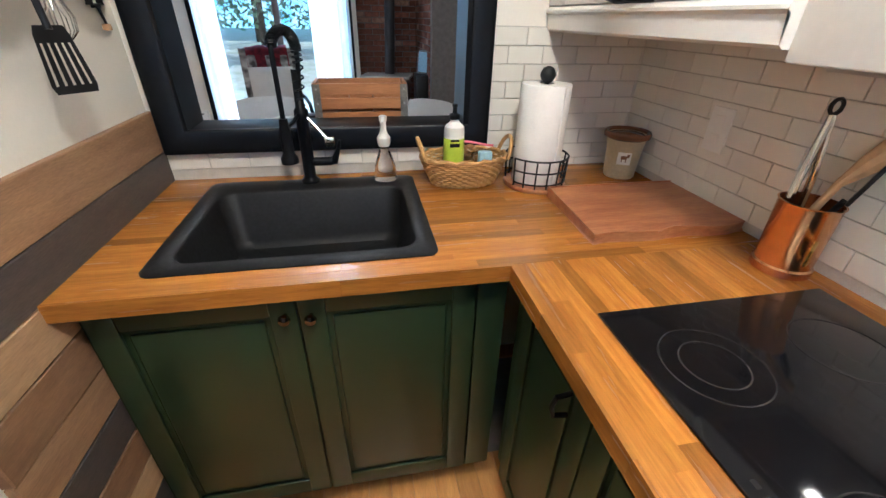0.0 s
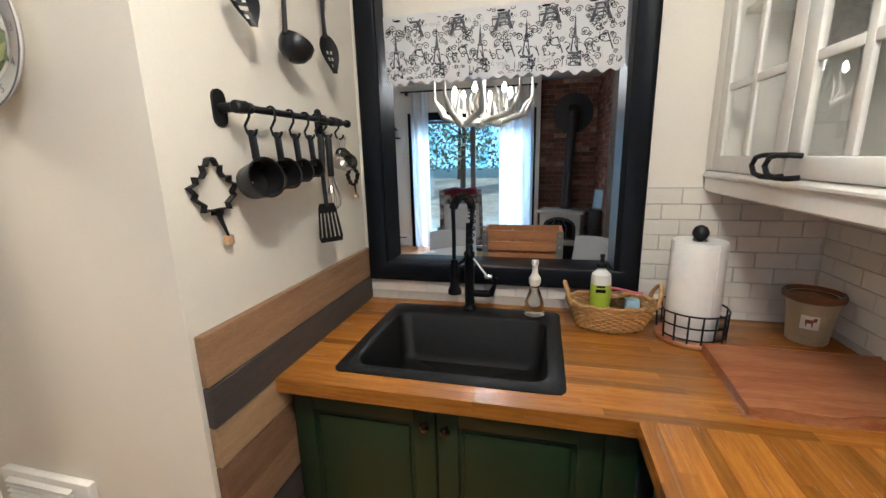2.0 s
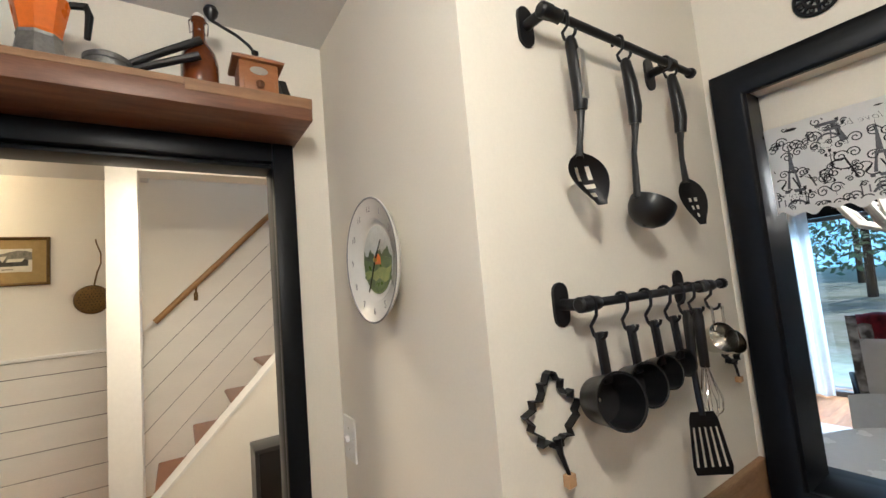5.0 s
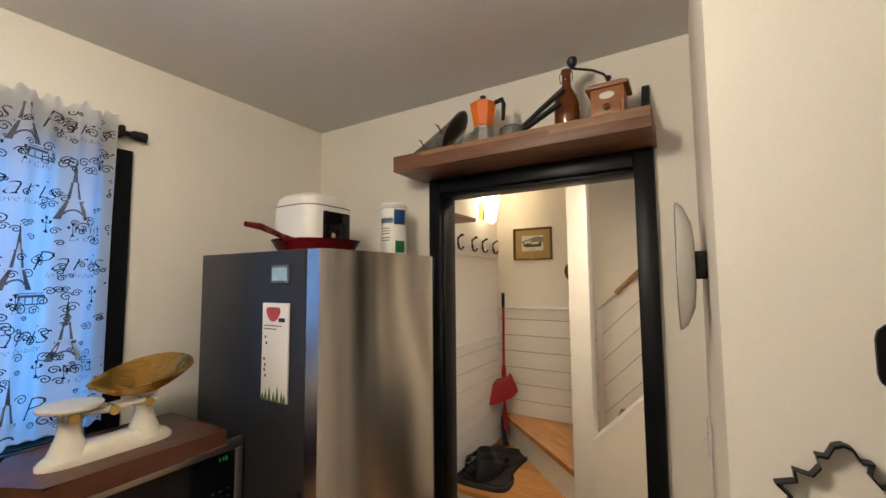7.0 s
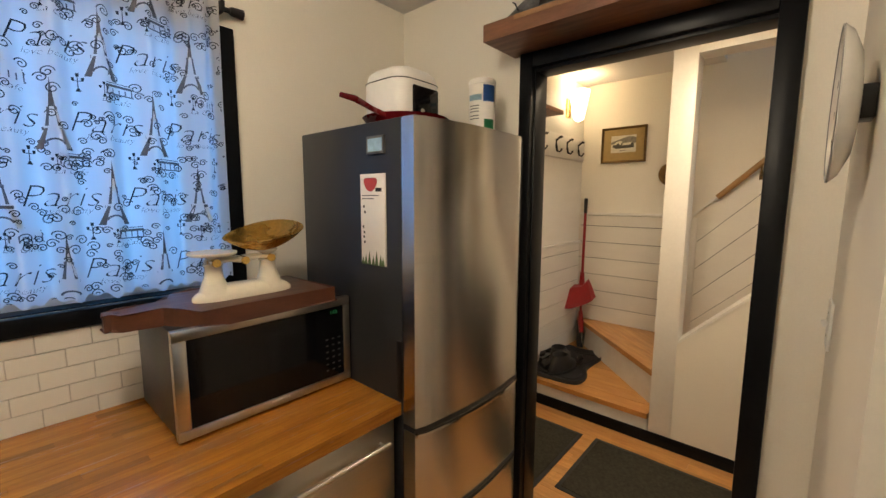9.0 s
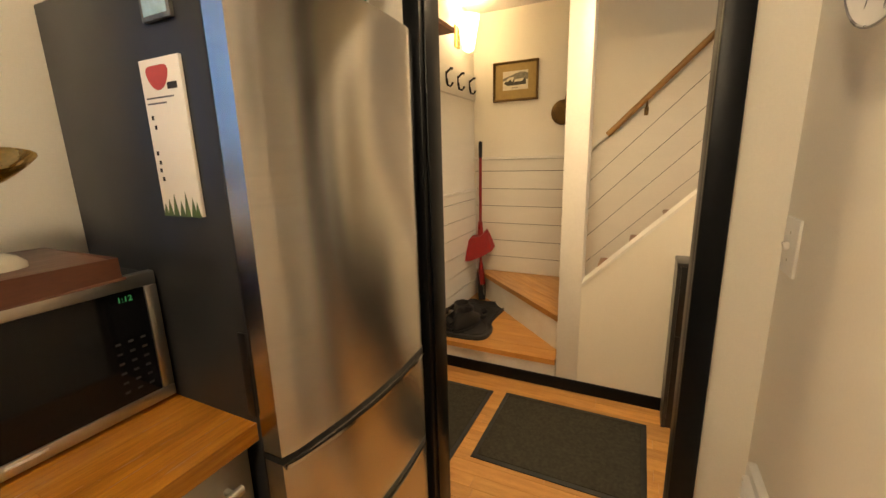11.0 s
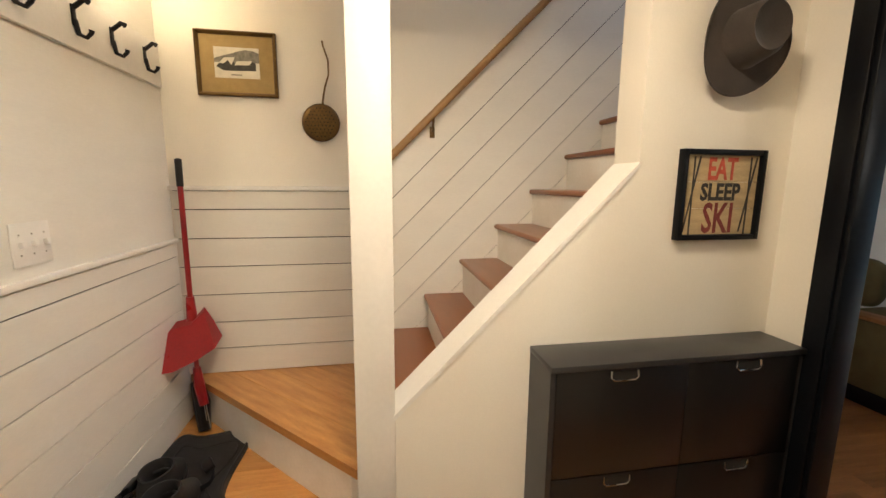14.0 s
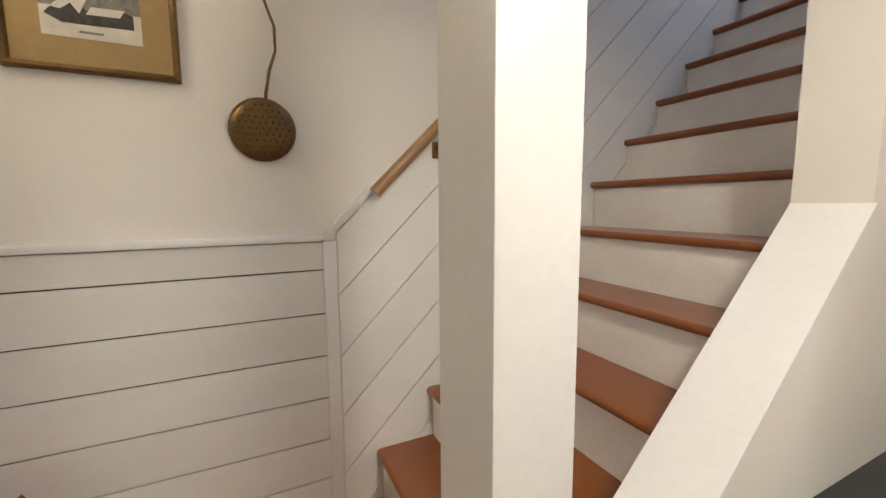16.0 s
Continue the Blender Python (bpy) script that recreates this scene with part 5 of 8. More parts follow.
landscape("painted_trees", 0.078, lambda x: 0.016 + 0.009 * math.sin(x * 150) + 0.006 * math.sin(x * 330 + 1), 0.0004, PICD)
landscape("painted_meadow", 0.077, lambda x: 0.002 + 0.004 * math.sin(x * 60), 0.0008, PICG)
landscape("painted_field", 0.076, lambda x: -0.022 + 0.05 * x + 0.003 * math.sin(x * 90), 0.0012, PICY)
landscape("painted_hedge", 0.075, lambda x: -0.046 - 0.10 * x + 0.004 * math.sin(x * 130), 0.0016, PICG)
part("painted_barn", prism(B(), [(cx + a, cz + b) for a, b in ((-0.014, -0.010), (0.022, -0.012), (0.023, 0.004), (0.012, 0.013), (-0.004, 0.012), (-0.015, 0.003))], "y", YC - 0.0366, YC - 0.0370), ORANGE, ck, "small orange barn")
for h in range(1, 13):
    a = radians(90 - 30 * h)
    writing(str(h), 0.024, pose(cx + 0.117 * math.cos(a), YC - 0.0492, cz + 0.117 * math.sin(a), 90, 0, 0), PLATER, "numeral", ck, swell=-0.0004)
for ang, ln, w in ((radians(90 - 40), 0.055, 0.004), (radians(90 - 212), 0.085, 0.003)):
    bm = box(B(), -0.012, ln, -0.0006, 0.0006, -w / 2, w / 2)
    part("hand", turned(bm, pose(cx, YC - 0.040, cz, 0, -math.degrees(ang), 0)), BLACK, ck)
part("hub", cyl(B(), (cx, YC - 0.036, cz), (cx, YC - 0.043, cz), 0.005, seg=10), BRASS, ck)

# trivets above the pass-through
def trivet(x, z, kind_):
    t = thing("trivet", (x, YN, z), "black cast-iron trivet with cut-outs hung on the wall", "trivet", "cast-iron trivets")
    y0, y1 = YN - 0.010, YN - 0.002
    bm = B()
    if kind_ == "round":
        for r in (0.044, 0.026, 0.010):
            tube(bm, [(x + r * math.cos(a), (y0 + y1) / 2, z + r * math.sin(a)) for a in [2 * math.pi * k / 24 for k in range(24)]], 0.0045, 6, closed=True)
        for k in range(8):
            a = math.pi * k / 4
            tube(bm, [(x + 0.010 * math.cos(a), y0 + 0.004, z + 0.010 * math.sin(a)), (x + 0.044 * math.cos(a), y0 + 0.004, z + 0.044 * math.sin(a))], 0.0042, 5)
            a += math.pi / 8
            bmesh.ops.create_icosphere(bm, subdivisions=1, radius=0.007, matrix=Matrix.Translation((x + 0.035 * math.cos(a), y0 + 0.004, z + 0.035 * math.sin(a))))
    else:
        pts = [(x, z - 0.065), (x + 0.026, z - 0.01), (x + 0.030, z + 0.030), (x, z + 0.038), (x - 0.030, z + 0.030), (x - 0.026, z - 0.01)]
        tube(bm, [(a, y0 + 0.004, b) for a, b in pts], 0.0052, 6, closed=True)
        for s in (-1, 1):
            tube(bm, [(x, y0 + 0.004, z - 0.055), (x + s * 0.012, y0 + 0.004, z - 0.012), (x + s * 0.020, y0 + 0.004, z + 0.016), (x + s * 0.008, y0 + 0.004, z + 0.022), (x, y0 + 0.004, z + 0.004)], 0.0042, 6)
        tube(bm, [(x, y0 + 0.004, z + 0.004), (x, y0 + 0.004, z - 0.05)], 0.004, 5)
    part("grille", bm, IRON, t)
    base = z + 0.042
    tip = 0.075 if kind_ == "round" else 0.05
    bm = tube(B(), [(x, y0 + 0.004, base), (x, y0 + 0.004, base + tip * 0.4), (x, y0 + 0.004, base + tip * 0.8)], [0.009, 0.006, 0.008], 8)
    tube(bm, [(x + 0.010 * math.cos(a), y0 + 0.004, base + tip + 0.008 * math.sin(a)) for a in [2 * math.pi * k / 14 for k in range(14)]], 0.0045, 6, closed=True)
    part("handle", bm, IRON, t)


trivet(-0.392, 2.300, "round")
trivet(-0.122, 2.308, "shield")
trivet(0.140, 2.296, "round")

# shelf over the doorway and what stands on it
SHELFE = material("tan_shelf_edge", (0.28, 0.15, 0.065), 0.5, vary=0.1, scale=6, stretch=(8, 1, 8), color2=(0.20, 0.10, 0.042), bump=0.05, bscale=50)
sf = thing("shelf", (XD, 0.0, 2.143), "thick walnut plank shelf above the doorway", "shelf")
part("plank", box(B(), XD, -1.193, -0.490, 0.421, 2.143, 2.205, 0.003), WALNUT, sf)
for k, (y0, y1, dx) in enumerate(((-0.36, -0.2, 0), (-0.199, 0.13, 0), (0.131, 0.421, 0))):
    part("edge_lamination", box(B(), -1.1929, -1.1915, y0, y1, 2.188 - 0.012 * (k == 2), 2.2045, 0.0004, 1), SHELFE, sf)
ZS = 2.2055
gr = thing("coffee_grinder", (-1.265, 0.302, ZS), "wooden box coffee grinder with an iron crank", "coffee grinder")
gx, gy = -1.285, 0.300
part("box", box(B(), gx - 0.045, gx + 0.045, gy - 0.048, gy + 0.048, ZS + 0.012, ZS + 0.10, 0.002), GRINDW, gr)
part("base", box(B(), gx - 0.052, gx + 0.052, gy - 0.055, gy + 0.055, ZS, ZS + 0.0119, 0.003), GRINDW, gr)
bm = B()
ring_sweep(bm, [[Vector((gx + a * w, gy + b * w2, ZS + z)) for a, b in ((-1, -1), (1, -1), (1, 1), (-1, 1))] for w, w2, z in ((0.056, 0.062, 0.1001), (0.058, 0.064, 0.106), (0.036, 0.040, 0.122))])
part("lid", bm, GRINDW, gr)
part("drawer", box(B(), gx + 0.0451, gx + 0.050, gy - 0.038, gy + 0.038, ZS + 0.016, ZS + 0.052, 0.002), GRINDW, gr)
part("drawer_knob", lathe(B(), [(0.004, 0), (0.009, 0.004), (0.011, 0.010), (0.004, 0.016)], (0, 0, 0), 12), CROCKB, gr, local=True).matrix_basis = Matrix.Translation(-gr.location) @ pose(gx + 0.050, gy, ZS + 0.034, 0, 90, 0)
bm = prism(B(), [(gy + 0.022 * math.cos(a), ZS + 0.076 + 0.011 * math.sin(a)) for a in [2 * math.pi * k / 20 for k in range(20)]], "x", gx + 0.0451, gx + 0.0465)
part("badge", bm, STEELX, gr, "small oval metal badge")
bm = lathe(B(), [(0.016, 0), (0.014, 0.004), (0.006, 0.008), (0.006, 0.022), (0.009, 0.025), (0.009, 0.032), (0.004, 0.035)], (gx, gy, ZS + 0.122), 14)
tube(bm, [(gx, gy, ZS + 0.148), (gx + 0.004, gy - 0.015, ZS + 0.166), (gx + 0.01, gy - 0.045, ZS + 0.183), (gx + 0.02, gy - 0.085, ZS + 0.194), (gx + 0.024, gy - 0.105, ZS + 0.200)], 0.0042, 8)
part("crank", bm, IRON, gr, "iron crank")
part("crank_knob", lathe(B(), [(0.006, 0), (0.015, 0.012), (0.018, 0.024), (0.014, 0.034), (0.004, 0.038)], (gx + 0.024, gy - 0.105, ZS + 0.200), 14), PLASTIC, gr, "black crank knob")
bt = thing("bottle", (-1.29, 0.168, ZS), "amber glass swing-top bottle", "bottle")
part("glass", lathe(B(), [(0.040, 0), (0.043, 0.006), (0.043, 0.09), (0.038, 0.115), (0.020, 0.145), (0.015, 0.16), (0.014, 0.20), (0.017, 0.203), (0.017, 0.212)], (-1.29, 0.168, ZS), 22), AMBER, bt)
part("stopper", lathe(B(), [(0.014, 0.212), (0.013, 0.222), (0.006, 0.228)], (-1.29, 0.168, ZS), 14), WHITEP, bt)
part("wire_bail", tube(B(), [(-1.29, 0.148, ZS + 0.17), (-1.285, 0.146, ZS + 0.20), (-1.288, 0.168, ZS + 0.226), (-1.285, 0.190, ZS + 0.20), (-1.29, 0.188, ZS + 0.17), (-1.275, 0.168, ZS + 0.178)], 0.0018, 6, closed=True), CHROME, bt)
pr = thing("patty_press", (-1.25, 0.0, ZS), "round iron press with two long black handles", "kitchen press")
part("press", lathe(B(), [(0.040, 0), (0.042, 0.004), (0.042, 0.022), (0.044, 0.024), (0.044, 0.034), (0.036, 0.040), (0.004, 0.042)], (-1.25, -0.012, ZS), 26), PEWTER, pr)
part("handle", tube(B(), [(-1.25, 0.02, ZS + 0.018), (-1.235, 0.09, ZS + 0.045), (-1.22, 0.165, ZS + 0.075)], [0.008, 0.009, 0.010], 10), PLASTIC, pr)
part("handle", tube(B(), [(-1.255, 0.02, ZS + 0.034), (-1.25, 0.09, ZS + 0.08), (-1.245, 0.17, ZS + 0.130)], [0.008, 0.009, 0.010], 10), PLASTIC, pr)
mk = thing("moka_pot", (-1.25, -0.122, ZS), "orange and aluminium stovetop moka pot", "coffee pot")
part("boiler", lathe(B(), [(0.043, 0), (0.044, 0.004), (0.036, 0.052), (0.038, 0.058)], (-1.25, -0.122, ZS), 8), ALU, mk, smooth=15)
part("pot", lathe(B(), [(0.037, 0.0585), (0.036, 0.065), (0.050, 0.142), (0.050, 0.146), (0.030, 0.158), (0.008, 0.164)], (-1.25, -0.122, ZS), 8), ORANGE, mk, "orange painted upper pot", smooth=15)
part("lid_knob", lathe(B(), [(0.007, 0.160), (0.009, 0.166), (0.011, 0.178), (0.005, 0.182)], (-1.25, -0.122, ZS), 12), PLASTIC, mk)
part("handle", tube(B(), [(-1.25, -0.075, ZS + 0.145), (-1.25, -0.048, ZS + 0.150), (-1.25, -0.042, ZS + 0.13), (-1.25, -0.046, ZS + 0.075)], [0.008, 0.009, 0.008, 0.006], 8), PLASTIC, mk)
fn = thing("tin_scoop", (-1.26, -0.34, ZS), "old grey tin scoop with wire handles leaning on the shelf", "scoop")
def scoop_ring(u, k=1.0):
    """One oval section of the scoop, from the flat tip (u 0) to the open mouth (u 1)."""
    h, w = 0.010 + 0.135 * u, 0.030 + 0.030 * u
    return [Vector((-1.27 + w * k * math.cos(a), -0.445 + 0.195 * u + 0.045 * u * math.sin(a), ZS + 0.001 + h * (0.5 + 0.5 * k * math.sin(a)))) for a in [2 * math.pi * i / 26 for i in range(26)]]
part("shell", ring_sweep(B(), [scoop_ring(0), scoop_ring(0.3), scoop_ring(0.7), scoop_ring(0.94), scoop_ring(0.96, 1.05), scoop_ring(1.0, 1.05), scoop_ring(1.0, 0.95), scoop_ring(0.5, 0.9)]), PEWTER, fn, smooth=50)
for u_, s_ in ((0.36, 0.8), (0.76, 1.0)):
    c_ = scoop_ring(u_)[2]
    part("wire_handle", tube(B(), [c_ + Vector(v) * s_ for v in ((-0.004, -0.018, 0.012), (0.014, -0.020, 0.014), (0.020, -0.006, 0.004), (0.014, 0.004, -0.022), (-0.004, 0.004, -0.024))], 0.0026, 6), IRON, fn)
for y, h in ((0.396, 0.152), (-0.452 + 0.10, 0.13)):
    bk_ = thing("shelf_bracket", (XD, y, ZS), "tapered black iron bracket above the shelf", "bracket", "shelf brackets")
    part("arm", prism(B(), [(XD + 0.0005, ZS), (XD + 0.12, ZS), (XD + 0.115, ZS + 0.004), (XD + 0.010, ZS + h), (XD + 0.0005, ZS + h)], "y", y - 0.011, y + 0.011), BLACK, bk_)

# refrigerator
fr = thing("refrigerator", (-1.03, -0.72, 0), "stainless fridge with curved doors, freezer drawers and grey sides", "refrigerator")
FX0, FX1 = -1.370, -0.763
part("cabinet", box(B(), FX0, FX1, -1.035, -0.476, 0.02, 1.814, 0.004), FRDARK, fr)


def bowed(z0, z1, bow=0.024, y0=-0.474, y1=-0.414, n=18, r=0.012):
    pts = [(FX0 + 0.002, y0), (FX1 - 0.002, y0)]
    front = []
    for k in range(n + 1):
        u = k / n
        x = FX1 - 0.002 + (FX0 - FX1 + 0.004) * u
        edge = min(u, 1 - u) * (FX1 - FX0)
        y = y1 + 0.012 * u + bow * math.sin(math.pi * u) + (0 if edge > 0.015 else -(0.015 - edge) * 0.5)
        front.append((x, y))
    return prism(B(), pts + front, "z", z0, z1)


part("door", bowed(0.845, 1.813), STEEL, fr, smooth=25)
part("freezer_drawer", bowed(0.505, 0.826), STEEL, fr, smooth=25)
part("freezer_drawer", bowed(0.06, 0.489), STEEL, fr, smooth=25)
for z in (0.826, 0.489):
    part("handle_gap", bowed(z + 0.0005, z + 0.0155, 0.024, y1=-0.418), PLASTIC, fr, "dark recessed grip strip")
    bm = bowed(z - 0.009, z - 0.001, 0.034, y0=-0.414, y1=-0.409)
    part("lip", bm, CHROME, fr, "bright steel lip")
logo = part("logo", lathe(B(), [(0.003, 0), (0.011, 0), (0.011, 0.002), (0.003, 0.003)], (0, 0, 0), 20), CHROME, fr, local=True)
logo.matrix_basis = Matrix.Translation(-fr.location) @ pose(-1.262, -0.401, 1.713, -90, 0, 0)
part("foot", box(B(), FX0 + 0.03, FX1 - 0.03, YS + 0.1, -0.5, 0, 0.0199), PLASTIC, fr)
part("side_grip", box(B(), FX1 - 0.003, FX1 + 0.004, -0.50, -0.4765, 0.93, 1.12, 0.002), PLASTIC, fr, "black door grip")
nt_ = thing("notepad", (FX1, -0.60, 1.498), "tall magnetic notepad with a red beaver drawing and fir trees", "notepad")
part("pad", box(B(), FX1 + 0.001, FX1 + 0.008, -0.664, -0.542, 1.355, 1.651, 0.001), LABELW, nt_)
xp = FX1 + 0.0082
part("heart", prism(B(), [(-0.645 + 0.034 * (1 + math.cos(a)), 1.622 + 0.022 * math.sin(a) + 0.006 * math.cos(2 * a)) for a in [2 * math.pi * k / 18 for k in range(18)]], "x", xp, xp + 0.0005), REDPR, nt_, "red beaver shape")
part("tail", box(B(), xp, xp + 0.0005, -0.585, -0.556, 1.594, 1.606), INK, nt_)
for z, w in ((1.58, 0.085), (1.57, 0.06)):
    part("faint_line", box(B(), xp, xp + 0.0004, -0.655, -0.655 + w, z, z + 0.003), INKG, nt_)
for z, y in ((1.542, -0.650), (1.524, -0.645), (1.475, -0.654), (1.457, -0.65), (1.442, -0.652), (1.425, -0.648)):
    part("paw_mark", box(B(), xp, xp + 0.0004, y, y + 0.007, z, z + 0.008), INK, nt_)
bm = B()
for y, h in ((-0.655, 0.025), (-0.640, 0.035), (-0.622, 0.045), (-0.602, 0.032), (-0.585, 0.05), (-0.565, 0.038), (-0.553, 0.03)):
    prism(bm, [(y - 0.009, 1.354), (y + 0.009, 1.354), (y, 1.354 + h)], "x", xp, xp + 0.0004)
part("woodland_print", bm, PICG, nt_, "dark green printed firs")
mg = thing("fridge_magnet", (FX1, -0.585, 1.74), "small framed picture magnet", "magnet")
part("frame", box(B(), FX1 + 0.001, FX1 + 0.009, -0.628, -0.543, 1.712, 1.768, 0.001), PEWTER, mg)
part("print", box(B(), FX1 + 0.0091, FX1 + 0.0096, -0.62, -0.551, 1.720, 1.760), PALEB, mg)

# on top of the fridge
pan = thing("frying_pan", (-1.0, -0.70, 1.806), "dark red enamelled frying pan", "pan")
part("pan", lathe(B(), [(0.125, 0), (0.132, 0.003), (0.158, 0.048), (0.161, 0.050), (0.155, 0.050), (0.128, 0.006), (0.003, 0.004)], (-1.0, -0.70, 1.807), 36, caps=False), REDE, pan)
part("handle", tube(B(), [(-0.86, -0.655, 1.848), (-0.815, -0.665, 1.862), (-0.745, -0.672, 1.885), (-0.695, -0.676, 1.888)], [0.010, 0.009, 0.011, 0.008], 10), REDE, pan)
rc = thing("rice_cooker", (-1.0, -0.72, 1.82), "white and silver rice cooker with a dark control panel", "rice cooker")
bm = B()
rings = []
for w, h, z, r in ((0.098, 0.098, 0.0, 0.05), (0.108, 0.108, 0.012, 0.06), (0.114, 0.112, 0.10, 0.06), (0.112, 0.11, 0.165, 0.06), (0.105, 0.102, 0.196, 0.06), (0.085, 0.085, 0.212, 0.05), (0.03, 0.03, 0.218, 0.02)):
    rings.append([Vector((-1.0 + x, -0.72 + y, 1.813 + z)) for x, y in rrect(-w, w, -h, h, r)])
ring_sweep(bm, rings)
part("body", bm, WHITEP, rc)
part("lid_seam", prism(B(), [(-1.0 + x, -0.72 + y) for x, y in rrect(-0.1135, 0.1135, -0.1115, 0.1115, 0.06)], "z", 1.978, 1.981), PLASTIC, rc)
part("panel", box(B(), -1.075, -0.945, -0.612, -0.602, 1.845, 1.96, 0.006), BGLASS, rc, "dark control panel")
part("dial", cyl(B(), (-0.985, -0.602, 1.872), (-0.985, -0.597, 1.872), 0.010, seg=16), CHROME, rc)
cn = thing("wipes_canister", (-1.235, -0.52, 1.806), "white wipes canister with blue and green printing", "canister")
part("body", lathe(B(), [(0.040, 0), (0.042, 0.004), (0.042, 0.175), (0.040, 0.178)], (-1.235, -0.52, 1.8065), 24), LABELW, cn)
part("lid", lathe(B(), [(0.043, 0.1785), (0.043, 0.192), (0.038, 0.198), (0.004, 0.200)], (-1.235, -0.52, 1.8065), 24), WHITEP, cn)
def wrap(r, z0, z1, a0, a1, at, bm=None):
    bm = bm or B()
    pts = [(at[0] + r * math.cos(radians(a)), at[1] + r * math.sin(radians(a))) for a in range(a0, a1 + 1, 8)]
    vs = [[bm.verts.new((x, y, at[2] + z)) for x, y in pts] for z in (z0, z1)]
    for i in range(len(pts) - 1):
        bm.faces.new((vs[0][i], vs[0][i + 1], vs[1][i + 1], vs[1][i]))
    bmesh.ops.solidify(bm, geom=bm.faces[:], thickness=-0.0005)
    return bm
at = (-1.235, -0.52, 1.8065)
part("blue_print", wrap(0.0428, 0.115, 0.172, 40, 100, at), BLUEP, cn, "blue printed panel")
part("blue_band", wrap(0.0428, 0.120, 0.140, -30, 36, at), PALEB, cn)
part("green_print", wrap(0.0428, 0.010, 0.055, 45, 100, at), GREENP, cn, "green printed panel")
for z in (0.100, 0.090, 0.080, 0.065, 0.055):
    part("print_line", wrap(0.0426, z, z + 0.003, -25, 30, at), INKG, cn)

cn.scale = (1.22, 1.22, 1.06)
for on_top in (pan, rc, cn):
    on_top.location.z += 0.008

# microwave, board and kitchen scale
mw = thing("microwave", (-0.45, -0.87, ZC), "stainless and black microwave oven", "microwave")
MX0, MX1, MY, MZ0, MZ1 = -0.754, -0.207, -0.740, 0.925, 1.230
part("case", box(B(), MX0 + 0.004, MX1 - 0.004, -1.10, MY - 0.022, MZ0, MZ1 - 0.003, 0.004), FRDARK, mw)
bm = B()
box(bm, MX0, MX1, MY - 0.0215, MY, MZ0, MZ0 + 0.028, 0.003)
box(bm, MX0, MX1, MY - 0.0215, MY, MZ1 - 0.030, MZ1, 0.003)
box(bm, MX0, MX0 + 0.026, MY - 0.0215, MY, MZ0 + 0.0282, MZ1 - 0.0302, 0.003)
box(bm, MX1 - 0.034, MX1, MY - 0.0215, MY, MZ0 + 0.0282, MZ1 - 0.0302, 0.003)
part("door_frame", bm, STEELX, mw, "brushed steel door frame")
part("window", box(B(), MX0 + 0.117, MX1 - 0.0342, MY - 0.020, MY - 0.003, MZ0 + 0.0285, MZ1 - 0.0305), BGLASS, mw)
part("control_panel", box(B(), MX0 + 0.0262, MX0 + 0.1165, MY - 0.020, MY - 0.0035, MZ0 + 0.0285, MZ1 - 0.0305), BGLASS, mw)
LED = material("green_led", (0.02, 0.3, 0.1), 0.4, emit=(0.1, 1.0, 0.35), strength=0.12, bump=0.0)
writing("1:12", 0.017, pose(MX0 + 0.065, MY - 0.0025, MZ1 - 0.048, 90, 0, 180), LED, "clock_digits", mw)
KEYM = material("dim_key_print", (0.035, 0.035, 0.036), 0.5, bump=0.0)
for r in range(6):
    for c in range(3):
        part("button_mark", box(B(), MX0 + 0.040 + 0.024 * c, MX0 + 0.050 + 0.024 * c, MY - 0.0034, MY - 0.0030, MZ0 + 0.052 + 0.022 * r, MZ0 + 0.057 + 0.022 * r), KEYM, mw)
part("maker_mark", box(B(), -0.52, -0.46, MY + 0.0, MY + 0.0004, MZ0 + 0.036 - 0.02, MZ0 + 0.042 - 0.02), LABELW, mw)
for x in (MX0 + 0.04, MX1 - 0.04):
    for y in (-1.03, MY - 0.05):
        part("foot", cyl(B(), (x, y, ZC), (x, y, MZ0 + 0.001), 0.012, seg=10), PLASTIC, mw)
cbd = thing("cutting_board", (-0.45, -0.90, MZ1), "mahogany paddle board with a long handle on the microwave", "cutting board")
out = [(-0.668, -0.735), (-0.668, -1.065), (-0.330, -1.055), (-0.275, -1.04), (-0.245, -0.985), (-0.215, -0.955), (-0.118, -0.935)] + arc(-0.118, -0.90, 0.035, -90, 90, 5)[1:] + [(-0.205, -0.85), (-0.235, -0.80), (-0.27, -0.755), (-0.33, -0.735)]
bm = prism(B(), out, "z", MZ1 + 0.0005, MZ1 + 0.042)
bmesh.ops.bevel(bm, geom=[e for e in bm.edges if abs(e.verts[0].co.z - e.verts[1].co.z) < 1e-4 and len(e.link_faces) == 2 and e.calc_face_angle(0) > 0.5], offset=0.005, segments=2, affect="EDGES")
part("board", bm, MAHOG, cbd)
cbd.location += Vector((-0.013, 0.018, 0))
# Flat dark disc on the uncut board paints the hole's shade.
part("hang_hole", cyl(B(), (-0.115, -0.90, MZ1 + 0.0421), (-0.115, -0.90, MZ1 + 0.0426), 0.007, seg=14), PLASTIC, cbd)
ZK = MZ1 + 0.0425
ks = thing("kitchen_scale", (-0.45, -0.88, ZK), "cream cast-iron balance scale with a brass pan", "scale")
def foot_ring(z, w):
    pts = []
    for k in range(32):
        a = 2 * math.pi * k / 32
        c, s_ = math.cos(a), math.sin(a)
        pts.append(Vector((-0.459 + 0.148 * w * c, -0.885 + (0.044 + 0.024 * c * c) * w * s_, ZK + z)))
    return pts


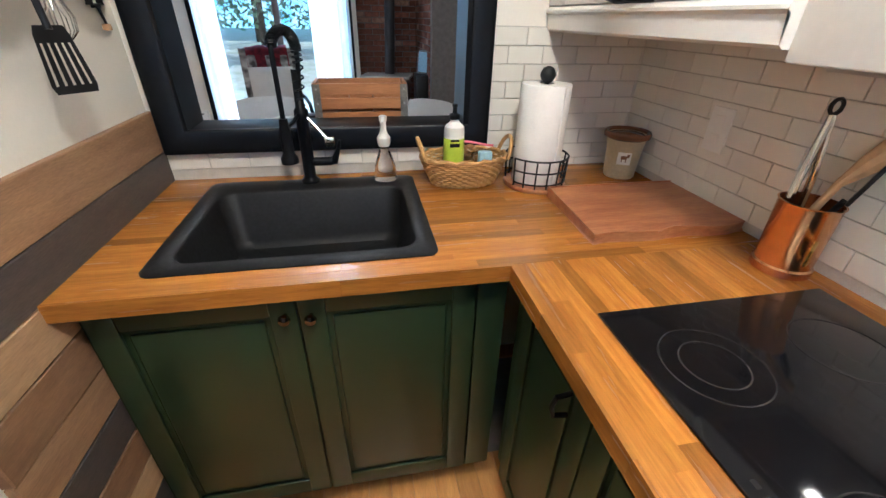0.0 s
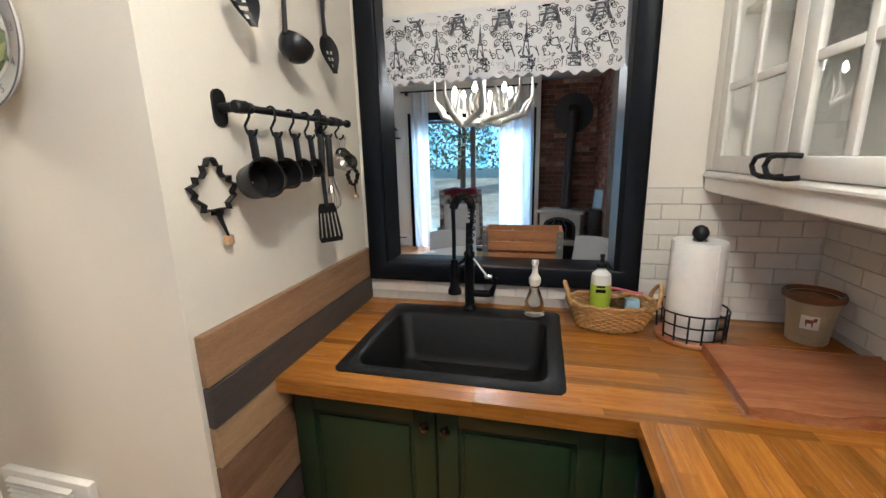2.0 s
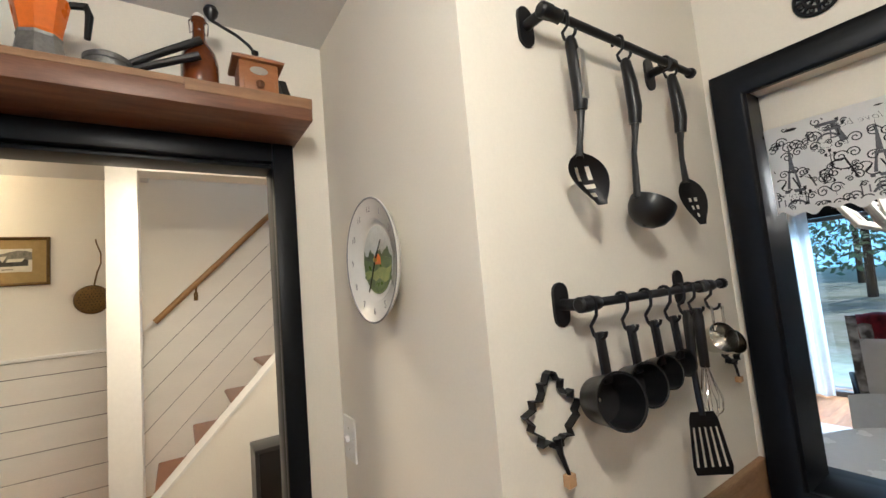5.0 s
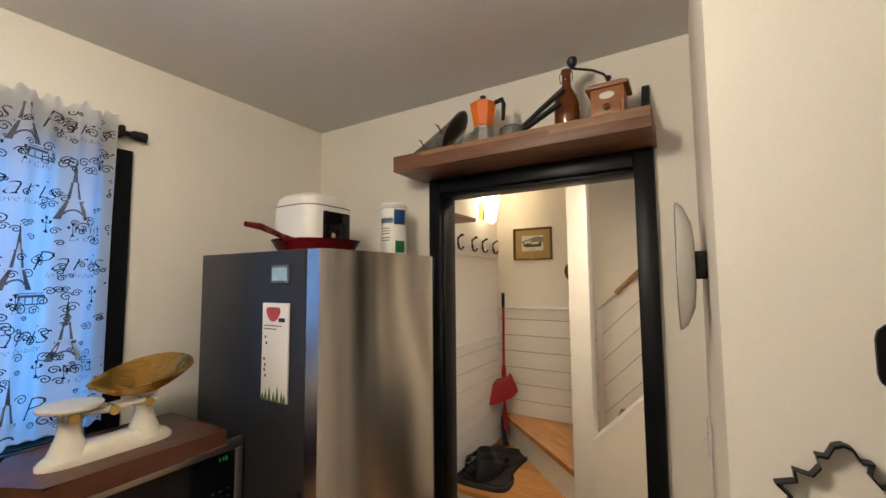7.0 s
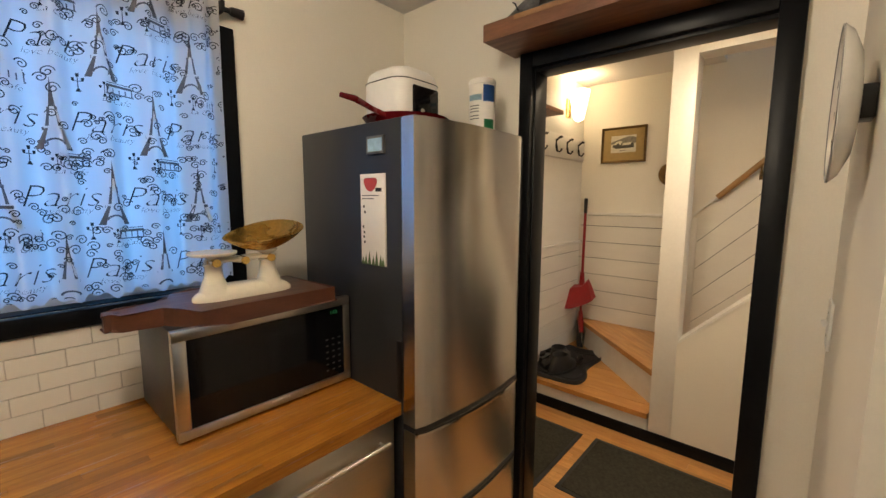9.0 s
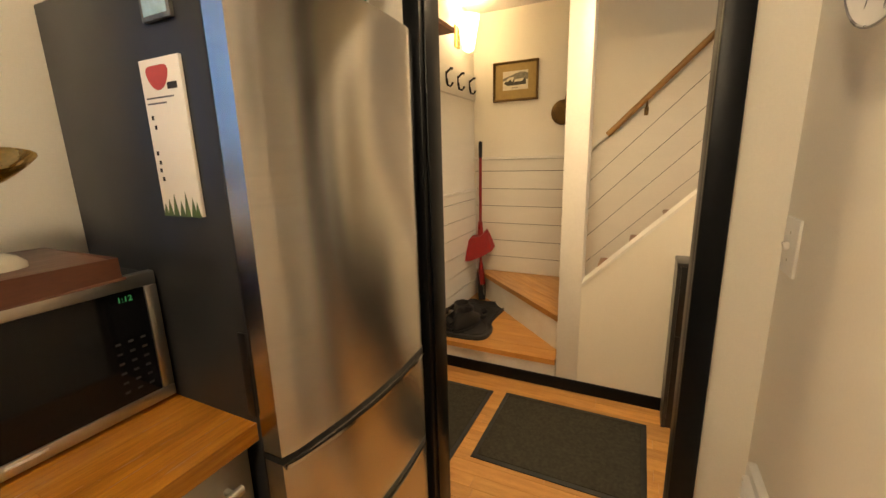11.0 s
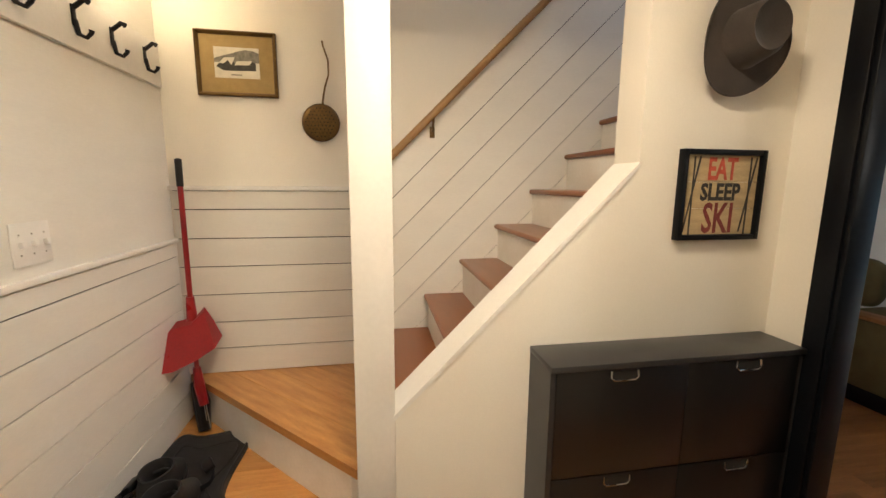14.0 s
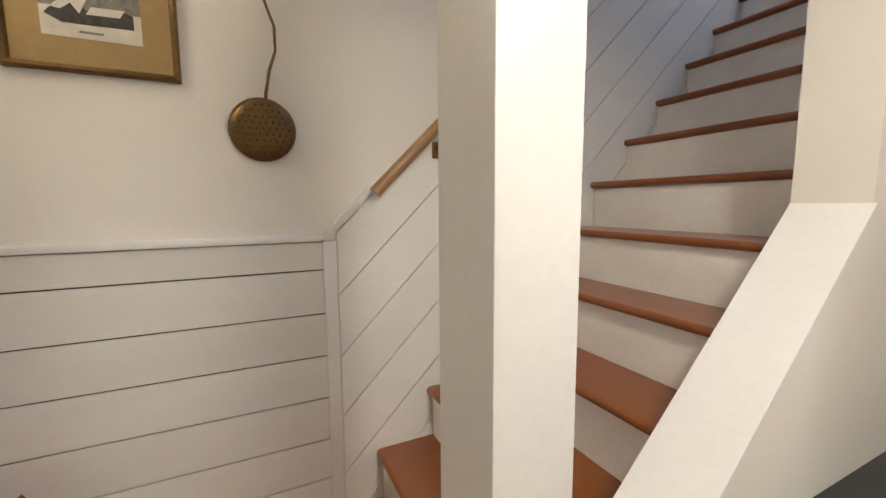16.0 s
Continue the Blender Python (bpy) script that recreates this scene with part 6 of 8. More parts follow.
bm = ring_sweep(B(), [foot_ring(0, 1.0), foot_ring(0.010, 1.0), foot_ring(0.022, 0.92), foot_ring(0.034, 0.76), foot_ring(0.040, 0.55)])
for x in (-0.372, -0.535):
    lathe(bm, [(0.046, 0.015), (0.036, 0.040), (0.026, 0.068), (0.023, 0.098), (0.027, 0.101), (0.027, 0.106)], (x, -0.885, ZK), 18)
part("base", bm, ENAMEL, ks, smooth=60)
bm = B()
for y in (-0.905, -0.865):
    tube(bm, [(-0.355, y, ZK + 0.110), (-0.41, y, ZK + 0.116), (-0.454, y, ZK + 0.112), (-0.50, y, ZK + 0.118), (-0.555, y, ZK + 0.114)], [0.007, 0.006, 0.010, 0.006, 0.007], 8)
part("beam", bm, ENAMEL, ks)
for x in (-0.372, -0.454, -0.535):
    part("pivot", cyl(B(), (x, -0.918, ZK + 0.111), (x, -0.852, ZK + 0.111), 0.012, seg=12), BRASS, ks, "brass pivot")
part("plate", lathe(B(), [(0.012, 0.112), (0.02, 0.128), (0.062, 0.132), (0.066, 0.136), (0.066, 0.142), (0.004, 0.144)], (-0.372, -0.885, ZK), 30), ENAMEL, ks, "cream weight plate")
part("pan_holder", lathe(B(), [(0.010, 0.112), (0.014, 0.122), (0.03, 0.132), (0.032, 0.138)], (-0.535, -0.885, ZK), 18), ENAMEL, ks)
bm = B()
grid = []
for a in range(19):
    u = -math.cos(math.pi * a / 18)
    w = 0.102 * max(0.02, 1 - u * u) ** 0.5 * (0.80 + 0.20 * u)
    grid.append([bm.verts.new((-0.530 - 0.126 * u, -0.885 + v * w, ZK + 0.196 + 0.020 * u - 0.24 * v * w - 0.056 * (1 - u * u) * (1 - abs(v) ** 2.4))) for v in [k / 6 - 1 for k in range(13)]])
for a in range(18):
    for b in range(12):
        bm.faces.new((grid[a][b], grid[a][b + 1], grid[a + 1][b + 1], grid[a + 1][b]))
bmesh.ops.solidify(bm, geom=bm.faces[:], thickness=0.0018)
part("pan", bm, BRASS, ks, "polished brass pan", smooth=60)
ks.location += Vector((0.017, 0.035, 0))
# drawer front below the south worktop
du = thing("dishwasher", (-0.4, -0.75, 0), "stainless dishwasher front under the worktop", "dishwasher")
part("body", box(B(), -0.745, -0.145, YS + 0.02, -0.52, 0.1, 0.8755), FRDARK, du)
part("door", box(B(), -0.745, -0.145, -0.5195, -0.498, 0.12, 0.865, 0.004), STEELX, du)
part("handle", cyl(B(), (-0.705, -0.475, 0.80), (-0.185, -0.475, 0.80), 0.009, seg=12), STEELX, du)
for x in (-0.685, -0.205):
    part("handle_post", cyl(B(), (x, -0.4979, 0.80), (x, -0.475, 0.80), 0.007, seg=10), STEELX, du)
part("plinth", box(B(), -0.745, -0.145, -0.57, -0.55, 0, 0.0999), PLASTIC, du)
sc_ = thing("cabinet", (0.3, -0.75, 0), "dark green base cabinet beside the dishwasher", "cabinet")
part("body", box(B(), -0.14, 0.75, YS + 0.02, -0.525, 0.1, 0.8755), GREEN, sc_)
raised_door(sc_, "y", -0.5245, -0.135, 0.32, 0.115, 0.86, 1, GREEN)
raised_door(sc_, "y", -0.5245, 0.325, 0.74, 0.115, 0.86, 1, GREEN)

# south window: frame, sash, sill, curtain
w2 = thing("window_2", (-0.1, YS, 1.25), "window with a black frame behind a printed curtain", "window", kind="structure")
bm = B()
box(bm, -0.568, -0.4805, YS, YS + 0.022, 1.21, 2.168, 0.004)
box(bm, 0.3005, 0.365, YS, YS + 0.022, 1.21, 2.165, 0.004)
box(bm, -0.4803, 0.3003, YS, YS + 0.022, 2.10, 2.165, 0.004)
box(bm, -0.4803, 0.3003, YS, YS + 0.022, 1.19, 1.2449, 0.004)
part("frame", bm, BLACK, w2)
bm = B()
box(bm, -0.48, -0.44, YS - 0.10, YS - 0.06, 1.2451, 2.12)
box(bm, 0.26, 0.30, YS - 0.10, YS - 0.06, 1.2451, 2.12)
box(bm, -0.44, 0.26, YS - 0.10, YS - 0.06, 1.2451, 1.285)
box(bm, -0.44, 0.26, YS - 0.10, YS - 0.06, 2.08, 2.12)
box(bm, -0.11, -0.07, YS - 0.10, YS - 0.06, 1.285, 2.08)
part("sash", bm, WHITEP, w2, "white sliding sash")
pn = part("pane", box(B(), -0.44, 0.26, YS - 0.082, YS - 0.078, 1.285, 2.08), CLEAR, w2)
pn.visible_shadow = False
part("window_sill", box(B(), -0.4798, 0.2998, YS - 0.139, YS - 0.001, 1.2452, 1.2500, 0.001), BLACK, w2)
part("latch", box(B(), -0.30, -0.20, YS - 0.055, YS - 0.03, 1.2855, 1.305, 0.004), ALU, w2, "grey window latch")
rod = thing("curtain_rod", (-0.1, YS, 2.22), "black curtain rod with a bracket", "curtain rod")
part("rod", cyl(B(), (-0.56, YS + 0.028, 2.222), (0.40, YS + 0.028, 2.222), 0.009, seg=12), IRON, rod)
part("finial", tube(B(), [(-0.555, YS + 0.028, 2.222), (-0.565, YS + 0.028, 2.222), (-0.60, YS + 0.028, 2.222)], [0.012, 0.016, 0.018], 10), IRON, rod)
part("bracket", box(B(), -0.525, -0.510, YS, YS + 0.07, 2.20, 2.235, 0.003), IRON, rod)


# printed cloth
def eiffel(s):
    """Flat outline pieces of a lattice tower, 1 high times s."""
    pieces = []
    for sg in (-1, 1):
        leg = [(sg * 0.20, 0.0), (sg * 0.12, 0.0), (sg * 0.055, 0.30), (sg * 0.085, 0.30)]
        pieces.append(leg)
        pieces.append([(sg * 0.08, 0.33), (sg * 0.045, 0.33), (sg * 0.02, 0.60), (sg * 0.04, 0.60)])
    pieces.append([(-0.115, 0.27), (0.115, 0.27), (0.115, 0.315), (-0.115, 0.315)])
    pieces.append([(-0.05, 0.56), (0.05, 0.56), (0.05, 0.595), (-0.05, 0.595)])
    pieces.append([(-0.032, 0.60), (0.032, 0.60), (0.006, 0.94), (-0.006, 0.94)])
    pieces.append([(-0.004, 0.94), (0.004, 0.94), (0.002, 1.0), (-0.002, 1.0)])
    arch_o, arch_i = arc(0, 0.04, 0.125, 20, 160, 8), arc(0, 0.04, 0.098, 20, 160, 8)
    for i in range(8):
        pieces.append([arch_o[i], arch_o[i + 1], arch_i[i + 1], arch_i[i]])
    return [[(x * s, y * s) for x, y in p] for p in pieces]


def swirl(cx, cy, s, flip=1):
    pts = [(cx + flip * s * (0.15 + 0.85 * k / 22) * math.cos(k * 0.42), cy + s * (0.15 + 0.85 * k / 22) * math.sin(k * 0.42)) for k in range(23)]
    out_ = []
    for a, b in zip(pts, pts[1:]):
        dx, dy = b[0] - a[0], b[1] - a[1]
        ln = math.hypot(dx, dy) or 1
        w = 0.0013
        nx, ny = -dy / ln * w, dx / ln * w
        out_.append([(a[0] + nx, a[1] + ny), (b[0] + nx, b[1] + ny), (b[0] - nx, b[1] - ny), (a[0] - nx, a[1] - ny)])
    return out_


def lantern(cx, cy, s):
    q = [[(-0.10, 0), (0.10, 0), (0.10, 0.06), (-0.10, 0.06)], [(-0.07, 0.06), (0.07, 0.06), (0.05, 0.16), (-0.05, 0.16)], [(-0.02, 0.16), (0.02, 0.16), (0.015, 0.7), (-0.015, 0.7)], [(-0.2, 0.5), (0.2, 0.5), (0.2, 0.53), (-0.2, 0.53)]]
    q += [[(x - 0.05, 0.53), (x + 0.05, 0.53), (x + 0.06, 0.68), (x - 0.06, 0.68)] for x in (-0.18, 0.18)] + [[(-0.05, 0.72), (0.05, 0.72), (0.07, 0.9), (-0.07, 0.9)]]
    return [[(cx + x * s, cy + y * s) for x, y in p] for p in q]


def cafe(cx, cy, s):
    q = [[(-0.5, 0), (0.5, 0), (0.5, 0.05), (-0.5, 0.05)], [(-0.5, 0.3), (0.5, 0.3), (0.46, 0.4), (-0.46, 0.4)], [(-0.45, 0.45), (0.45, 0.45), (0.45, 0.48), (-0.45, 0.48)]]
    q += [[(x - 0.02, 0.05), (x + 0.02, 0.05), (x + 0.02, 0.3), (x - 0.02, 0.3)] for x in (-0.45, -0.2, 0.05, 0.25, 0.45)]
    return [[(cx + x * s, cy + y * s) for x, y in p] for p in q]


def print_cloth(parent, x0, x1, z0, z1, fold, side, mirror, seed, cell=0.225):
    """Prints towers, scrolls and words over a hanging cloth; fold(x, z) is the cloth's y."""
    rnd = random.Random(seed)
    dark, grey = B(), B()

    def lay(bm, poly):
        ps = [p for p in poly]
        if any(not (x0 + 0.004 < p[0] < x1 - 0.004 and z0 + 0.004 < p[1] < z1 - 0.004) for p in ps):
            return
        vs = [bm.verts.new((p[0], fold(p[0], p[1]) + side * 0.0012, p[1])) for p in ps]
        bm.faces.new(vs)

    words = []
    mx = (lambda x: x0 + x1 - x) if mirror else (lambda x: x)
    nx, nz = int((x1 - x0) / cell) + 2, int((z1 - z0) / cell) + 2
    for i in range(-1, nx):
        for j in range(-1, nz):
            ox, oz = x0 + i * cell + (j % 2) * cell * 0.5, z0 + j * cell * 0.92
            for p in eiffel(0.185):
                lay(grey, [(mx(ox + a * 1.0), oz + b) for a, b in p])
            for p in lantern(ox + 0.062, oz + 0.165, 0.055):
                lay(dark, [(mx(a), b) for a, b in p])
            for p in lantern(ox, oz - 0.052, 0.045):
                lay(dark, [(mx(a), b) for a, b in p])
            for k in range(30):
                for p in swirl(ox + rnd.uniform(-0.13, 0.13), oz + rnd.uniform(-0.06, 0.2), rnd.uniform(0.006, 0.016), rnd.choice((-1, 1))):
                    lay(dark, [(mx(a), b) for a, b in p])
            for p in cafe(ox - 0.075, oz + 0.165, 0.07):
                lay(grey, [(mx(a), b) for a, b in p])
            words.append(("Paris", ox + 0.112, oz + 0.080, 0.086))
            words.append(("love beauty", ox + 0.122, oz + 0.042, 0.024))
            words.append(("La Cafe", ox - 0.085, oz + 0.15, 0.024))
    for w, wx, wz, size in words:
        me = writing(w, size, Matrix.Identity(4), INK, "", None, shear=0.35, depth=0.0, swell=-0.0020 if size > 0.05 else -0.0006)
        cs = [v.co.copy() for v in me.vertices]
        if cs:
            zz = [(mx(wx + c.x), wz + c.y) for c in cs]
            if all(x0 + 0.003 < a < x1 - 0.003 and z0 + 0.003 < b < z1 - 0.003 for a, b in zz):
                base = [dark.verts.new((a, fold(a, b) + side * 0.0012, b)) for a, b in zz]
                for p in me.polygons:
                    try:
                        dark.faces.new([base[k] for k in p.vertices])
                    except ValueError:
                        pass
        bpy.data.meshes.remove(me)
    tagged(part("print", dark, INK, parent, "charcoal printed scrolls and words", smooth=None), kind="stuff")
    tagged(part("tower_print", grey, INKG, parent, "grey printed towers", smooth=None), kind="stuff")


def hanging(x0, x1, z0, z1, fold, nx, nz, hem=0.0, ruffle=0.0):
    bm = B()
    vs = [[bm.verts.new((x0 + (x1 - x0) * i / nx, fold(x0 + (x1 - x0) * i / nx, z0 + (z1 - z0) * j / nz), z0 + (z1 - z0) * j / nz + (hem * math.sin(i * 0.55) + hem * 0.7 * math.sin(i * 0.23 + 1) if j in (0,) else ruffle * (math.sin(i * 0.31) + 0.7 * math.sin(i * 0.74 + 2)) if j == nz else 0))) for i in range(nx + 1)] for j in range(nz + 1)]
    for j in range(nz):
        for i in range(nx):
            bm.faces.new((vs[j][i], vs[j][i + 1], vs[j + 1][i + 1], vs[j + 1][i]))
    return bm


def fold_south(x, z):
    d = min(1.0, max(0.0, (2.25 - z) / 0.35))
    return YS + 0.066 + (0.011 + 0.011 * d) * math.sin(x * 58 + 1.4 * math.sin(x * 8.3) + 0.25 * z) + 0.007 * math.sin(x * 121 + z * 2.2 + 1) * (1.2 - 0.6 * d)


cu = thing("curtain", (-0.1, YS + 0.06, 1.28), "white cotton curtain printed with grey towers and Paris lettering", "curtain")
part("cloth", hanging(-0.505, 0.385, 1.285, 2.262, fold_south, 260, 30, hem=0.006, ruffle=0.010), PRINTC, cu, smooth=80)
print_cloth(cu, -0.505, 0.385, 1.285, 2.24, fold_south, 1, True, 4, cell=0.225)


def fold_valance(x, z):
    return 1.482 + 0.010 * math.sin(x * 34 + 1.2 * math.sin(x * 7)) * min(1.0, (2.03 - z) / 0.08) + 0.003 * math.sin(x * 80 + z * 8)


va = thing("valance", (-0.12, 1.48, 1.78), "white cotton valance printed with grey towers and scrolls", "valance")
part("cloth", hanging(-0.555, 0.316, 1.783, 2.024, fold_valance, 220, 12, hem=0.006), VALC, va, smooth=80)
print_cloth(va, -0.555, 0.316, 1.79, 2.02, fold_valance, -1, True, 6, cell=0.165)
part("rod", cyl(B(), (-0.5595, 1.49, 2.008), (0.3195, 1.49, 2.008), 0.005, seg=8), IRON, va)

# wooden crate on the pass-through sill
lg = thing("serving_ledge", (-0.1, 1.68, 0.98), "black ledge on the living room side of the pass-through", "ledge", kind="structure")
part("board", box(B(), -0.70, 0.46, 1.556, 1.82, 0.975, 1.0, 0.004), BLACK, lg)
ct = thing("crate", (-0.02, 1.68, 1.0005), "slatted pine bottle crate with steel corner straps", "crate")
cx0, cx1, cy0, cy1, cz0 = -0.190, 0.147, 1.600, 1.760, 1.0005
for y0, y1 in ((cy0, cy0 + 0.011), (cy1 - 0.011, cy1)):
    for k in range(4):
        part("slat", box(B(), cx0 + 0.012, cx1 - 0.012, y0, y1, cz0 + 0.002 + k * 0.049, cz0 + 0.040 + k * 0.049, 0.0015, 1), CRATEW, ct)
for x0, x1 in ((cx0, cx0 + 0.0118), (cx1 - 0.0118, cx1)):
    part("end_board", box(B(), x0, x1, cy0, cy1, cz0, cz0 + 0.187, 0.002), CRATEW, ct)
for x in (cx0 + 0.12, cx1 - 0.12):
    part("divider", box(B(), x - 0.004, x + 0.004, cy0 + 0.0112, cy1 - 0.0112, cz0 + 0.008, cz0 + 0.17), CRATEW, ct)
for x0, x1 in ((cx0 - 0.001, cx0 + 0.026), (cx1 - 0.026, cx1 + 0.001)):
    sp_ = part("corner_strap", box(B(), x0, x1, cy0 - 0.0018, cy0 - 0.0002, cz0 + 0.004, cz0 + 0.185, 0.0005, 1), PEWTER, ct, "grey steel strap")
    for k in range(4):
        part("rivet", lathe(B(), [(0.004, 0), (0.003, 0.002), (0.001, 0.003)], (0, 0, 0), 8), ALU, sp_, local=True).matrix_basis = Matrix.Translation(-ct.location) @ pose((x0 + x1) / 2, cy0 - 0.0018, cz0 + 0.021 + 0.049 * k, 90, 0, 0)
part("bottom", box(B(), cx0 + 0.012, cx1 - 0.012, cy0 + 0.0112, cy1 - 0.0112, cz0 + 0.0005, cz0 + 0.0078), CRATEW, ct)

# ---- hall ----
def board_panel(parent, plane, a0, a1, zs_, at, out):
    for lo, hi in zip(zs_, zs_[1:]):
        b = (at + out * 0.0032, at + out * 0.012, a0, a1, lo + 0.0022, hi - 0.0022) if plane == "x" else (a0, a1, at + out * 0.0032, at + out * 0.012, lo + 0.0022, hi - 0.0022)
        b = (min(b[0], b[1]), max(b[0], b[1]), min(b[2], b[3]), max(b[2], b[3]), b[4], b[5])
        part("board", box(B(), *b, 0.0016, 1), SHIP, parent)


# Dark sheets behind the boards paint the shade seen in their gaps.
GAPM = material("board_gap_shade", (0.012, 0.008, 0.006), 0.9, bump=0.0)
part("backing", box(B(), XF, XF + 0.003, YH + 0.0125, -0.2055, 0.434, 1.429), GAPM, hall_far)
part("backing", prism(B(), [(-0.155, 0.434), (0.0, 0.45), (2.55, 3.0), (2.55, 4.1), (-0.155, 1.46)], "x", XF, XF + 0.003), GAPM, hall_far)
part("backing", box(B(), XF + 0.0005, XH, YH, YH + 0.003, 0.0, 1.162), GAPM, hall_south)
board_panel(hall_far, "x", YH + 0.0125, -0.2055, (0.434, 0.575, 0.723, 0.877, 1.030, 1.180, 1.332, 1.4295), XF, 1)
board_panel(hall_south, "y", XF + 0.0005, XH, (0.0, 0.185, 0.34, 0.495, 0.65, 0.805, 0.945, 1.09, 1.1625), YH, 1)
# sloped boards beside the flight
for k in range(9):
    z0 = 1.4555 - 0.2205 * k
    lo = z0 - 0.2152
    y0, y1 = -0.158, 2.6
    pts = [(y0, lo - (0.0)), (y1, lo + (y1 - y0)), (y1, z0 + (y1 - y0)), (y0, z0)]
    cut = clip_poly(pts, (0, 0.434), (0, 1))
    cut = clip_poly(cut, (0, 0.30), (-0.9, 1.0)) if len(cut) > 2 else []
    cut = clip_poly(cut, (0, 4.2), (0, -1)) if len(cut) > 2 else []
    if len(cut) > 2:
        bm = prism(B(), cut, "x", XF + 0.0032, XF + 0.012)
        part("sloped_board", bm, SHIP, hall_far)

hr = thing("handrail", (XF + 0.06, 0.6, 1.9), "round oak handrail on brass brackets", "handrail")
part("rail", tube(B(), [(XF + 0.062, -0.035, 1.592), (XF + 0.062, 2.6, 1.592 + 2.635 * 0.992)], 0.021, 14), RAILW, hr)
for y in (0.215, 1.05, 1.9):
    z = 1.592 + (y + 0.035) * 0.992
    bm = tube(B(), [(XF + 0.012, y, z - 0.085), (XF + 0.045, y, z - 0.075), (XF + 0.062, y, z - 0.02)], 0.007, 8)
    box(bm, XF + 0.0121, XF + 0.016, y - 0.014, y + 0.014, z - 0.12, z - 0.06, 0.002)
    part("bracket", bm, OLDBRASS, hr, "brass bracket")

# coat hook board
hb = thing("coat_rack", (-3.25, YH, 2.04), "white coat rack board with black iron hooks", "coat rack")
part("board", box(B(), -3.672, -2.45, YH, YH + 0.02, 1.922, 2.117, 0.004), TRIMW, hb)
for x in (-3.535, -3.30, -3.09, -2.836, -2.631):
    y = YH + 0.02
    bm = box(B(), x - 0.011, x + 0.011, y, y + 0.005, 1.996, 2.066, 0.002)
    tube(bm, [(x, y + 0.004, 2.056), (x, y + 0.04, 2.084), (x, y + 0.052, 2.076)], [0.008, 0.008, 0.011], 8)
    tube(bm, [(x, y + 0.004, 2.016), (x, y + 0.012, 1.971), (x, y + 0.035, 1.961), (x, y + 0.05, 1.976), (x, y + 0.052, 1.986)], [0.009, 0.008, 0.007, 0.007, 0.009], 8)
    part("hook", bm, IRON, hb, "black forged hook")
hs = thing("hall_shelf", (-2.9, YH, 2.30), "deep dark shelf high in the hall corner", "shelf")
part("plank", box(B(), -2.45, XH - 0.001, YH, -0.75, 2.115, 2.14, 0.003), WALNUT, hs)
part("cleat", box(B(), -2.43, XH - 0.001, YH, YH + 0.02, 2.07, 2.1149), WALNUT, hs)
sn = thing("wall_sconce", (-3.42, YH, 2.37), "lit frosted glass wall sconce", "sconce")
part("backplate", box(B(), -3.37, -3.29, YH, YH + 0.015, 2.27, 2.43, 0.004), BRASS, sn)
bm = lathe(B(), [(0.012, -0.13), (0.042, -0.11), (0.062, 0.0), (0.085, 0.12), (0.080, 0.12), (0.056, 0.0), (0.036, -0.10), (0.004, -0.115)], (-3.33, YH + 0.10, 2.36), 20, caps=False)
part("shade", bm, LAMPGLOW, sn, "glowing bell shade")
# Unseen fixture, added to go with the hall's fill light.
hl = thing("ceiling_lamp", (-1.95, 0.05, HCEIL), "added hall ceiling lamp out of view, round, frosted and lit", "ceiling lamp")
part("plate", lathe(B(), [(0.13, -0.02), (0.13, -0.001)], (-1.95, 0.05, HCEIL), 28), BRASS, hl)
part("shade", lathe(B(), [(0.12, -0.021), (0.11, -0.06), (0.07, -0.09), (0.004, -0.10)], (-1.95, 0.05, HCEIL), 28, caps=False), LAMPGLOW, hl, "lit frosted shade")

# framed barn print
pf = thing("framed_picture", (XF, -0.77, 2.06), "snowy barn print in an olive mount and a thin dark frame", "picture")
y0, y1, z0, z1 = -0.952, -0.576, 1.898, 2.204
bm = B()
prof = [(0.0, 0.001), (0.0, 0.020), (0.006, 0.024), (0.014, 0.018), (0.018, 0.012), (0.018, 0.001)]
vs = [[bm.verts.new((XF + d, cy + sy * w, cz + sz * w)) for w, d in prof] for cy, cz, sy, sz in ((y0, z0, 1, 1), (y1, z0, -1, 1), (y1, z1, -1, -1), (y0, z1, 1, -1))]
for k in range(4):
    for i in range(6):
        bm.faces.new((vs[k][i], vs[k][(i + 1) % 6], vs[(k + 1) % 4][(i + 1) % 6], vs[(k + 1) % 4][i]))
part("frame", bm, OLDBRASS, pf, smooth=None)
part("mount", box(B(), XF + 0.002, XF + 0.008, y0 + 0.017, y1 - 0.017, z0 + 0.017, z1 - 0.017), GOLDMAT, pf)
SNOW = material("pale_print_paper", (0.62, 0.58, 0.47), 0.8, vary=0.06, scale=30, bump=0.0)
PRG = material("grey_wash", (0.24, 0.22, 0.18), 0.8, vary=0.2, scale=60, bump=0.0)
PRD = material("dark_wash", (0.06, 0.055, 0.045), 0.8, vary=0.2, scale=60, bump=0.0)
a0, a1, b0, b1 = -0.870, -0.660, 1.985, 2.130
part("print", box(B(), XF + 0.0081, XF + 0.0085, a0, a1, b0, b1), SNOW, pf)
def flat(name, pts, mat, lift):
    part(name, prism(B(), [(a0 + u * (a1 - a0), b0 + v * (b1 - b0)) for u, v in pts], "x", XF + 0.0086 + lift, XF + 0.0089 + lift), mat, pf)
flat("hill", [(0, 0.62), (0.1, 0.68), (0.3, 0.74), (0.5, 0.86), (0.7, 0.93), (0.88, 0.90), (1, 0.84), (1, 0.52), (0, 0.5)], PRG, 0)
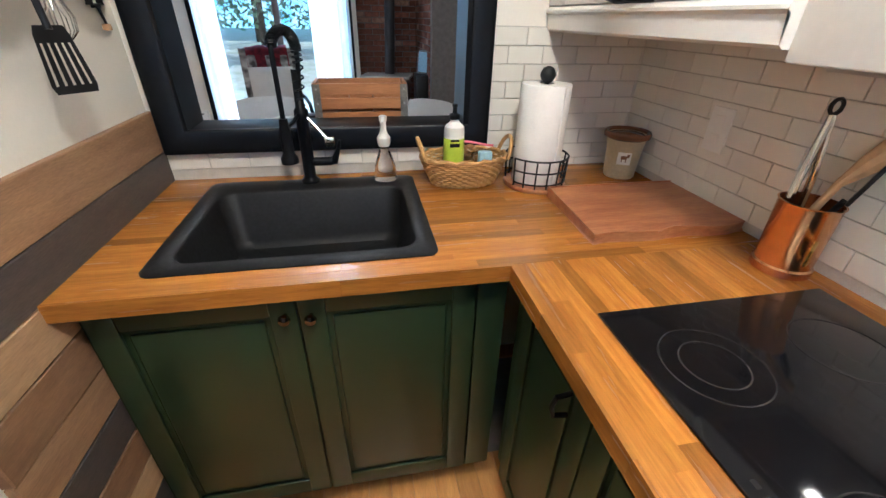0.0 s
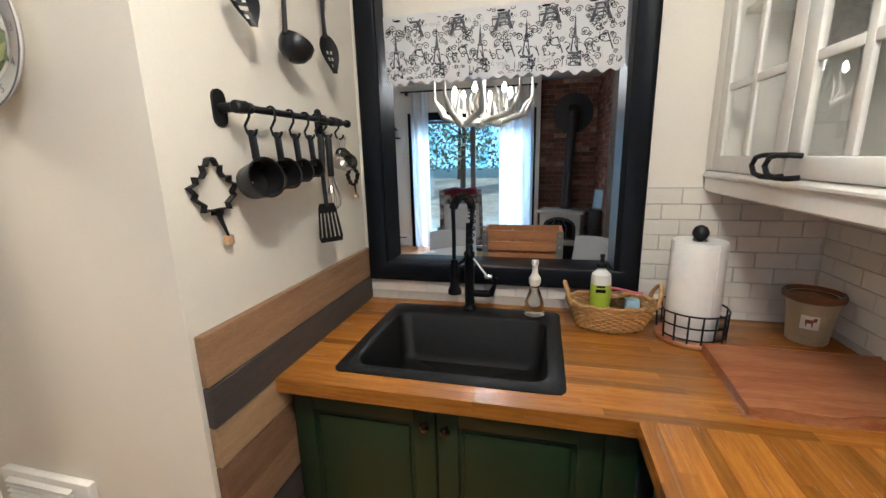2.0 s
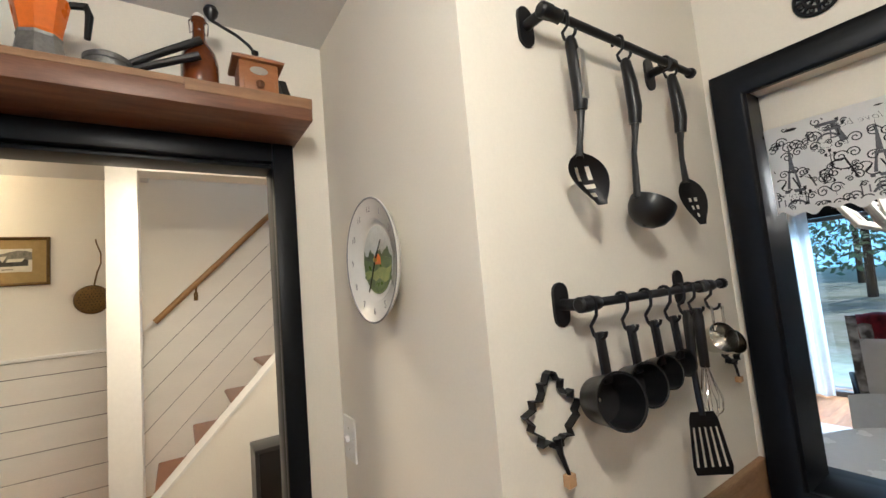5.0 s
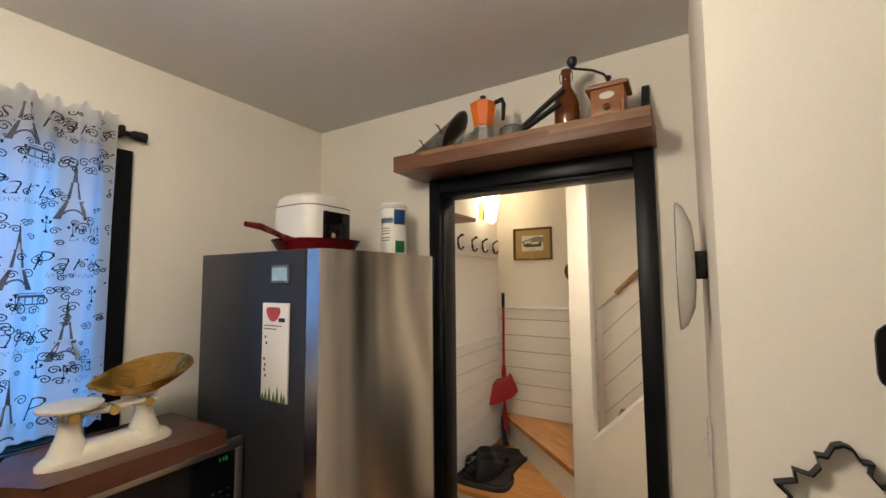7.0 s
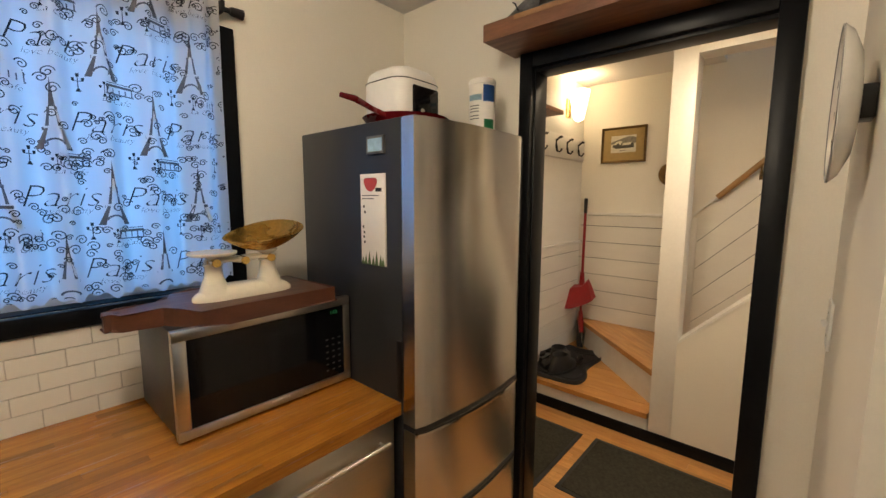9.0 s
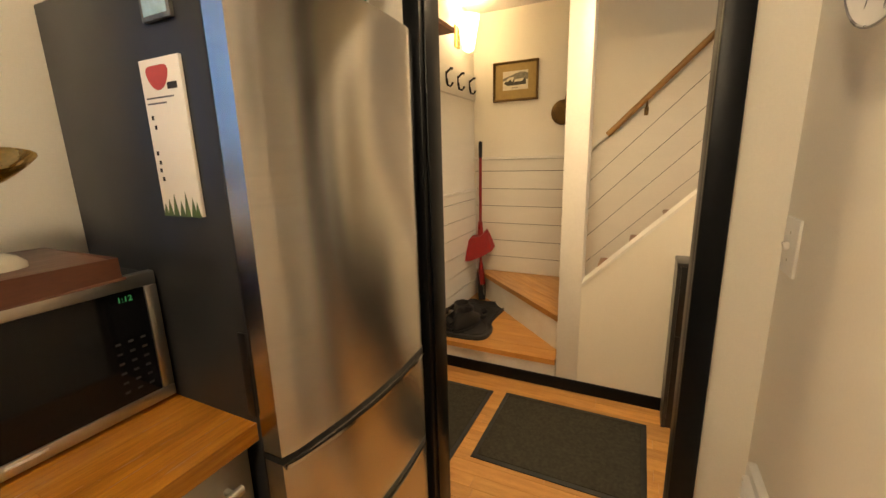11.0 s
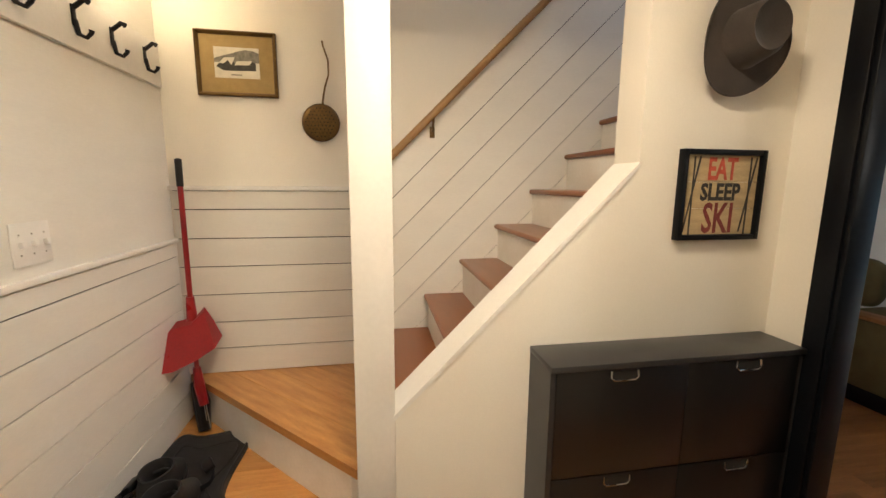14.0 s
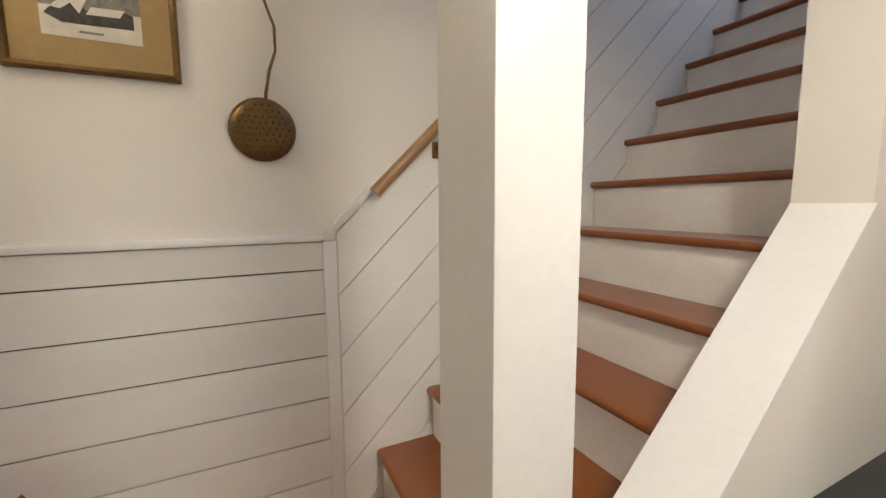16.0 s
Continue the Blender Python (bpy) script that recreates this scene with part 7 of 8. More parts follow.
flat("barn", [(0.04, 0.36), (0.2, 0.24), (0.44, 0.24), (0.92, 0.26), (0.92, 0.5), (0.8, 0.58), (0.45, 0.5), (0.3, 0.62), (0.12, 0.5)], PRD, 0.0004)
flat("snow_roof", [(0.1, 0.48), (0.22, 0.66), (0.46, 0.68), (0.38, 0.42), (0.3, 0.58), (0.2, 0.46)], SNOW, 0.0008)
flat("snow_roof", [(0.44, 0.42), (0.50, 0.56), (0.84, 0.58), (0.78, 0.44)], SNOW, 0.0008)
flat("caption_bar", [(0.36, 0.09), (0.60, 0.09), (0.60, 0.13), (0.36, 0.13)], PRG, 0.0004)

# brass skimmer
sk = thing("skimmer", (XF, -0.37, 1.95), "antique brass skimmer with a long bent handle", "skimmer")
part("handle", tube(B(), [(XF + 0.01, -0.352, 2.195), (XF + 0.018, -0.348, 2.17), (XF + 0.022, -0.325, 2.10), (XF + 0.022, -0.325, 2.03), (XF + 0.022, -0.345, 1.97), (XF + 0.024, -0.358, 1.90), (XF + 0.022, -0.36, 1.87)], [0.005, 0.004, 0.0045, 0.004, 0.005, 0.005, 0.006], 8), OLDBRASS, sk)
bm = B()
seg = 32
rings = [[Vector((XF + d, -0.371 + r * math.cos(2 * math.pi * k / seg), 1.792 + r * math.sin(2 * math.pi * k / seg))) for k in range(seg)] for r, d in ((0.090, 0.008), (0.096, 0.012), (0.096, 0.020), (0.086, 0.030), (0.055, 0.040), (0.02, 0.044))]
ring_sweep(bm, rings)
part("bowl", bm, OLDBRASS, sk, smooth=60)
bm = B()
# Near-black colour for pieces that paint the shade inside holes and recesses.
HOLE = material("hole_shade", (0.01, 0.009, 0.007), 0.9, bump=0.0)
for a in range(-4, 5):
    for b in range(-4, 5):
        yy, zz = a * 0.0185 + (b % 2) * 0.009, b * 0.0175
        r = math.hypot(yy, zz)
        if r < 0.078:
            d = 0.0445 - 0.0125 * (r / 0.08) ** 2 if r > 0.02 else 0.0445
            cyl(bm, (XF + d - 0.006, -0.371 + yy, 1.792 + zz), (XF + d + 0.0012, -0.371 + yy, 1.792 + zz), 0.0032, seg=8)
tagged(part("pierced_hole", bm, HOLE, sk), kind="stuff")

sk.location.z -= 0.010
# red lobby dustpan and broom in the corner
dp = thing("dustpan", (-3.58, -1.03, 0.19), "red long-handled dustpan leaning in the corner", "dustpan")
part("pole", tube(B(), [(-3.582, -1.034, 1.46), (-3.575, -1.034, 0.95), (-3.572, -1.032, 0.80)], 0.0125, 12), REDP, dp)
part("grip", tube(B(), [(-3.584, -1.034, 1.585), (-3.584, -1.034, 1.58), (-3.582, -1.034, 1.45)], [0.008, 0.016, 0.0155], 12), PLASTIC, dp, "black rubber grip")
bm = tube(B(), [(-3.573, -1.034, 0.90), (-3.570, -1.032, 0.75)], [0.019, 0.027], 12)
part("socket", bm, REDP, dp)
bm = B()
prof = [(-0.078, 0.752), (-0.042, 0.760), (0.012, 0.772), (0.058, 0.824), (0.092, 0.762), (0.132, 0.664), (0.06, 0.618), (-0.04, 0.575), (-0.120, 0.566), (-0.114, 0.645), (-0.102, 0.712)]
f0 = [bm.verts.new((-3.575, -1.03 + y, z + 0.02)) for y, z in prof]
f1 = [bm.verts.new((-3.535 + 0.14 * (0.80 - z) / 0.25, -1.03 + y * 1.02, z)) for y, z in prof]
for i in range(len(prof)):
    bm.faces.new((f0[i], f0[(i + 1) % len(prof)], f1[(i + 1) % len(prof)], f1[i]))
bm.faces.new(f0), bm.faces.new(list(reversed(f1)))
bmesh.ops.triangulate(bm, faces=[f for f in bm.faces if len(f.verts) > 4])
part("pan", bm, REDP, dp)
part("lower_pole", tube(B(), [(-3.565, -1.03, 0.66), (-3.555, -1.025, 0.50)], 0.0115, 10), REDP, dp)
bm = tube(B(), [(-3.557, -1.027, 0.53), (-3.54, -1.015, 0.44), (-3.515, -0.99, 0.34)], [0.018, 0.026, 0.022], 10)
part("broom_block", bm, REDP, dp)
part("bristles", tube(B(), [(-3.575, -1.04, 0.44), (-3.56, -1.02, 0.33), (-3.52, -1.00, 0.195)], [0.030, 0.040, 0.030], 10), PLASTIC, dp, "black bristles")
part("scraper", tube(B(), [(-3.51, -0.985, 0.35), (-3.49, -0.965, 0.22)], 0.007, 8), CHROME, dp)

# rubber boot tray with a boot scraper or shoes
tr = thing("boot_tray", (-3.07, -0.93, 0.192), "black rubber boot tray with a wavy rim on the winder step", "boot tray")
ow = [(-2.715, -1.09), (-2.70, -0.90), (-2.74, -0.71), (-2.90, -0.69), (-3.02, -0.74), (-3.15, -0.75), (-3.38, -0.74), (-3.47, -0.80), (-3.44, -0.97), (-3.46, -1.08), (-3.30, -1.105), (-3.0, -1.112), (-2.85, -1.112)]
def inset(pts, d):
    c = Vector((sum(p[0] for p in pts) / len(pts), sum(p[1] for p in pts) / len(pts)))
    return [tuple(Vector(p) + (c - Vector(p)).normalized() * d) for p in pts]
def smooth_loop(pts, n=4):
    out_ = []
    m_ = len(pts)
    for i in range(m_):
        p0, p1, p2, p3 = (Vector(pts[(i + k) % m_]) for k in (-1, 0, 1, 2))
        for k in range(n):
            t = k / n
            out_.append(tuple(0.5 * ((2 * p1) + (p2 - p0) * t + (2 * p0 - 5 * p1 + 4 * p2 - p3) * t * t + (3 * p1 - p0 - 3 * p2 + p3) * t ** 3)))
    return out_
ow = smooth_loop(ow)
rings = [[Vector((x, y, 0.1925 + z)) for x, y in inset(ow, d)] for d, z in ((0, 0.0), (0.002, 0.014), (0.018, 0.018), (0.032, 0.006), (0.05, 0.005))]
part("tray", ring_sweep(B(), rings), RUBBER, tr, smooth=60)
part("rim", tube(B(), [(x, y, 0.2105) for x, y in inset(ow, 0.010)], 0.0075, 7, closed=True), RUBBER, tr, "rounded raised rim")
part("tray_ridge", tube(B(), [(x, y, 0.2000) for x, y in inset(ow, 0.085)], 0.0045, 6, closed=True), RUBBER, tr)
def shoe(cx, cy, rot, name="overshoe"):
    s_ = thing(name, (cx, cy, 0.198), "black rubber overshoe lying in the boot tray", "overshoe", "overshoes")
    bm = B()
    rings = []
    for z, w, l in ((0.0, 0.048, 0.135), (0.02, 0.055, 0.140), (0.05, 0.056, 0.125), (0.080, 0.052, 0.090), (0.105, 0.050, 0.068), (0.118, 0.051, 0.066), (0.120, 0.046, 0.060), (0.112, 0.041, 0.055), (0.03, 0.036, 0.050)):
        off = -0.03 if z > 0.06 else 0.0
        rings.append([Vector((l * math.cos(a) + off, w * math.sin(a) * (1 + 0.15 * math.cos(a)), 0.004 + z)) for a in [2 * math.pi * k / 24 for k in range(24)]])
    ring_sweep(bm, rings)
    m_ = pose(cx, cy, 0.198, 0, 0, rot)
    part("upper", turned(bm, m_), RUBBER, s_, smooth=60)
    bm = ring_sweep(B(), [[Vector((0.148 * math.cos(a), 0.060 * math.sin(a), z)) for a in [2 * math.pi * k / 24 for k in range(24)]] for z in (0.0, 0.012)])
    part("sole", turned(bm, m_), RUBBER, s_)
    part("strap", turned(tube(B(), [(0.02, -0.053, 0.03), (0.02, -0.045, 0.07), (0.025, 0, 0.082), (0.02, 0.045, 0.07), (0.02, 0.053, 0.03)], 0.006, 6), m_), RUBBER, s_)
    return s_
for over in (shoe(-2.930, -0.905, 168), shoe(-3.075, -0.995, 182)):
    over.scale = (1.18, 1.18, 1.10)
GAIT = thing("strap", (-2.90, -1.06, 0.198), "tangled black webbing straps with plastic buckles beside the overshoes", "strap")


def ribbon(pts, w):
    """A flat webbing strap that follows a line of points, standing on edge."""
    bm = B()
    vs = [[bm.verts.new(Vector(p) + Vector((0, 0, d))) for d in (-w / 2, w / 2)] for p in pts]
    for a, b in zip(vs, vs[1:]):
        bm.faces.new((a[0], b[0], b[1], a[1]))
    bmesh.ops.solidify(bm, geom=bm.faces[:], thickness=0.003)
    return bm


part("webbing", ribbon([(-2.80 - 0.035 * k, -1.075 + 0.012 * math.sin(k * 1.3), 0.222 + 0.075 * math.sin(math.pi * k / 9)) for k in range(10)], 0.026), RUBBER, GAIT)
part("webbing", ribbon([(-2.86 - 0.11 * math.cos(a), -1.00 + 0.055 * math.sin(a), 0.262 + 0.030 * math.sin(2 * a)) for a in [0.4 * k for k in range(13)]], 0.024), RUBBER, GAIT)
part("webbing", ribbon([(-3.10 - 0.10 * math.cos(a), -0.86 + 0.045 * math.sin(a), 0.228 + 0.012 * math.sin(3 * a)) for a in [0.45 * k for k in range(11)]], 0.022), RUBBER, GAIT)
part("webbing", ribbon([(-2.76 - 0.05 * k, -0.95 + 0.03 * math.sin(k * 0.9), 0.216 + 0.004 * (k % 2)) for k in range(7)], 0.022), RUBBER, GAIT)
for bx_, by_, bz_, r_ in ((-2.90, -1.062, 0.292, 20), (-3.02, -1.066, 0.286, -10), (-2.80, -0.985, 0.262, 60), (-3.17, -0.85, 0.232, 35)):
    part("buckle", turned(box(B(), -0.032, 0.032, -0.022, 0.022, 0, 0.020, 0.005), pose(bx_, by_, bz_, 28, 10, r_)), PLASTIC, GAIT, "black plastic buckle")

# shoe cabinet
sc = thing("shoe_cabinet", (-2.57, 0.89, 0), "slim black shoe cabinet with four flip drawers and steel grips", "shoe cabinet")
# Grey of the top and sides puts reflected light into the lacquer's colour.
GREYT = material("lacquer_lit_faces", (0.028, 0.028, 0.030), 0.32, vary=0.06, scale=6, bump=0.02)
BLKW = material("black_brown_lacquer", (0.006, 0.0055, 0.0055), 0.34, vary=0.05, scale=6, bump=0.01, rough_vary=0.01)
part("top", box(B(), XS + 0.0005, -2.484, 0.410, 1.342, 0.902, 0.922, 0.002), GREYT, sc)
part("side", box(B(), XS + 0.0005, -2.494, 0.412, 0.430, 0.0, 0.9018), GREYT, sc)
part("side", box(B(), XS + 0.0005, -2.494, 1.322, 1.340, 0.0, 0.9018), GREYT, sc)
part("back", box(B(), XS + 0.0005, XS + 0.012, 0.4302, 1.3218, 0.0, 0.9018), BLKW, sc)
part("base", box(B(), -2.60, -2.50, 0.4302, 1.3218, 0.0, 0.05), BLKW, sc)
for y0, y1 in ((0.4305, 0.8905), (0.8925, 1.3215)):
    for z0, z1 in ((0.055, 0.531), (0.535, 0.9005)):
        dd = part("drawer", box(B(), -2.516, -2.490, y0, y1, z0, z1, 0.002), BLKW, sc)
        yc = 0.66 if y0 < 0.5 else 1.118
        zc = z1 - 0.022
        # Flat dark plate paints the shade of a recess behind the grip.
        part("grip_recess", box(B(), -2.4899, -2.4892, yc - 0.045, yc + 0.045, zc - 0.014, zc + 0.014), HOLE, dd)
        part("grip", tube(B(), [(-2.489, yc - 0.046, zc + 0.016), (-2.487, yc - 0.047, zc - 0.006), (-2.487, yc - 0.036, zc - 0.016), (-2.487, yc + 0.036, zc - 0.016), (-2.487, yc + 0.047, zc - 0.006), (-2.489, yc + 0.046, zc + 0.016)], 0.0035, 7), CHROME, dd, "steel cup grip")

# hat
hat = thing("hat", (XS, 1.09, 1.93), "dark brown felt brimmed hat hanging on the wall", "hat")
bm = B()
seg = 40
def brim(a, r):
    y, z = r * math.cos(a), r * 1.10 * math.sin(a)
    return y, z
rings = []
for r, d, s in ((0.165, 0.030, 1), (0.164, 0.034, 1), (0.13, 0.020, 1), (0.095, 0.030, 0.9), (0.090, 0.060, 0.9), (0.082, 0.115, 0.88), (0.070, 0.130, 0.8), (0.045, 0.115, 0.8), (0.01, 0.108, 0.8)):
    ring = []
    for k in range(seg):
        a = 2 * math.pi * k / seg
        y, z = brim(a, r)
        curl = 0.035 * (math.cos(a) ** 2) * (r / 0.165) ** 3 if d < 0.04 else 0
        tilt = 0.35
        ring.append(Vector((XS + d + curl, 1.075 + y * math.cos(tilt) + z * math.sin(tilt) * 0.5 + 0.15 * (d - 0.03), 1.935 - y * math.sin(tilt) * 0.4 + z * math.cos(tilt) + 0.2 * (d - 0.03))))
    rings.append(ring)
ring_sweep(bm, rings)
part("felt", bm, FELT, hat, smooth=70)
part("band", tube(B(), [rings[4][k] * 1.0 + Vector((-0.022, (rings[4][k].y - 1.095) * 0.03, (rings[4][k].z - 1.935) * 0.03)) for k in range(seg)], 0.004, 6, closed=True), PLASTIC, hat, "braided band")
part("peg", cyl(B(), (XS, 1.095, 1.95), (XS + 0.06, 1.095, 1.95), 0.006, seg=8), IRON, hat)

# sign
sg = thing("sign", (XS, 1.09, 1.44), "black framed wooden sign with painted words and ski poles", "sign")
y0, y1, z0, z1 = 0.917, 1.243, 1.283, 1.594
SIGNW = material("aged_cream_sign_wood", (0.50, 0.38, 0.20), 0.7, vary=0.1, scale=8, stretch=(1, 1, 6), bump=0.06)
for k in range(3):
    h = (z1 - z0 - 0.036) / 3
    part("slat", box(B(), XS + 0.004, XS + 0.016, y0 + 0.018, y1 - 0.018, z0 + 0.018 + k * h + 0.0006, z0 + 0.018 + (k + 1) * h - 0.0006, 0.001, 1), SIGNW, sg)
for b in ((y0, y0 + 0.018, z0, z1), (y1 - 0.018, y1, z0, z1), (y0 + 0.0182, y1 - 0.0182, z0, z0 + 0.0178), (y0 + 0.0182, y1 - 0.0182, z1 - 0.0178, z1)):
    part("frame", box(B(), XS + 0.001, XS + 0.030, b[0], b[1], b[2], b[3], 0.002), BLACK, sg)
SIGNR = material("faded_red_paint", (0.52, 0.085, 0.045), 0.7, vary=0.15, scale=40, bump=0.0)
SIGNM = material("faded_maroon_paint", (0.20, 0.032, 0.028), 0.7, vary=0.15, scale=40, bump=0.0)
SIGNB = material("faded_black_paint", (0.03, 0.026, 0.022), 0.7, vary=0.15, scale=40, bump=0.0)
for w, z, s, mt in (("EAT", 1.525, 0.100, SIGNR), ("SLEEP", 1.447, 0.076, SIGNB), ("SKI", 1.354, 0.140, SIGNM)):
    m_ = pose(XS + 0.0165, 1.080, z, 90, 0, 90)
    writing(w, s, m_ @ Matrix.Diagonal(({"EAT": 0.66, "SLEEP": 0.84, "SKI": 0.66}[w], 1.05, 1, 1)), mt, "lettering", sg, depth=0.0005, swell=0.0026)
for ya, za, yb, zb in ((0.968, 1.30, 0.968, 1.57), (0.944, 1.31, 0.989, 1.57), (1.192, 1.30, 1.192, 1.57), (1.170, 1.31, 1.214, 1.57)):
    part("painted_pole", tube(B(), [(XS + 0.0165, ya, za), (XS + 0.0165, yb, zb)], 0.003, 6), SIGNB, sg)

# mats
def mat(name, x0, x1, y0, y1):
    mm = thing(name, ((x0 + x1) / 2, (y0 + y1) / 2, 0), "flat charcoal doormat with a black rubber border", "doormat", "doormats")
    part("rubber_border", box(B(), x0, x1, y0, y1, 0.0005, 0.006, 0.002), RUBBER, mm)
    part("mat_fibre", box(B(), x0 + 0.025, x1 - 0.025, y0 + 0.025, y1 - 0.025, 0.0061, 0.010, 0.001), MATM, mm)
mat("doormat", -2.472, -1.862, -0.447, 0.342)
mat("doormat", -2.455, -1.745, -1.10, -0.527)

# front door in the hall's south wall and the switches beside it
fd = thing("door_4", (-1.95, YH, 0.0), "closed white front door with a black casing and black knobs", "door", kind="structure")
yd = YH + 0.0125
part("slab", box(B(), -2.379, -1.56, yd, yd + 0.012, 0.005, 2.03, 0.003), TRIMW, fd)
for x0, x1, z0, z1 in ((-2.30, -2.03, 0.20, 0.85), (-1.93, -1.66, 0.20, 0.85), (-2.30, -2.03, 1.22, 1.90), (-1.93, -1.66, 1.22, 1.90)):
    part("raised_panel", box(B(), x0, x1, yd + 0.0121, yd + 0.018, z0, z1, 0.005), TRIMW, fd)
part("casing", box(B(), -2.437, -2.380, yd, yd + 0.024, 0.0, 2.068, 0.004), BLACK, fd)
part("casing", box(B(), -1.559, -1.511, yd, yd + 0.024, 0.0, 2.068, 0.004), BLACK, fd)
part("head_casing", box(B(), -2.3799, -1.5591, yd, yd + 0.024, 2.031, 2.068, 0.004), BLACK, fd)
for z, r in ((1.10, 0.026), (0.95, 0.030)):
    k_ = part("knob", lathe(B(), [(0.032, 0.0), (0.032, 0.006), (0.012, 0.010), (0.011, 0.030), (r * 0.8, 0.036), (r, 0.048), (r * 0.8, 0.060), (0.004, 0.064)], (0, 0, 0), 20), IRON, fd, "round black knob", local=True)
    k_.matrix_basis = Matrix.Translation(-fd.location) @ pose(-2.285, yd + 0.0122, z, -90, 0, 0)
sw3 = thing("light_switch", (-2.80, YH, 1.285), "white triple switch plate above the chair rail", "switch")
part("plate", box(B(), -2.872, -2.728, YH + 0.0005, YH + 0.007, 1.222, 1.350, 0.003), WHITEP, sw3)
for x in (-2.846, -2.80, -2.754):
    part("toggle", turned(box(B(), -0.006, 0.006, 0, 0.014, -0.012, 0.006, 0.002), pose(x, YH + 0.006, 1.288, 15, 0, 0)), WHITEP, sw3)
    for q in (-0.03, 0.03):
        part("screw", cyl(B(), (x, YH + 0.0068, 1.286 + q), (x, YH + 0.0085, 1.286 + q), 0.003, seg=8), CHROME, sw3)

# ---- living room beyond the pass-through ----
sd = thing("door_3", (-1.1, 6.45, 0), "sliding glass patio door with a grey frame and black trim", "door", kind="structure")
for b in ((-2.10, -2.0, 6.42, 6.4495, 0, 2.2), (-0.16, -0.06, 6.42, 6.4495, 0, 2.2), (-1.9995, -0.1605, 6.42, 6.4495, 2.08, 2.2)):
    part("trim", box(B(), *b, 0.004), BLACK, sd)
FRG = material("grey_aluminium_door_frame", (0.16, 0.15, 0.145), 0.45, metal=0.4, vary=0.05, bump=0.02)
for b in ((-1.08, -1.0, 6.47, 6.51, 0.06, 2.03), (-1.98, -1.93, 6.47, 6.51, 0.06, 2.03), (-0.21, -0.165, 6.47, 6.51, 0.06, 2.03), (-1.98, -0.165, 6.46, 6.54, 2.031, 2.08), (-1.98, -0.165, 6.46, 6.54, 0.0, 0.059)):
    part("frame", box(B(), *b, 0.004), FRG, sd)
for x0, x1 in ((-1.93, -1.081), (-0.999, -0.211)):
    p_ = part("pane", box(B(), x0, x1, 6.488, 6.494, 0.06, 2.03), CLEAR, sd)
    p_.visible_shadow = False


def drape(x0, x1, z0, z1, y, seed):
    f = lambda x, z: y + 0.035 * math.sin(x * 46 + seed) + 0.012 * math.sin(x * 95 + z)
    c = thing("curtain", ((x0 + x1) / 2, y, z0), "long white linen curtain hanging from a rod", "curtain", "patio curtains")
    part("cloth", hanging(x0, x1, z0, z1, f, 90, 12), LINEN, c, smooth=80)


drape(-2.03, -1.74, 0.02, 2.50, 6.34, 0.3)
drape(-0.60, -0.09, 0.02, 2.50, 6.34, 1.1)
rd = thing("curtain_rod", (-1.1, 6.36, 2.51), "black curtain rod over the patio door", "curtain rod")
part("rod", cyl(B(), (-2.18, 6.35, 2.515), (-0.05, 6.35, 2.515), 0.012, seg=10), IRON, rd)
for x in (-2.1, -0.08):
    part("bracket", box(B(), x - 0.01, x + 0.01, 6.35, 6.4498, 2.47, 2.53), IRON, rd)
bh = thing("baseboard_heater", (-3.0, 6.42, 0), "white electric baseboard heater", "heater")
part("case", box(B(), -3.9, -2.15, 6.39, 6.4495, 0.03, 0.20, 0.008), TRIMW, bh)
part("slot", box(B(), -3.85, -2.2, 6.3885, 6.3899, 0.155, 0.17), PLASTIC, bh)
ws = thing("wall_shelf", (-2.45, 6.4, 1.82), "small black bracket shelf on the far wall", "shelf")
part("plank", box(B(), -2.75, -2.24, 6.30, 6.4495, 1.81, 1.83, 0.002), BLACK, ws)
part("bracket", box(B(), -2.62, -2.60, 6.33, 6.4495, 1.62, 1.8099), BLACK, ws)
ln = thing("lantern", (-2.33, 6.37, 1.831), "small dark metal lantern on the shelf", "lantern")
part("body", box(B(), -2.38, -2.28, 6.33, 6.42, 1.831, 1.94, 0.006), STOVEG, ln)
part("roof", lathe(B(), [(0.075, 0), (0.06, 0.02), (0.015, 0.07), (0.005, 0.10)], (-2.33, 6.375, 1.9405), 10), SOOT, ln)
fp = thing("framed_picture", (-2.52, 6.43, 1.95), "small dark framed picture on the shelf", "picture")
part("frame", box(B(), -2.60, -2.44, 6.425, 6.449, 1.831, 2.10, 0.004), CRATEW, fp)
part("print", box(B(), -2.58, -2.46, 6.4235, 6.4249, 1.851, 2.08), PRG, fp)

# brick alcove, bricks are laid at the end of the file
bm = B()
box(bm, 0.0, 0.86, 6.80, 6.92, 0, LCEIL)
box(bm, 0.86, 0.98, 5.4, 6.92, 0, LCEIL)
box(bm, 0.98, 2.2, 5.4, 5.52, 0, LCEIL)
brick_wall = solid("wall_brick", bm, MORTAR, "old red brick chimney alcove", "wall", kind="structure", smooth=None)
bm = B()
box(bm, -0.02, 0.0, 6.4501, 6.80, 0, LCEIL)
solid("wall_alcove_side", bm, PAINT, "white return beside the bricks", "wall", kind="structure", smooth=None)
hz = thing("hearth", (0.4, 6.2, 0), "low dark slate hearth under the stove", "hearth", kind="structure")
part("slab", box(B(), 0.0, 0.858, 5.55, 6.795, 0.0, 0.06, 0.006), SOOT, hz)

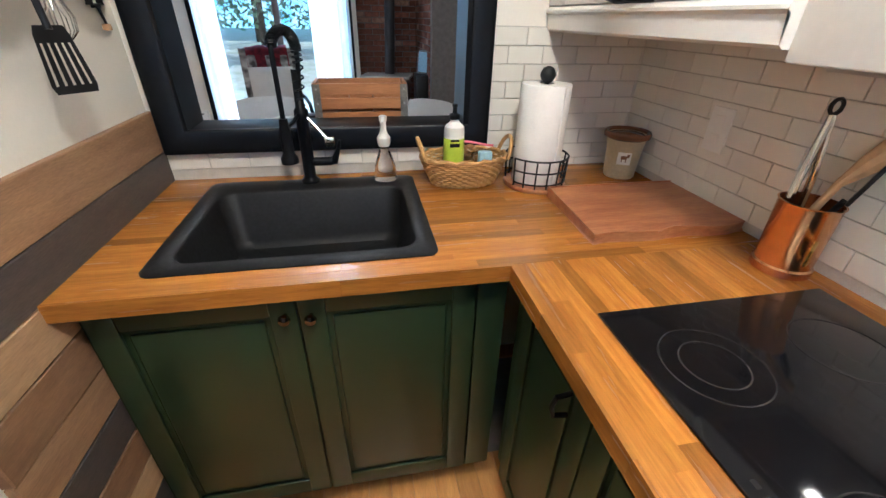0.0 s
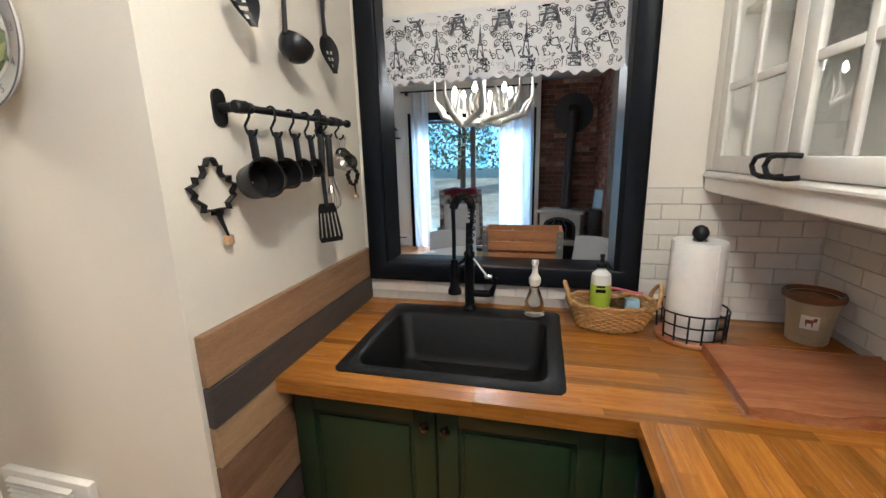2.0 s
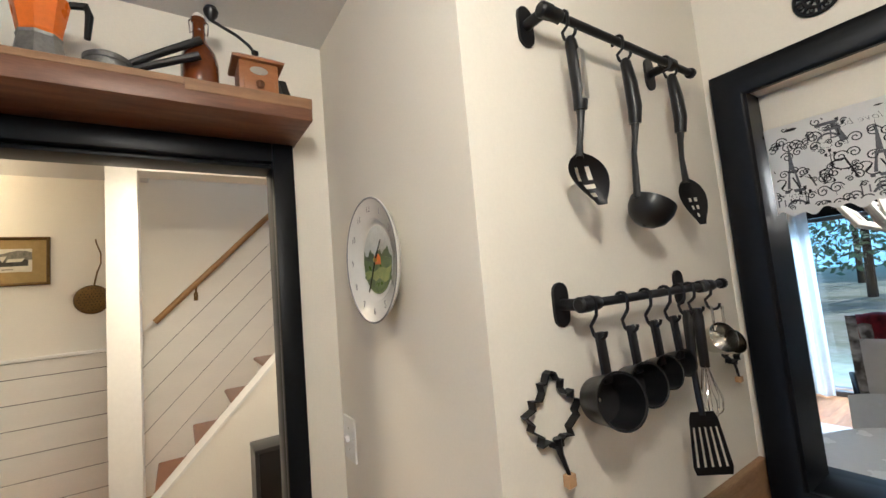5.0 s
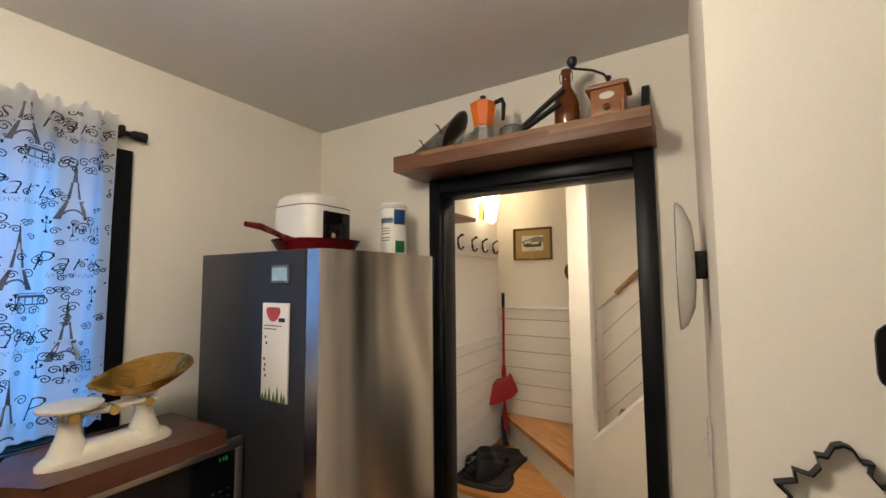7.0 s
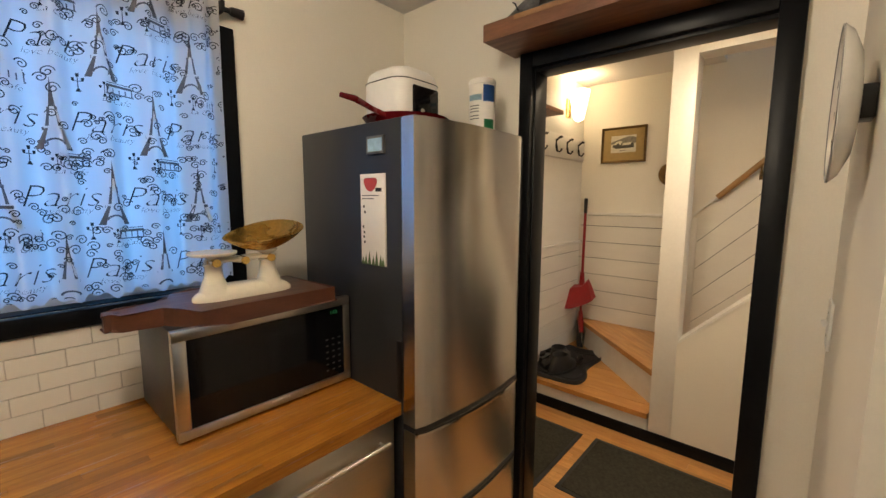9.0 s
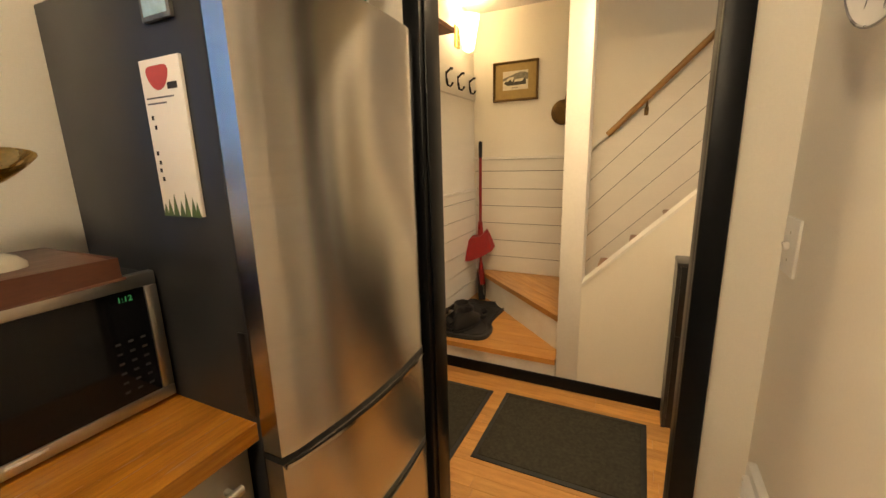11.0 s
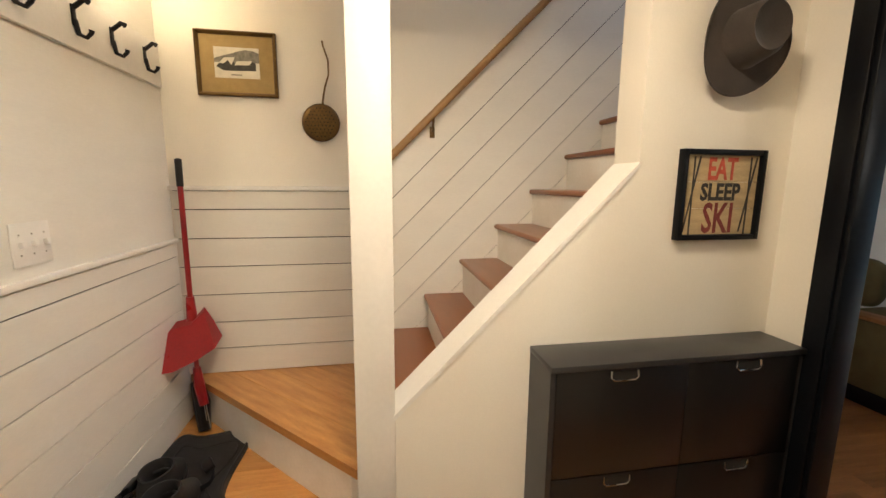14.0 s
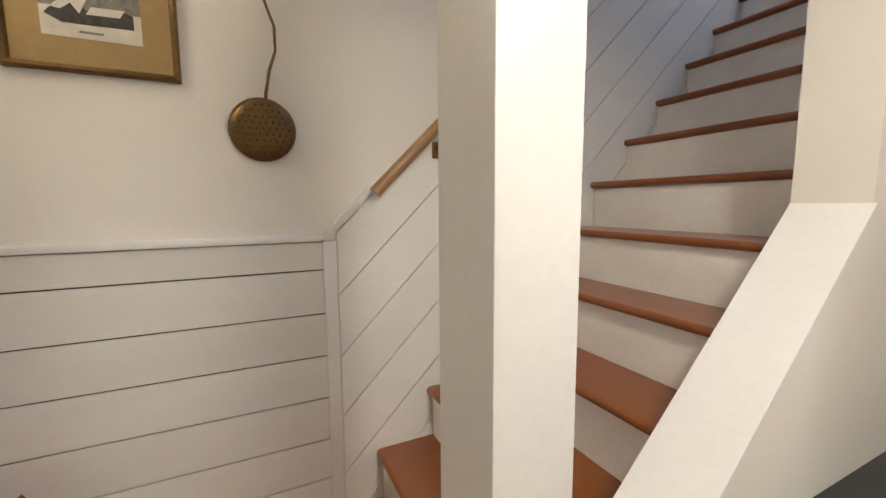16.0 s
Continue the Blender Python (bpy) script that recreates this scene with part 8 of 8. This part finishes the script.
stv = thing("wood_stove", (0.33, 6.15, 0.06), "pale grey cast-iron stove with an arched glass door", "stove")
M2 = pose(0.36, 6.15, 0.06, 0, 0, -14)
def sp2(name, bm, mat_, parent, label=""):
    return part(name, turned(bm, M2), mat_, parent, label)
sp2("body", box(B(), -0.29, 0.29, -0.19, 0.19, 0.14, 0.60, 0.01), STOVEG, stv)
sp2("top", box(B(), -0.335, 0.335, -0.235, 0.235, 0.6005, 0.64, 0.012), STOVEG, stv)
bm = prism(B(), [(-0.235, 0.22), (0.235, 0.22), (0.235, 0.40)] + [(0.235 * math.cos(a), 0.40 + 0.15 * math.sin(a)) for a in [math.pi * k / 12 for k in range(1, 12)]] + [(-0.235, 0.40)], "y", -0.205, -0.1905)
dr_ = sp2("door", bm, SOOT, stv, "black arched door")
bm = prism(B(), [(-0.19, 0.25), (0.19, 0.25), (0.19, 0.40)] + [(0.19 * math.cos(a), 0.40 + 0.11 * math.sin(a)) for a in [math.pi * k / 12 for k in range(1, 12)]] + [(-0.19, 0.40)], "y", -0.209, -0.2055)
sp2("glass", bm, BGLASS, dr_)
for x in (-0.10, 0.0, 0.10):
    sp2("glazing_bar", tube(B(), [(x, -0.212, 0.25), (x * 1.1, -0.212, 0.40), (x * 0.6, -0.212, 0.50)], 0.007, 6), SOOT, dr_)
sp2("ash_lip", box(B(), -0.30, 0.30, -0.28, -0.1905, 0.15, 0.175, 0.006), STOVEG, stv)
for x in (-0.25, 0.25):
    for y in (-0.16, 0.16):
        sp2("leg", tube(B(), [(x, y, 0.145), (x * 1.05, y * 1.05, 0.07), (x * 1.12, y * 1.1, 0.0)], [0.03, 0.02, 0.025], 8), STOVEG, stv)
fl = thing("stove_pipe", (0.40, 6.2, 0.70), "matt black stove pipe with a round wall plate", "flue pipe")
part("pipe", cyl(B(), (0.40, 6.2, 0.701), (0.46, 6.30, 2.10), 0.068, seg=20), SOOT, fl)
part("elbow", tube(B(), [(0.46, 6.30, 2.09), (0.465, 6.33, 2.14), (0.47, 6.45, 2.16), (0.47, 6.78, 2.16)], 0.07, 18), SOOT, fl)
bm = ring_sweep(B(), [[Vector((0.49 + r * math.cos(a), y, 2.12 + r * math.sin(a))) for a in [2 * math.pi * k / 36 for k in range(36)]] for r, y in ((0.30, 6.755), (0.30, 6.745), (0.10, 6.735))])
part("wall_plate", bm, SOOT, fl)
fs = thing("bookcase", (0.80, 5.7, 0.06), "small dark stand beside the bricks with framed pictures", "stand")
part("body", box(B(), 0.70, 0.855, 5.58, 5.9, 0.0605, 0.75, 0.006), BLKW, fs)
fpp = thing("framed_picture", (0.80, 5.7, 0.751), "small grey framed photograph on the stand", "picture")
part("frame", turned(box(B(), -0.01, 0.01, -0.11, 0.11, 0, 0.28, 0.004), pose(0.80, 5.74, 0.753, 0, 6, 30)), PEWTER, fpp)
part("print", turned(box(B(), -0.0125, -0.0105, -0.09, 0.09, 0.02, 0.26), pose(0.80, 5.74, 0.753, 0, 6, 30)), PALEB, fpp)

# antler chandelier
ch = thing("chandelier", (-0.38, 3.0, 1.9), "white antler chandelier with lit candle bulbs", "chandelier")
C = Vector((-0.385, 3.0, 1.80))
rnd = random.Random(11)
for k in range(8):
    a = 2 * math.pi * k / 8 + 0.2
    c, s = math.cos(a), math.sin(a)
    c2, s2 = math.cos(a + 0.7), math.sin(a + 0.7)
    pts = [C + Vector((0.05 * c, 0.05 * s, -0.05)), C + Vector((0.17 * c, 0.17 * s, -0.06)), C + Vector((0.30 * c2, 0.30 * s2, 0.0)), C + Vector((0.36 * c2, 0.36 * s2, 0.11)), C + Vector((0.355 * c2, 0.355 * s2, 0.22 + 0.03 * (k % 2)))]
    bm = tube(B(), pts, [0.024, 0.026, 0.021, 0.014, 0.004], 9)
    for q, (ln_, lean) in enumerate(((0.16, 0.02), (0.20, -0.02), (0.13, 0.04))):
        b0 = pts[1].lerp(pts[2], 0.25 + 0.3 * q)
        bm = tube(bm, [b0, b0 + Vector((lean * c, lean * s, ln_ * 0.5)), b0 + Vector((lean * 2.2 * c2, lean * 2.2 * s2, ln_))], [0.016, 0.012, 0.003], 7)
    part("antler", bm, ANTLER, ch)
part("stem", cyl(B(), C + V(0, 0, -0.06), C + V(0, 0, 0.32), 0.02, seg=12), ANTLER, ch)
part("chain", cyl(B(), C + V(0, 0, 0.32), (C.x, C.y, LCEIL), 0.007, seg=8), IRON, ch)
part("drop", lathe(B(), [(0.004, -0.12), (0.018, -0.09), (0.03, -0.06)], C, 10), ANTLER, ch)
for k in range(6):
    a = 2 * math.pi * k / 6 + 0.4
    p_ = C + Vector((0.21 * math.cos(a), 0.21 * math.sin(a), 0.03))
    ca = part("candle", cyl(B(), p_, p_ + V(0, 0, 0.10), 0.012, seg=10), ANTLER, ch)
    part("bulb", lathe(B(), [(0.008, 0), (0.018, 0.015), (0.016, 0.04), (0.004, 0.065)], p_ + V(0, 0, 0.101), 12), BULB, ca, "lit candle bulb")

# round white table and chairs
tb = thing("dining_table", (-0.35, 2.68, 0), "round white dining table", "table")
part("tabletop", lathe(B(), [(0.595, 0), (0.60, 0.006), (0.60, 0.022), (0.595, 0.028)], (-0.35, 2.68, 0.722), 64), WHITEF, tb)
part("pedestal", lathe(B(), [(0.30, 0.0), (0.29, 0.02), (0.06, 0.05), (0.045, 0.3), (0.05, 0.65), (0.12, 0.7215)], (-0.35, 2.68, 0), 30), WHITEF, tb)
def chair(x, y, rot, label):
    c = thing("dining_chair", (x, y, 0), label, "chair", "white dining chairs")
    m_ = pose(x, y, 0, 0, 0, rot)
    part("seat", turned(box(B(), -0.20, 0.20, -0.20, 0.20, 0.44, 0.465, 0.01), m_), WHITEF, c)
    bm = B()
    vs_ = [[bm.verts.new((-0.205 + 0.41 * i / 10, 0.20 + 0.03 - 0.05 * (2 * i / 10 - 1) ** 2 + 0.05 * j / 5, 0.60 + 0.27 * j / 5 - (0.015 * abs(2 * i / 10 - 1) ** 3 if j == 5 else 0))) for i in range(11)] for j in range(6)]
    for j in range(5):
        for i in range(10):
            bm.faces.new((vs_[j][i], vs_[j][i + 1], vs_[j + 1][i + 1], vs_[j + 1][i]))
    bmesh.ops.solidify(bm, geom=bm.faces[:], thickness=0.012)
    part("backrest", turned(bm, m_), WHITEF, c, smooth=50)
    for sx in (-1, 1):
        part("leg", turned(tube(B(), [(sx * 0.17, -0.17, 0.44), (sx * 0.19, -0.19, 0.0)], [0.016, 0.012], 8), m_), WHITEF, c)
        part("leg", turned(tube(B(), [(sx * 0.17, 0.205, 0.60), (sx * 0.17, 0.18, 0.44), (sx * 0.19, 0.23, 0.0)], [0.014, 0.016, 0.012], 8), m_), WHITEF, c)
chair(-0.66, 3.08, 10, "white moulded dining chair behind the table")
chair(0.33, 2.93, -42, "white moulded dining chair turned beside the table")
ty = thing("serving_tray", (-0.30, 2.35, 0.7505), "dark slate tray with wooden handles on the table", "tray")
part("slab", turned(box(B(), -0.20, 0.20, -0.13, 0.13, 0.001, 0.016, 0.004), pose(-0.38, 2.62, 0.75, 0, 0, -12)), BLKW, ty)
for s in (-1, 1):
    part("handle", turned(tube(B(), [(s * 0.20, -0.11, 0.012), (s * 0.24, -0.05, 0.02), (s * 0.24, 0.05, 0.02), (s * 0.20, 0.11, 0.012)], 0.014, 8), pose(-0.38, 2.62, 0.75, 0, 0, -12)), CRATEW, ty, "wooden handle")
cd = thing("candle_jar", (-0.33, 2.62, 0.767), "jar candle with a dark lid on the tray", "candle")
part("jar", lathe(B(), [(0.045, 0), (0.048, 0.005), (0.048, 0.09), (0.045, 0.095)], (-0.33, 2.62, 0.767), 20), CROCKM, cd)
part("lid", lathe(B(), [(0.05, 0.0955), (0.05, 0.115), (0.02, 0.12)], (-0.33, 2.62, 0.767), 20), SOOT, cd)

# bentwood armchair with cushion, blanket and footstool
ac = thing("armchair", (-0.95, 4.95, 0), "black bentwood armchair with patterned upholstery", "armchair")
m_ = pose(-0.93, 4.95, 0, 0, 0, 14)
for sx in (-0.31, 0.31):
    part("side_frame", turned(tube(B(), [(sx, 0.42, 0.02), (sx, 0.0, 0.02), (sx, -0.36, 0.06), (sx, -0.42, 0.22), (sx, -0.36, 0.48), (sx, -0.24, 0.56), (sx, 0.10, 0.58), (sx, 0.30, 0.56)], 0.020, 8), m_), BLACK, ac)
bm = B()
prof = [(-0.30, 0.40), (0.02, 0.34), (0.22, 0.36), (0.34, 0.62), (0.46, 0.98), (0.50, 1.04), (0.47, 1.05), (0.38, 0.99), (0.24, 0.64), (0.14, 0.46), (0.0, 0.44), (-0.30, 0.50)]
prism(bm, prof, "x", -0.27, 0.27)
bmesh.ops.bevel(bm, geom=[e for e in bm.edges if len(e.link_faces) == 2 and e.calc_face_angle(0) > 0.7], offset=0.02, segments=3, affect="EDGES")
part("upholstery", turned(bm, m_), PATTERN, ac)
cs = thing("cushion", (-0.93, 4.9, 0.45), "pale grey square cushion on the armchair", "cushion")
bm = B()
bmesh.ops.create_grid(bm, x_segments=12, y_segments=12, size=0.23)
top = bmesh.ops.duplicate(bm, geom=bm.faces[:])
for i, v in enumerate(bm.verts):
    e = (1 - (v.co.x / 0.23) ** 2) * (1 - (v.co.y / 0.23) ** 2)
    v.co.z = (0.075 if i < 169 else -0.075) * max(0.0, e) ** 0.45
bmesh.ops.remove_doubles(bm, verts=bm.verts, dist=0.0005)
part("cushion", turned(bm, m_ @ pose(0.0, 0.10, 0.68, 68, 0, 0)), CUSH, cs, smooth=80)
bl = thing("blanket", (-0.93, 5.3, 1.0), "red and black plaid blanket over the chair back", "blanket")
bm = B()
rows_ = [[bm.verts.new((-0.22 + 0.44 * i / 12, y + 0.012 * math.sin(i * 1.3), z + 0.012 * math.sin(i * 0.9 + y * 9))) for i in range(13)] for y, z in ((0.30, 0.80), (0.355, 0.93), (0.40, 1.045), (0.46, 1.085), (0.53, 1.06), (0.55, 0.95), (0.53, 0.80))]
for a, b in zip(rows_, rows_[1:]):
    for i in range(12):
        bm.faces.new((a[i], a[i + 1], b[i + 1], b[i]))
bmesh.ops.solidify(bm, geom=bm.faces[:], thickness=-0.022)
part("blanket", turned(bm, m_), PLAID, bl, smooth=80)
fo = thing("footstool", (-0.45, 4.4, 0), "bentwood footstool with a grey cushion", "footstool")
m_ = pose(-0.33, 4.55, 0, 0, 0, 14)
part("cushion", turned(box(B(), -0.26, 0.26, -0.22, 0.22, 0.28, 0.37, 0.035, 3), m_), PATTERN, fo)
for sx in (-0.24, 0.24):
    part("side_frame", turned(tube(B(), [(sx, 0.24, 0.02), (sx, -0.1, 0.02), (sx, -0.24, 0.10), (sx, -0.20, 0.26), (sx, 0.2, 0.28)], 0.017, 8), m_), BLACK, fo)
rug = thing("rug", (-1.5, 4.6, 0), "white rug with small black marks", "rug")
part("pile", box(B(), -2.3, -0.6, 3.9, 5.35, 0.0005, 0.012, 0.004), CUSH, rug)
bm = B()
for i in range(9):
    for j in range(8):
        turned(box(bm, -0.035, 0.035, -0.012, 0.012, 0, 0.001), pose(-2.2 + 0.18 * i + 0.09 * (j % 2), 4.0 + 0.17 * j, 0.0122, 0, 0, 30 if j % 2 else -30), len(bm.verts))
tagged(part("black_mark", bm, BLACK, rug), kind="stuff")

# olive sofa seen through the hall door
OLIVE = material("olive_sofa_fabric", (0.20, 0.165, 0.085), 0.9, vary=0.08, scale=9, bump=0.2, bscale=300, spec=0.15)
so = thing("sofa", (-3.6, 3.5, 0), "olive fabric sofa with a wooden arm cap and dark plinth", "sofa")
part("plinth", box(B(), -4.28, -2.95, 3.14, 3.96, 0.0, 0.12, 0.004), PLASTIC, so, "dark plinth")
part("body", box(B(), -4.3, -2.93, 3.10, 4.0, 0.1205, 0.595, 0.03, 3), OLIVE, so)
part("arm_cap", box(B(), -4.3, -2.95, 3.09, 3.24, 0.5955, 0.622, 0.006), CRATEW, so, "wooden arm cap")
part("backrest", box(B(), -4.3, -4.05, 3.25, 4.0, 0.5955, 0.92, 0.05, 3), OLIVE, so)
for x, r in ((-3.30, 8), (-3.72, -6)):
    pw = thing("pillow", (x, 3.36, 0.60), "plump olive throw pillow on the sofa arm", "pillow", "sofa pillows")
    rings = []
    for d, k in ((-0.06, 0.55), (-0.045, 0.9), (0.0, 1.0), (0.045, 0.9), (0.06, 0.55)):
        rings.append([Vector((x + 0.19 * k * math.copysign(abs(math.cos(q)) ** 0.55, math.cos(q)), 3.34 + d, 0.80 + 0.175 * k * math.copysign(abs(math.sin(q)) ** 0.55, math.sin(q)))) for q in [2 * math.pi * i / 28 for i in range(28)]])
    part("cover", ring_sweep(B(), rings), OLIVE, pw, smooth=70)

# garden trees beyond the glass
TRUNK = material("tree_bark", (0.09, 0.065, 0.045), 0.9, vary=0.2, scale=8, bump=0.5)
LEAF = material("tree_leaves", (0.12, 0.22, 0.12), 0.6, vary=0.25, scale=3, bump=0.0, random_amount=0.4, island=True, color2=(0.20, 0.30, 0.17))
def tree(x, y, h, seed):
    rnd = random.Random(seed)
    t = thing("tree", (x, y, -0.2), "leafy green tree in the garden", "tree", "garden trees")
    part("trunk", tube(B(), [(x, y, -0.25), (x + 0.1, y, h * 0.4), (x - 0.05, y + 0.1, h * 0.95)], [0.16, 0.11, 0.03], 8), TRUNK, t)
    for k in range(6):
        a, z = rnd.uniform(0, 6.28), h * rnd.uniform(0.3, 0.8)
        part("limb", tube(B(), [(x, y, z), (x + 0.8 * math.cos(a), y + 0.8 * math.sin(a), z + 0.5), (x + 1.6 * math.cos(a), y + 1.6 * math.sin(a), z + 0.7)], [0.05, 0.035, 0.012], 6), TRUNK, t)
    bm = B()
    for k in range(1500):
        a, u = rnd.uniform(0, 6.28), rnd.random()
        r = (0.5 + 2.0 * rnd.random() ** 0.6) * (1 - 0.55 * u)
        c = Vector((x + r * math.cos(a), y + r * math.sin(a), h * (0.12 + 0.95 * u)))
        d1, d2 = Vector((rnd.gauss(0, 1), rnd.gauss(0, 1), rnd.gauss(0, 1))).normalized() * 0.16, Vector((rnd.gauss(0, 1), rnd.gauss(0, 1), rnd.gauss(0, 1))).normalized() * 0.09
        bm.faces.new([bm.verts.new(c + q) for q in (-d1, d2, d1, -d2)])
    part("crown", bm, LEAF, t, smooth=None)
for x, y, h, s in ((-8.5, 24, 8, 1), (-4.2, 22, 7, 2), (-1.2, 27, 9, 3), (2.4, 24, 8, 4), (-11.5, 27, 9, 5), (-6.2, 31, 10, 6), (0.8, 33, 10, 7)):
    tree(x, y, h, s)

# distant woods: a self-lit panel with daylight haze painted into its colour
bd = bpy.data.materials.new("glowing_haze")
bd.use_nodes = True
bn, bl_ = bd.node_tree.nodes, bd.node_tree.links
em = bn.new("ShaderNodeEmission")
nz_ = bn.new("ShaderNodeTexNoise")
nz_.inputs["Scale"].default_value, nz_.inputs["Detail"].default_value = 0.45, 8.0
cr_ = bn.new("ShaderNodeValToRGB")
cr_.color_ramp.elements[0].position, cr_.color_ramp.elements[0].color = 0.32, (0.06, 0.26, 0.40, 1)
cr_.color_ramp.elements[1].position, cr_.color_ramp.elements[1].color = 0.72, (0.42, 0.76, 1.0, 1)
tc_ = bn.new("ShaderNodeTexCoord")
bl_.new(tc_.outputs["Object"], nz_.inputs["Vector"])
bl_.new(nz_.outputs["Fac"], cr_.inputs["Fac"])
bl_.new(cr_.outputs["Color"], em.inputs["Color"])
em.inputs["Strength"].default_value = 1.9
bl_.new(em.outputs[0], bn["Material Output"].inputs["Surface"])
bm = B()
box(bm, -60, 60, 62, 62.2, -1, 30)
solid("backdrop", bm, bd, "self-lit panel with bluish daylight haze painted over distant woods", "backdrop", kind="structure", smooth=None)

# ---- tiles, planks and bricks, piece by piece ----
def shared(name, bm, mat):
    return mesh_of(name, bm, mat)


def piece(name, me, parent, m):
    ob = bpy.data.objects.new(name, me)
    scene.collection.objects.link(ob)
    ob.parent = parent
    ob.matrix_basis = Matrix.Translation(-ORIGIN.get(parent, Vector())) @ m
    return ob


TW, TH, TG = 0.122, 0.0545, 0.0022
TILES = {}


def tile_mesh(w):
    key = round(w, 3)
    if key not in TILES:
        bm = B()
        box(bm, 0, w - TG, -0.006, 0, 0, TH - TG, 0.0012, 1)
        TILES[key] = shared("tile", bm, TILEM)
    return TILES[key]


def tile_field(parent, length, z_top, rows, place, shift=0.0):
    for r in range(rows):
        z = z_top - (r + 1) * TH
        s = -TW * (0.5 if r % 2 else 0.0) - shift
        while s < length - 0.004:
            a, b = max(s, 0.0), min(s + TW, length)
            if b - a > 0.012:
                piece("tile", tile_mesh(b - a), parent, place(a, z))
            s += TW


def backsplash(name, boxes):
    bm = B()
    for b in boxes:
        box(bm, *b)
    return solid(name, bm, GROUT, "cream subway tile backsplash", "backsplash", kind="structure", smooth=None)


bs = backsplash("backsplash", [(0.402, XE, YN - 0.003, YN, ZC, 1.380), (-0.645, 0.4015, YN - 0.003, YN, ZC, 1.007)])
tile_field(bs, XE - 0.4025, 1.379, 9, lambda a, z: pose(0.403 + a, YN - 0.003, z))
tile_field(bs, 1.046, 1.006, 1, lambda a, z: pose(-0.644 + a, YN - 0.003, z))
be = backsplash("backsplash", [(XE - 0.003, XE, -0.60, YN - 0.0035, ZC, 1.434)])
tile_field(be, 1.35, 1.4335, 9, lambda a, z: pose(XE - 0.003, YN - 0.010 - a, z, 0, 0, -90))
bw = backsplash("backsplash", [(-0.735, 0.75, YS, YS + 0.003, ZC, 1.189)])
tile_field(bw, 1.0, 1.188, 5, lambda a, z: pose(0.26 - a, YS + 0.003, z, 0, 0, 180))

# floor planks of the kitchen and hall
PLK = {}


def plank_mesh(l, w):
    key = (round(l, 2), round(w, 3))
    if key not in PLK:
        bm = B()
        box(bm, 0.0, w - 0.0008, 0.0, key[0] - 0.0008, -0.0119, 0.0, 0.0008, 1)
        PLK[key] = shared("plank", bm, OAK)
    return PLK[key]


fl_ob = thing("floor", (-1.0, 0, 0), "honey-coloured strip wood floor", "floor", kind="structure")
rnd = random.Random(21)
def lay_planks(parent, x0, x1, y0, y1, w):
    x = x0
    while x < x1 - 0.01:
        ww = min(w, x1 - x)
        y = y0
        while y < y1 - 0.01:
            l = min(rnd.choice((0.32, 0.45, 0.6, 0.75)), y1 - y)
            if y1 - y - l < 0.15:
                l = y1 - y
            piece("plank", plank_mesh(l, ww), parent, pose(x, y, 0))
            y += l
        x += ww
lay_planks(fl_ob, XS, XH - 0.05, YH, 1.36, 0.075)
lay_planks(fl_ob, XH - 0.05, XD + 0.05, -0.392, 0.372, 0.075)
lay_planks(fl_ob, XD + 0.05, 0.44, -0.60, 0.9, 0.075)
bm = B()
for i in range(75):
    y = 1.36
    x = -4.6 + i * 0.09
    while y < 6.85:
        l = rnd.uniform(0.5, 1.2)
        box(bm, x, x + 0.089, y, min(6.85, y + l) - 0.001, -0.0119, 0.0)
        y += l
OAKI = material("honey_oak_living", (0.46, 0.20, 0.07), 0.35, vary=0.1, scale=4, stretch=(9, 1.2, 9), color2=(0.34, 0.135, 0.045), bump=0.04, bscale=40, random_amount=0.2, island=True, coat=0.15)
solid("floor_living", bm, OAKI, "reddish strip wood floor of the living room", "floor", kind="structure", smooth=None)

# bricks
def brick_mesh(l):
    bm = B()
    box(bm, 0.0, l, -0.012, 0.0, 0.0, 0.062, 0.004, 1)
    return bm
BRK = {(l, m.name): shared("brick", brick_mesh(l), m) for l in (0.205, 0.10) for m in (BRICKM, BRICKP)}
count = 0
for face, (length, place) in enumerate(((0.86, lambda a, z: pose(0.003 + a, 6.80, z)), (1.38, lambda a, z: pose(0.86, 6.785 - a, z, 0, 0, -90)))):
    for r in range(35):
        z = 0.07 + r * 0.0735
        s = 0.0 if r % 2 else -0.108
        first = True
        while s < length - 0.05:
            l = 0.205
            if s < 0:
                s, l = 0.0, 0.10
            if s + l > length:
                l = 0.10
            if s + l <= length + 0.004:
                piece("brick", BRK[(l, BRICKP.name if rnd.random() < 0.13 else BRICKM.name)], brick_wall, place(s, z) @ Matrix.Translation((0, rnd.uniform(-0.003, 0.003), rnd.uniform(-0.002, 0.002))))
            s += l + 0.0115
